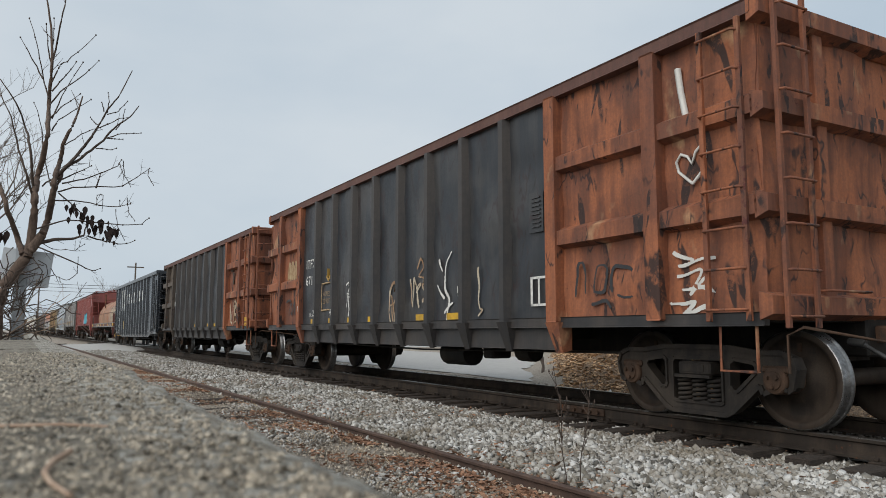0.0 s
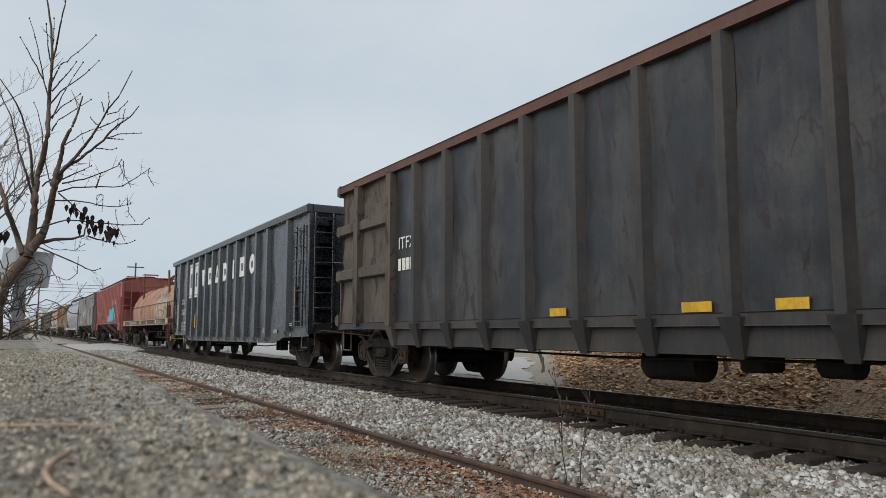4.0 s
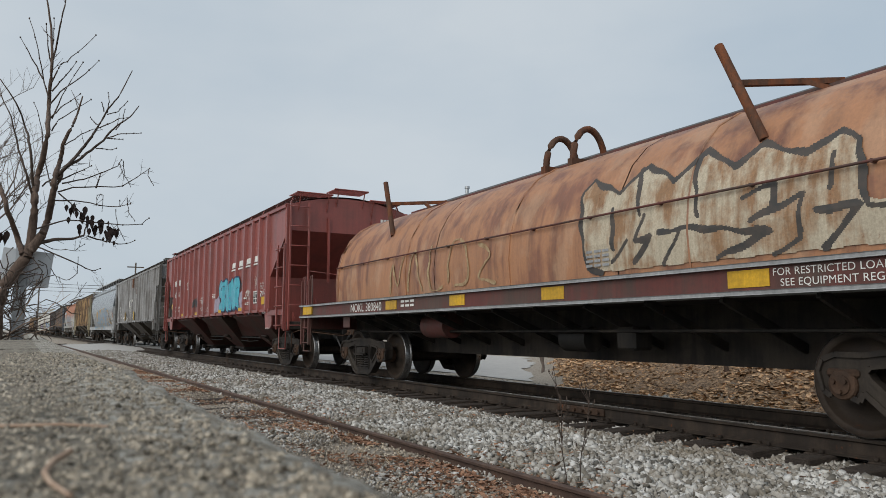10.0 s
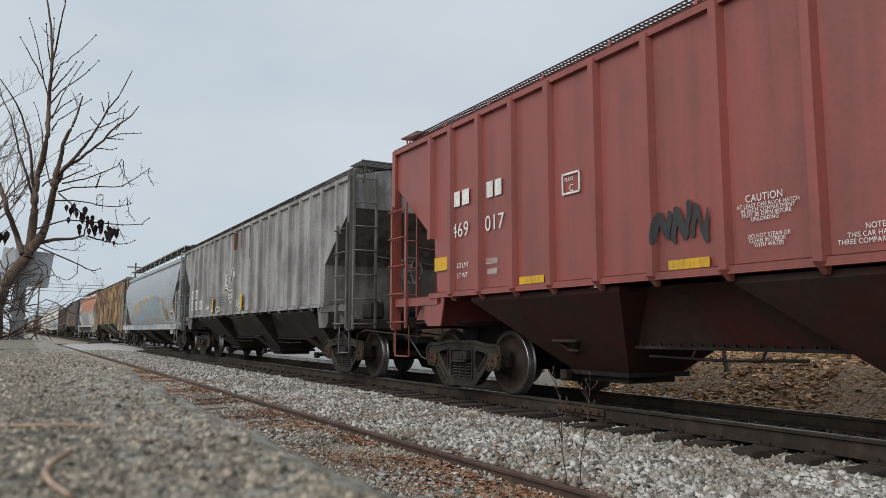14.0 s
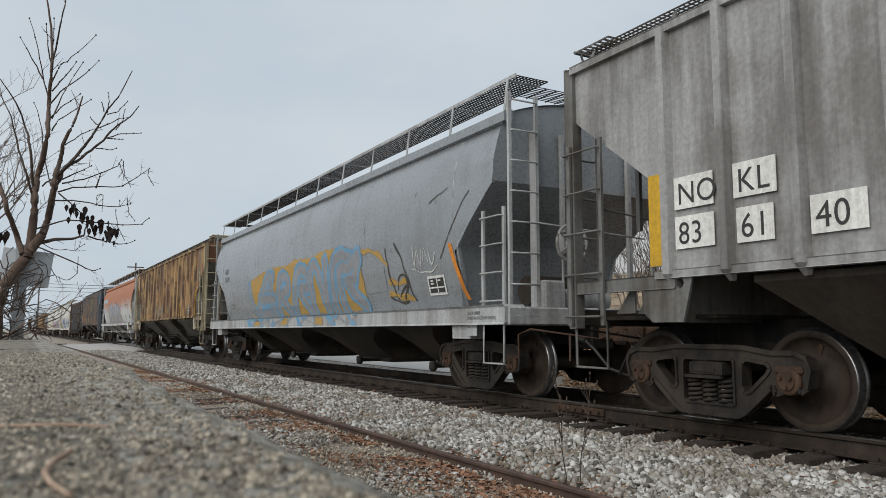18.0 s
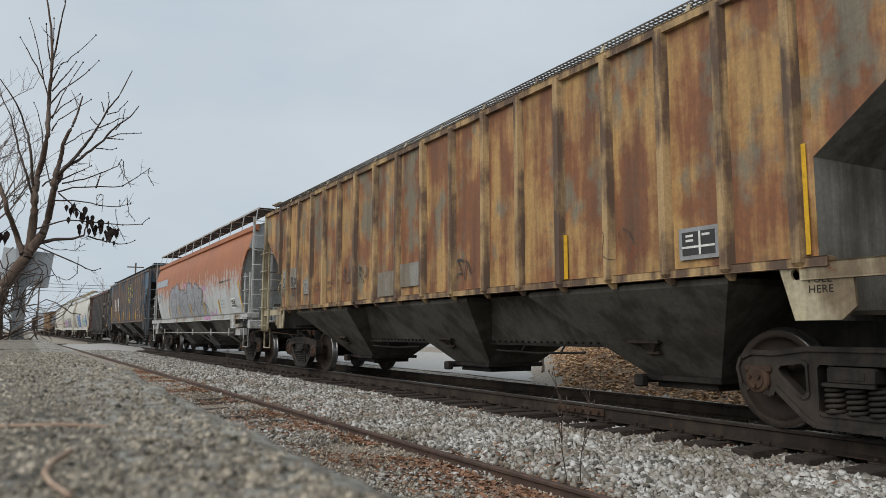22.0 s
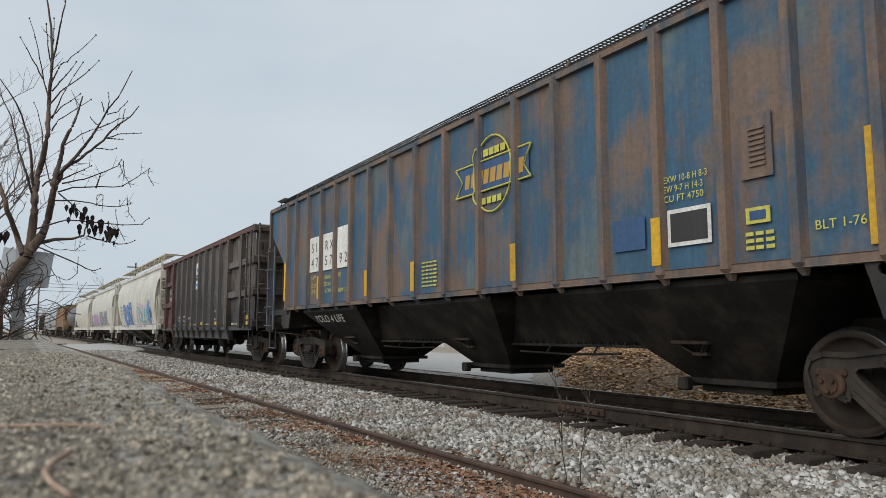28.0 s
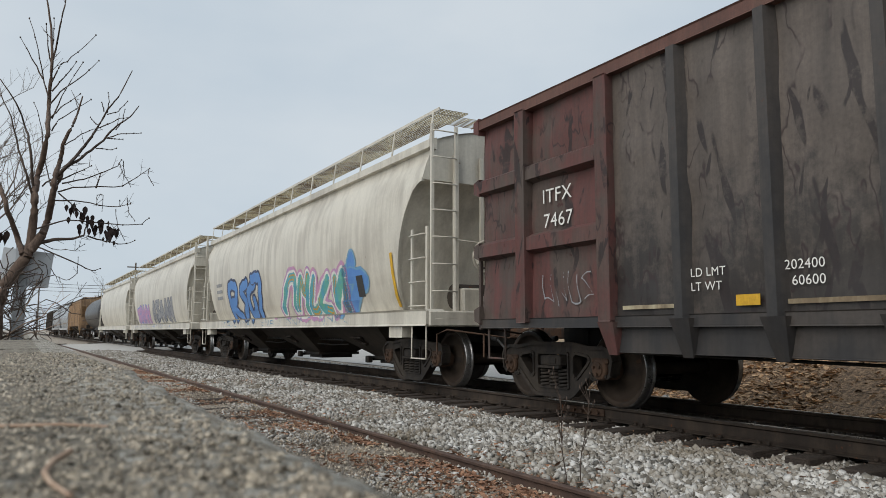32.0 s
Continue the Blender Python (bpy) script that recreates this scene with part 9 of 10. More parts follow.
part("louvre_plate", lv, P_GON_DUSK, car_k, "dark louvred plate")
b = Build()
for z0, z1 in ((1.54, 1.98), (1.14, 1.46)):
    for a, c, d, e in ((2.94, 3.26, z0, z0 + 0.03), (2.94, 3.26, z1 - 0.03, z1), (2.94, 2.97, z0, z1), (3.23, 3.26, z0, z1)):
        b.box(-1.610, -1.604, a, c, d, e)
part("worn_frame", b, P_FADED, car_k, "worn outline of an old notice")
panel_mark(car_k, 2.4, 1.7, 1.10, 1.15, P_OCHRERAIL, -1.58, "bare_strip")

# cream hoppers
mural(car_l, rounded, [P_BLUEPIECE, P_NAVY], strokes=[[(12.55, 1.35), (12.75, 2.2), (11.95, 2.2), (12.1, 1.8), (12.7, 1.72), (11.7, 1.32)], [(10.75, 2.24), (11.4, 2.07), (10.95, 1.7), (11.3, 1.32)], [(10.0, 2.2), (10.65, 1.95), (10.5, 1.36), (10.1, 1.45), (10.1, 1.75)], [(10.2, 2.32), (9.45, 2.26), (9.75, 1.3)]], fat=0.13, edge=0.07, cell=0.02, label="blue graffiti letters with dark edges")
mural(car_l, rounded, [P_GREENPIECE, P_SPRAYWHITE, P_GOLD, P_PINK], strokes=[[(7.71, 1.41), (7.07, 2.07), (6.56, 2.1), (6.8, 1.46)], [(6.6, 1.45), (6.17, 2.08), (6.01, 1.75), (5.66, 2.11), (6.01, 1.37)], [(5.32, 2.03), (5.76, 1.36), (5.24, 1.41)], [(4.49, 1.98), (5.17, 1.47), (4.59, 1.34)], [(4.11, 1.95), (4.16, 1.44), (3.69, 2.04), (3.7, 1.37)]], fat=0.11, edge=0.06, halo=0.09, shine=0.02, cell=0.02, label="green graffiti with white and pink edges")
mural(car_l, rounded, [P_BLUEPIECE, P_SKYBLUE], strokes=[[(3.7, 1.37), (3.4, 1.9), (3.15, 2.27)], [(3.5, 2.0), (2.65, 1.86), (3.0, 1.7), (3.5, 1.34)]], fat=0.15, edge=0.06, cell=0.02, label="blue graffiti arrow")
spray("graffiti", car_l, 13.5, 1.02, 10.5, 0.23, lambda y, z: -1.604, [P_SKYBLUE, P_SKYBLUE, P_PINK], 76, 24, 0.016, "line", "coloured overspray on the sill")
on_round(car_l, 1.46, 1.36, 1.32, 2.25, M_YELLOW, "reflector_strip", 0.010)
on_round(car_l, 3.0, 2.7, 1.55, 1.95, M_STENCIL_BLACK, "data_panel_face", 0.009)
for k in range(3):
    on_round(car_l, 14.3, 13.6, 2.3 - 0.2 * k, 2.4 - 0.2 * k, M_GREY, "lettering", 0.006)
spray("graffiti", car_m, 14.6, 1.28, 4.2, 1.0, rounded, [P_PINK, P_BLUEPIECE], 77, 4, 0.024, "bubble", "pink and blue graffiti")
spray("graffiti", car_m, 9.6, 1.28, 5.4, 1.1, rounded, [P_SILVER, P_NAVY], 78, 5, 0.024, "bubble", "silver and dark blue graffiti")
spray("graffiti", car_m, 14.6, 1.02, 10.5, 0.23, lambda y, z: -1.604, [P_BLUEPIECE], 79, 20, 0.016, "line", "blue overspray on the sill")


# ---- the little tree and the sign post at the platform's end ----
TREE_Y = 4.70
LIMBS_MAIN = [
    [(-0.135, 0.80), (-0.135, 1.02), (-0.096, 1.141), (-0.027, 1.263), (0.028, 1.362), (0.062, 1.418)],
    [(-0.006, 1.286), (0.008, 1.383), (0.014, 1.528), (0.012, 1.657), (0.018, 1.755), (0.041, 1.856), (0.056, 1.99), (0.055, 2.123), (0.054, 2.29), (0.057, 2.409), (0.047, 2.595), (0.01, 2.792), (0.005, 2.86)],
    [(0.062, 1.418), (0.087, 1.517), (0.098, 1.632), (0.108, 1.765), (0.129, 1.856), (0.139, 1.951), (0.18, 2.057), (0.205, 2.146), (0.224, 2.244)],
    [(-0.029, 1.301), (-0.063, 1.41), (-0.109, 1.518), (-0.143, 1.626), (-0.19, 1.76)]]
LIMBS_BIG = [
    [(0.11, 1.738), (0.164, 1.814), (0.223, 1.911), (0.278, 2.003), (0.32, 2.087), (0.361, 2.186), (0.419, 2.276), (0.487, 2.45)],
    [(0.103, 1.649), (0.155, 1.803), (0.254, 1.898), (0.339, 1.994), (0.412, 2.086), (0.487, 2.16), (0.54, 2.253)],
    [(0.007, 1.64), (-0.03, 1.913), (-0.047, 2.009), (-0.08, 2.103), (-0.135, 2.192), (-0.194, 2.281)],
    [(-0.001, 1.639), (-0.048, 1.78), (-0.093, 1.937), (-0.127, 2.063), (-0.191, 2.216)],
    [(0.056, 2.426), (0.073, 2.532), (0.087, 2.655), (0.107, 2.797), (0.112, 2.86)],
    [(0.05, 1.369), (0.119, 1.393), (0.22, 1.403), (0.269, 1.422), (0.288, 1.5)]]
LIMBS_UP = [
    [(0.05, 2.206), (0.014, 2.351), (-0.02, 2.496), (-0.072, 2.661)], [(0.016, 2.317), (-0.035, 2.416), (-0.11, 2.542)], [(0.05, 2.425), (0.027, 2.539), (0.015, 2.649)],
    [(0.058, 2.392), (0.056, 2.55), (0.053, 2.692)], [(0.062, 2.309), (0.095, 2.393), (0.15, 2.478), (0.28, 2.643)], [(0.065, 2.252), (0.127, 2.354), (0.181, 2.443)],
    [(0.063, 2.181), (0.131, 2.276), (0.229, 2.382), (0.301, 2.479)], [(0.074, 2.092), (0.123, 2.251), (0.219, 2.464)], [(0.062, 2.091), (0.108, 2.154), (0.212, 2.259)],
    [(0.077, 2.019), (0.111, 2.088), (0.27, 2.234)]]
LIMBS_SIDE = [
    [(0.362, 2.169), (0.366, 2.23), (0.362, 2.298)], [(0.343, 2.173), (0.328, 2.226)], [(0.32, 2.087), (0.277, 2.149)], [(0.362, 2.159), (0.432, 2.204), (0.47, 2.256)],
    [(0.148, 1.945), (0.218, 2.012), (0.305, 2.068), (0.365, 2.107)], [(0.306, 2.064), (0.41, 2.124), (0.487, 2.17)], [(0.36, 2.014), (0.461, 2.044), (0.555, 2.075)],
    [(0.36, 2.014), (0.456, 2.023)], [(0.311, 1.946), (0.427, 1.971)], [(0.413, 2.073), (0.45, 2.137), (0.454, 2.193)], [(0.089, 1.697), (0.044, 1.889), (0.019, 2.051), (-0.021, 2.161)]]
LIMBS_LOW = [
    [(0.047, 1.693), (0.113, 1.782), (0.24, 1.879)], [(0.13, 1.734), (0.29, 1.831)], [(0.145, 1.719), (0.261, 1.754), (0.432, 1.851), (0.452, 1.894)],
    [(0.125, 1.667), (0.205, 1.698), (0.459, 1.734), (0.535, 1.793), (0.609, 1.853)], [(0.323, 1.71), (0.343, 1.796)], [(0.108, 1.617), (0.208, 1.626), (0.434, 1.605), (0.511, 1.629)],
    [(0.131, 1.661), (0.21, 1.593), (0.319, 1.492)], [(0.032, 1.448), (0.185, 1.508), (0.455, 1.502), (0.579, 1.514), (0.619, 1.552)],
    [(0.292, 1.424), (0.398, 1.397), (0.491, 1.389), (0.552, 1.417)], [(0.023, 1.352), (0.227, 1.266), (0.332, 1.221), (0.37, 1.239)]]
LIMBS_HANG = [
    [(0.035, 1.384), (0.122, 1.341), (0.223, 1.331), (0.28, 1.377)], [(0.114, 1.228), (0.145, 1.181), (0.203, 1.161), (0.25, 1.202), (0.246, 1.289)], [(0.027, 1.545), (0.079, 1.614)],
    [(0.44, 1.879), (0.456, 1.819), (0.512, 1.739)], [(0.462, 1.889), (0.478, 1.804)], [(0.603, 1.853), (0.608, 1.801), (0.639, 1.758)], [(0.435, 1.595), (0.449, 1.495), (0.49, 1.413)],
    [(0.494, 1.668), (0.513, 1.584), (0.541, 1.529)], [(0.328, 1.603), (0.331, 1.67), (0.358, 1.673), (0.36, 1.572)], [(-0.128, 1.611), (-0.048, 1.645), (-0.001, 1.636)], [(-0.143, 1.405), (-0.067, 1.489), (-0.029, 1.598)]]
LIMBS_FOOT = [
    [(-0.10, 0.84), (0.101, 0.957), (0.294, 1.089)], [(-0.08, 0.85), (0.126, 1.005), (0.221, 1.087)], [(-0.06, 0.84), (0.185, 0.958), (0.3, 1.154)],
    [(-0.05, 0.90), (0.038, 1.082), (0.048, 1.162)], [(-0.04, 0.95), (-0.005, 1.113), (0.04, 1.155)], [(-0.12, 0.83), (0.02, 0.86), (0.24, 0.93)], [(-0.10, 0.84), (0.05, 0.91), (0.20, 0.99)]]
tree = thing("bare_tree", "small bare tree with withered dark leaves by the platform", "tree")
rng = random.Random(21)


def wander(pts, n, amp, seed):
    """Points along a limb, with small natural bends; y wanders gently."""
    out = []
    total = len(pts) - 1
    for i in range(n):
        u = i / (n - 1) * total
        k = min(int(u), total - 1)
        f = u - k
        x = pts[k][0] + (pts[k + 1][0] - pts[k][0]) * f
        z = pts[k][1] + (pts[k + 1][1] - pts[k][1]) * f
        e = math.sin(math.pi * i / (n - 1)) if n > 2 else 0
        out.append((x + amp * noise.noise((u * 2.1, seed, 0)) * (0.3 + e), TREE_Y + 0.12 * noise.noise((u * 0.6, seed, 5)) * (u > 0), z + amp * noise.noise((u * 2.1, seed, 9)) * (0.3 + e)))
    return out


def side_twigs(b, path, count, length, r, seed):
    q = random.Random(seed)
    for _ in range(count):
        i = q.randrange(1, len(path) - 1)
        p, d = Vector(path[i]), (Vector(path[i + 1]) - Vector(path[i])).normalized()
        a = q.choice((-1, 1)) * q.uniform(0.5, 1.0)
        side = Vector((d.x * math.cos(a) - d.z * math.sin(a), q.uniform(-0.3, 0.3), d.x * math.sin(a) + d.z * math.cos(a)))
        s = length * q.uniform(0.4, 1.0)
        m = p + side * s * 0.5 + Vector((0, 0, 0.02 * s))
        b.tube([p, m, p + side * s + Vector((0, 0, 0.12 * s))], r, 4, 0, r * 0.45)
        for _k in range(q.randrange(0, 3)):
            e = m + Vector((q.uniform(-1, 1), q.uniform(-0.4, 0.4), q.uniform(-0.3, 1))).normalized() * s * 0.3
            b.tube([m, e], r * 0.6, 4, 0, r * 0.3)


b = Build()
b.tube(wander(LIMBS_MAIN[0], 26, 0.006, 1), 0.038, 10, 0, 0.024)
part("trunk", b, M_BARK, tree, "brown bare leaning trunk")
for i, pts in enumerate(LIMBS_MAIN[1:]):
    b = Build()
    path = wander(pts, 40, 0.005, i + 2)
    b.tube(path, (0.025, 0.022, 0.017)[i], 8, 0, (0.0025, 0.0035, 0.009)[i])
    side_twigs(b, path, 5, 0.10, 0.0022, 50 + i)
    part("limb", b, M_BARK, tree)
for i, pts in enumerate(LIMBS_BIG):
    b = Build()
    path = wander(pts, 26, 0.006, i + 12)
    b.tube(path, (0.011, 0.010, 0.008, 0.007, 0.006, 0.012)[i], 7, 0, 0.0026)
    side_twigs(b, path, 3, 0.10, 0.0018, 80 + i)
    part("limb", b, M_TWIG, tree)
for i, pts in enumerate(LIMBS_UP + LIMBS_SIDE + LIMBS_LOW + LIMBS_HANG):
    b = Build()
    path = wander(pts, 14, 0.007, i + 32)
    r0 = 0.0048 if i < 10 else 0.0036 if i < 21 else 0.0048 if i < 31 else 0.0024
    b.tube(path, r0, 6, 0, 0.0016)
    for k in (4, 7, 10, 13):
        b.tube([Vector(path[k]) - Vector((0, 0, 0.004)), path[k], Vector(path[k]) + Vector((0, 0, 0.004))], r0 * 0.9, 5)
    if 21 <= i:
        side_twigs(b, path, 3, 0.09, 0.0014, 110 + i)
    part("branch", b, M_TWIG, tree)
for i, pts in enumerate(LIMBS_FOOT):
    b = Build()
    path = wander(pts, 16, 0.015, i + 92)
    b.tube(path, 0.004, 5, 0, 0.0012)
    side_twigs(b, path, 5, 0.11, 0.0013, 150 + i)
    part("branch", b, M_STEM if i % 2 else M_TWIG, tree)
b = Build()
for i in range(90):
    x, z = rng.uniform(-0.24, 0.02), rng.uniform(0.81, 1.06)
    pts = [(x, TREE_Y + rng.uniform(-0.15, 0.15), z)]
    a = rng.uniform(0, 6.28)
    for k in range(6):
        a += rng.uniform(-0.9, 0.9)
        pts.append((pts[-1][0] + 0.05 * math.cos(a), pts[-1][1] + rng.uniform(-0.02, 0.02), max(0.80, pts[-1][2] + 0.05 * math.sin(a))))
    b.tube(pts, rng.uniform(0.001, 0.0035), 5)
tagged(part("vine_tangle", b, M_TWIG), "dark tangle of bare vines round the tree's foot", "vines", kind="stuff")


def leaf(name_parent, x, y, z, s, seed):
    q = random.Random(seed)
    bb = Build()
    tw = q.uniform(-0.8, 0.8)
    for i, (w, h) in enumerate(((0.0, 0.0), (0.35, -0.3), (0.42, -0.65), (0.25, -1.1), (0.0, -1.5))):
        c = math.cos(tw + i * 0.35)
        sn = math.sin(tw + i * 0.35)
        bb.v += [(x + s * (-w * c), y - s * w * sn, z + s * h), (x + s * (w * c * 0.8), y + s * w * sn + s * 0.15, z + s * h * 0.95)]
    for i in range(4):
        bb.f.append((2 * i, 2 * i + 1, 2 * i + 3, 2 * i + 2))
        bb.m.append(0)
        bb.s.append(True)
    part("leaf", bb, M_DARKLEAF, name_parent)


for i in range(46):
    u = (i / 45) ** 0.8
    leaf(tree, 0.215 + 0.225 * u + rng.uniform(-0.025, 0.025), TREE_Y + rng.uniform(-0.06, 0.06), 1.575 - 0.13 * u + rng.uniform(-0.055, 0.05), rng.uniform(0.022, 0.046), 300 + i)
for x, z in ((0.176, 1.60), (0.19, 1.53), (0.455, 1.655), (0.25, 1.46)):
    leaf(tree, x, TREE_Y, z, 0.03, int(1000 * x))
for i in range(4):
    leaf(tree, -0.13 + rng.uniform(-0.02, 0.02), TREE_Y, 1.41 + rng.uniform(-0.02, 0.02), 0.045, 400 + i)

sign = thing("street_sign", "back of an aluminium sign on a perforated galvanised post", "sign")
b = Build()
n_h = 20
post_loops = [[(-0.026, 0.78), (0.026, 0.78), (0.026, 1.36), (-0.026, 1.36)]]
for k in range(n_h):
    z = 0.83 + 0.0255 * k
    post_loops.append([(0.0045 * math.cos(a), z + 0.0045 * math.sin(a)) for a in lin(7, 0, 2 * math.pi)[:-1]])
plate_with_holes(b, post_loops, -0.0015, 0.0015)
b.box(-0.0015, 0.018, -0.030, -0.026, 0.78, 1.36)
b.box(-0.0015, 0.018, 0.026, 0.030, 0.78, 1.36)
part("post", b, M_GALV, sign, at=pose(-0.033, 4.76, 0, 0, 0, 78) @ pose(0, 0, 0))
b = Build()
b.box(-0.128, 0.128, -0.0015, 0.0015, -0.10, 0.10, 0, 0.0005)
part("sign_plate", b, M_SIGNBACK, sign, "plain grey back of the sign", at=pose(-0.008, 4.785, 1.232, 0, 6, -8))

# two pale grass stems lying on the platform
for pts, r in (([(-0.06, 0.50, 0.0), (-0.008, 0.477, 0.001), (0.02, 0.462, 0.002), (0.043, 0.448, 0.001)], 0.0013), ([(0.020, 0.352, 0.003), (0.013, 0.335, 0.002), (0.0095, 0.316, 0.001), (0.011, 0.295, 0.001), (0.016, 0.268, 0.001)], 0.0014)):
    b = Build()
    b.tube([(x, y, PLAT_Z + z + r) for x, y, z in pts], r, 8, 0, r * 0.6)
    tagged(part("grass_stem", b, M_STEM), "dry curled grass stem lying on the concrete", "stem", "dry stems on the platform")

# dry weeds in the ballast
for x, y, top, lean, seed in ((3.30, 4.1, 0.50, -0.06, 1), (3.42, 4.1, 0.46, 0.12, 2), (4.85, 20.5, 0.35, 0.05, 3), (4.95, 20.7, 0.30, -0.05, 4)):
    q = random.Random(seed)
    w = thing("dry_weed", "thin dry brown weed stalk standing in the ballast", "weed", "weeds by the track")
    z0 = ground_height(x, y)
    path = [(x + lean * (t ** 1.3) + 0.012 * math.sin(9 * t + seed), y, z0 + (top - z0) * t) for t in lin(9, 0, 1)]
    b = Build().tube(path, 0.0045, 5, 0, 0.0025)
    part("stem", b, M_TWIG, w)
    b = Build()
    for k in range(16):
        p = Vector(path[q.randrange(3, 9)])
        e = p + Vector((q.uniform(-0.07, 0.07), q.uniform(-0.05, 0.05), q.uniform(0.03, 0.12)))
        b.tube([p, e], 0.002, 4)
        b.tube([e, e + Vector((0, 0, 0.022))], 0.007, 5, 0, 0.003)
    part("seed_head", b, M_TWIG, w)


# ---- bare trees beyond ----
def bare_tree(x, y, z, height, seed, mat, spread=0.5, depth=5, name="bare_tree", label="bare leafless tree beyond the railway", thick=None, group="bare trees in the distance"):
    q = random.Random(seed)
    t = thing(name, label, "tree", group)
    wood, twig = Build(), Build()

    def grow(p, d, length, r, level):
        mid = p + d * length * 0.5 + Vector((q.uniform(-1, 1), q.uniform(-1, 1), 0)) * length * 0.05
        e = p + d * length
        (wood if level < 2 else twig).tube([p, mid, e], r, 6 if level < 2 else 3, 0, r * 0.62)
        if level >= depth:
            return
        for k in range(q.choice((2, 3, 3)) if level else 4):
            nd = (d + Vector((q.uniform(-1, 1), q.uniform(-1, 1), q.uniform(-0.15, 0.55))) * spread * (1.15 if level else 0.8)).normalized()
            st = p + d * length * q.uniform(0.55, 1.0)
            grow(st, nd, length * q.uniform(0.55, 0.82), r * 0.6, level + 1)

    grow(Vector((x, y, z)), Vector((q.uniform(-0.08, 0.08), q.uniform(-0.08, 0.08), 1)).normalized(), height * 0.34, thick or height * 0.016, 0)
    part("trunk", wood, mat, t)
    part("crown", twig, mat, t)
    return t


bare_tree(-1.6, 27, -0.5, 10.5, 3, M_FARTWIG, 0.75, 6, thick=0.10)
for i, (x, y, h) in enumerate(((10.5, 108, 9.5), (13.2, 112, 10.2), (16.5, 118, 9.0), (19.0, 112, 8.0), (24, 120, 9.0), (3.0, 190, 8.5), (7.0, 200, 8.0), (-3.0, 210, 9.0), (12, 215, 8.0), (20, 180, 9.5))):
    bare_tree(x, y, -0.5, h, 30 + i, M_FARTWIG, 0.62, 5, thick=0.09)
# saplings on the bank behind the train
for i, (x, y, h) in enumerate(((11.3, 9.25, 5.0), (11.6, 10.6, 4.6), (12.0, 7.6, 5.5), (12.6, 16.6, 1.6), (13.0, 13.0, 4.5), (14.0, 9.0, 6.5), (15.0, 12.0, 6.5), (13.2, 6.2, 6.0), (16.5, 14.5, 6.0), (17, 18, 5.5), (12.4, 5.0, 5.0), (15.5, 7.5, 6.5))):
    bare_tree(x, y, -0.4, h, 60 + i, M_FARTWIG if x > 12.5 else M_BARK, 0.42, 5, "bare_sapling", "thin bare sapling on the leaf-strewn bank", 0.05, "saplings behind the railway")

# ---- the warehouse across the yard ----
house = thing("warehouse", "long white metal-clad warehouse with a tan stone base", "building")
WX, WY0, WY1, ROOF, BASE = 24.0, -35.0, 42.0, 9.25, 3.45
part("wall", Build().box(WX, WX + 20, WY0, WY1, BASE, ROOF), M_WALLSTEEL, house, "white metal wall panels")
part("base_wall", Build().box(WX - 0.05, WX + 20.05, WY0 - 0.05, WY1 + 0.05, -0.6, BASE), M_MORTAR, house)
b = Build()
b.box(WX - 0.18, WX + 20.2, WY0 - 0.2, WY1 + 0.2, ROOF, ROOF + 0.22, 0, 0.02)
part("roof_edge", b, M_FASCIA, house, "dark metal roof edge")
b = Build()
b.box(WX - 0.12, WX, WY0, WY1, BASE - 0.02, BASE + 0.10)
part("base_cap", b, M_MORTAR, house)
seam = Build().box(WX - 0.03, WX, -0.04, 0.04, BASE + 0.1, ROOF)
seam_first = None
for y in lin(70, WY0 + 1, WY1 - 0.5):
    if seam_first is None:
        seam_first = part("panel_seam", seam, M_WALLSTEEL, house, at=pose(0, y, 0))
    else:
        share("panel_seam", seam_first, house, pose(0, y, 0))
part("flashing", Build().box(WX - 0.06, WX, WY0, WY1, ROOF - 0.55, ROOF - 0.47), M_GALV, house)
q = random.Random(8)
b = Build()
z = -0.3
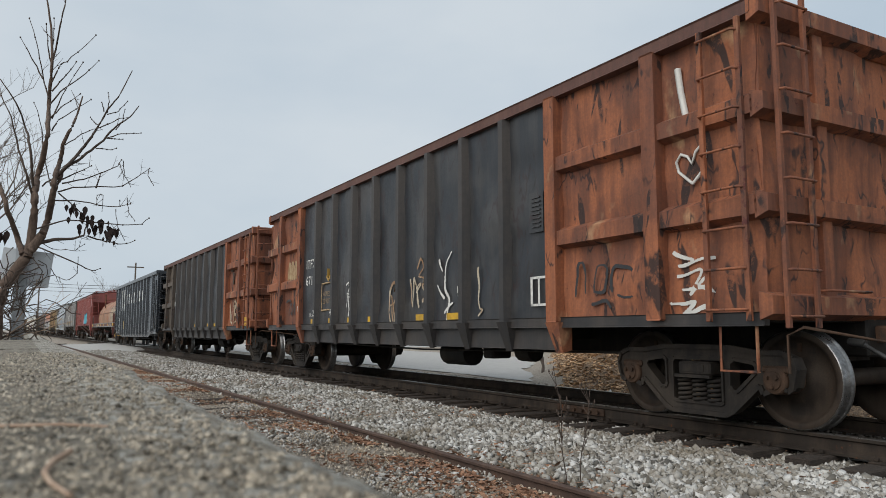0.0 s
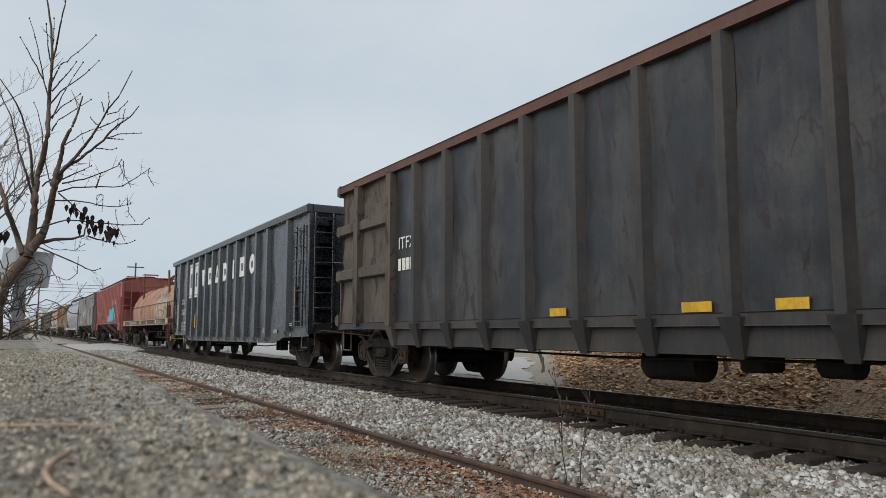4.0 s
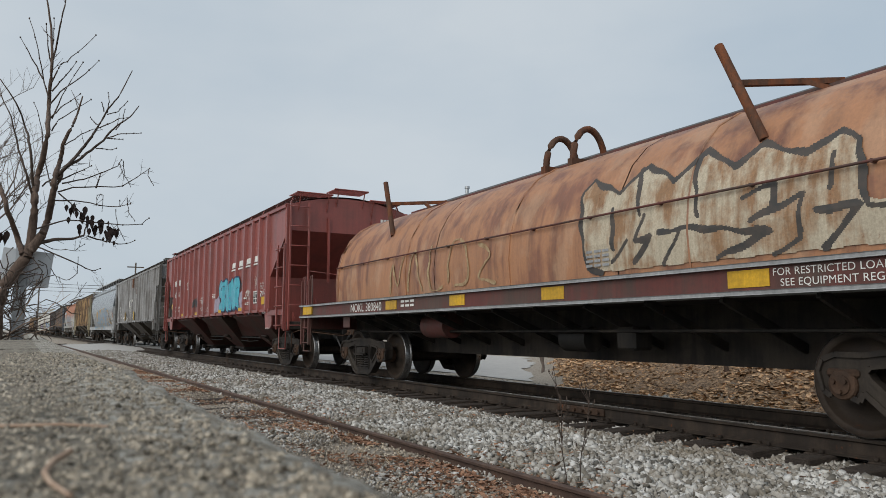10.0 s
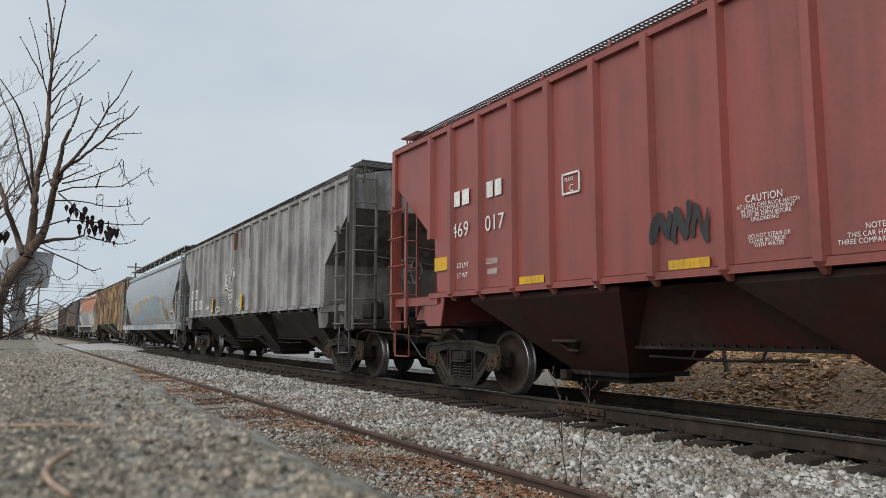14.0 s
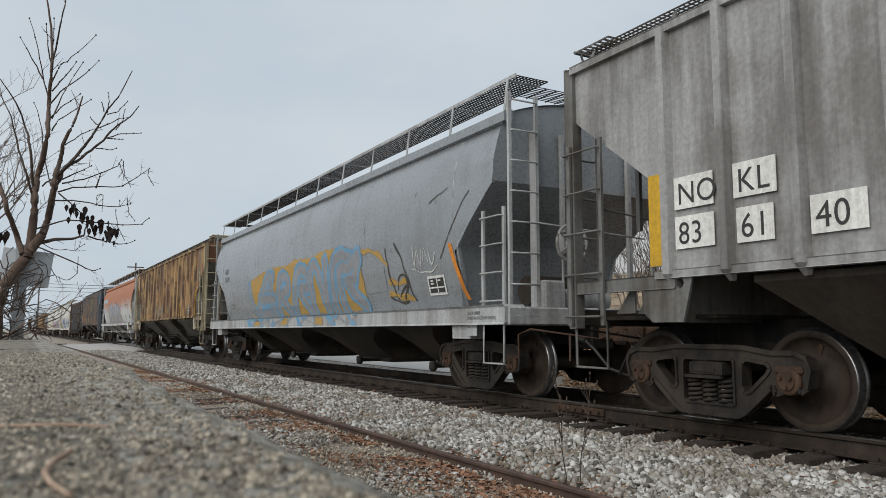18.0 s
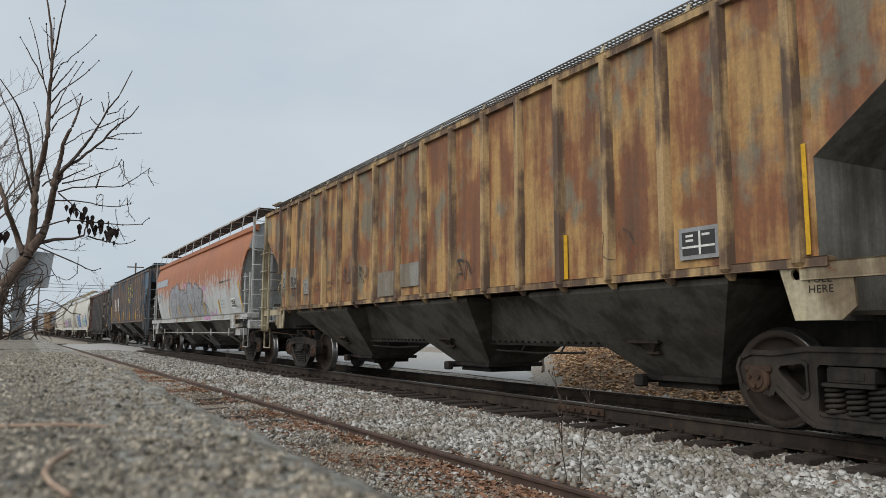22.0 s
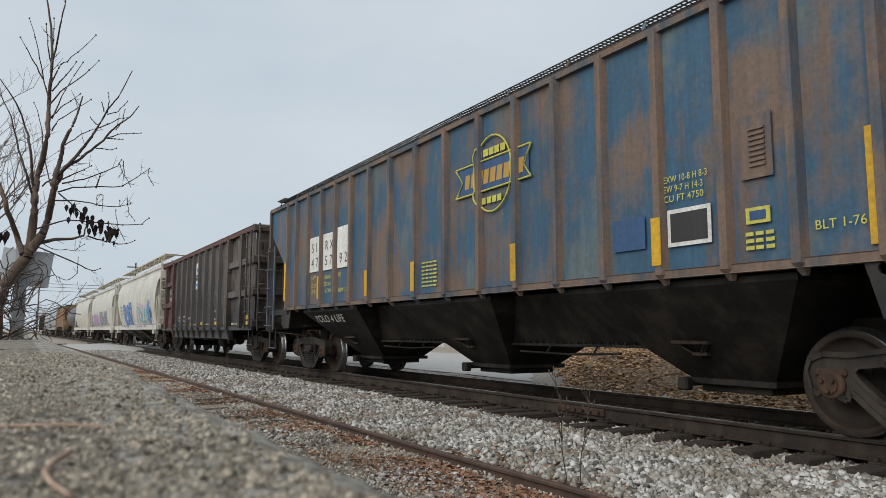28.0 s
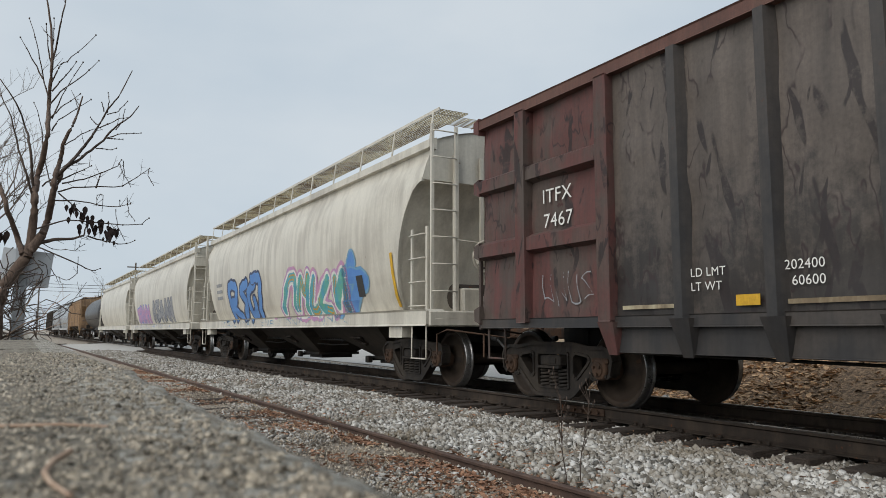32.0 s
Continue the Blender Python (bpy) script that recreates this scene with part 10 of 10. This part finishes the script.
while z < BASE - 0.05:
    h = q.choice((0.10, 0.14, 0.18))
    y = 6.0
    while y < 36:
        w = q.uniform(0.3, 0.9)
        b.box(WX - 0.05 - q.uniform(0.015, 0.06), WX - 0.04, y, y + w - 0.015, z, min(BASE - 0.03, z + h - 0.015))
        y += w
    z += h
tagged(part("stone_facing", b, M_BLOCK, house, "stacked tan ledgestone"), kind="stuff")
part("vent_pipe", Build().tube([(24.6, 40.2, ROOF), (24.6, 40.2, ROOF + 0.9)], 0.12, 10).tube([(24.6, 40.2, ROOF + 0.8), (24.6, 40.2, ROOF + 0.95)], 0.17, 10), M_GALV, house)
# ---- poles and wires far down the line ----
for x, y, h in ((13.1, 110, 10.2), (2.0, 150, 9.0), (-8, 130, 9.5)):
    pole = thing("utility_pole", "wooden utility pole with a crossarm", "utility pole", "utility poles")
    part("pole", Build().tube([(x, y, -0.5), (x, y, h)], 0.15, 8, 0, 0.10), M_POLE, pole)
    part("crossarm", Build().box(x - 1.1, x + 1.1, y - 0.06, y + 0.06, h - 0.7, h - 0.55), M_POLE, pole)
for k, z in enumerate((8.4, 7.9, 7.3)):
    b = Build()
    b.tube([(x, 128 + 0.15 * x, z - 0.5 + 0.0016 * (x - 8) ** 2) for x in lin(20, -40, 40)], 0.03, 4)
    tagged(part("overhead_cable", b, M_WIRE), "sagging overhead cable across the line", "cable", "overhead cables")


# ---- what moves: the train rolls along the line, its wheels turn ----
def motions():
    for car, y0 in MOVING:
        rows = []
        for k in range(33):
            a, b = y0 + 2.0 - travelled(k), y0 + 14.0 - travelled(k)
            (xa, za), (xb, zb) = line_at(a), line_at(b)
            turn = math.degrees(math.atan2(xa - xb, b - a))
            tilt = math.degrees(math.atan2(zb - za, b - a))
            f = -2.0 / 12.0
            rows.append((k, pose(xa + (xb - xa) * f, y0 - travelled(k), za + (zb - za) * f, tilt, 0, turn)))
        walk(car, rows)
    for w, y in WHEELSETS:
        walk(w, [(k / 10, pose(0, y, WHEEL_R, math.degrees(travelled(k / 10) / WHEEL_R) % 360.0)) for k in range(321)])


motions()
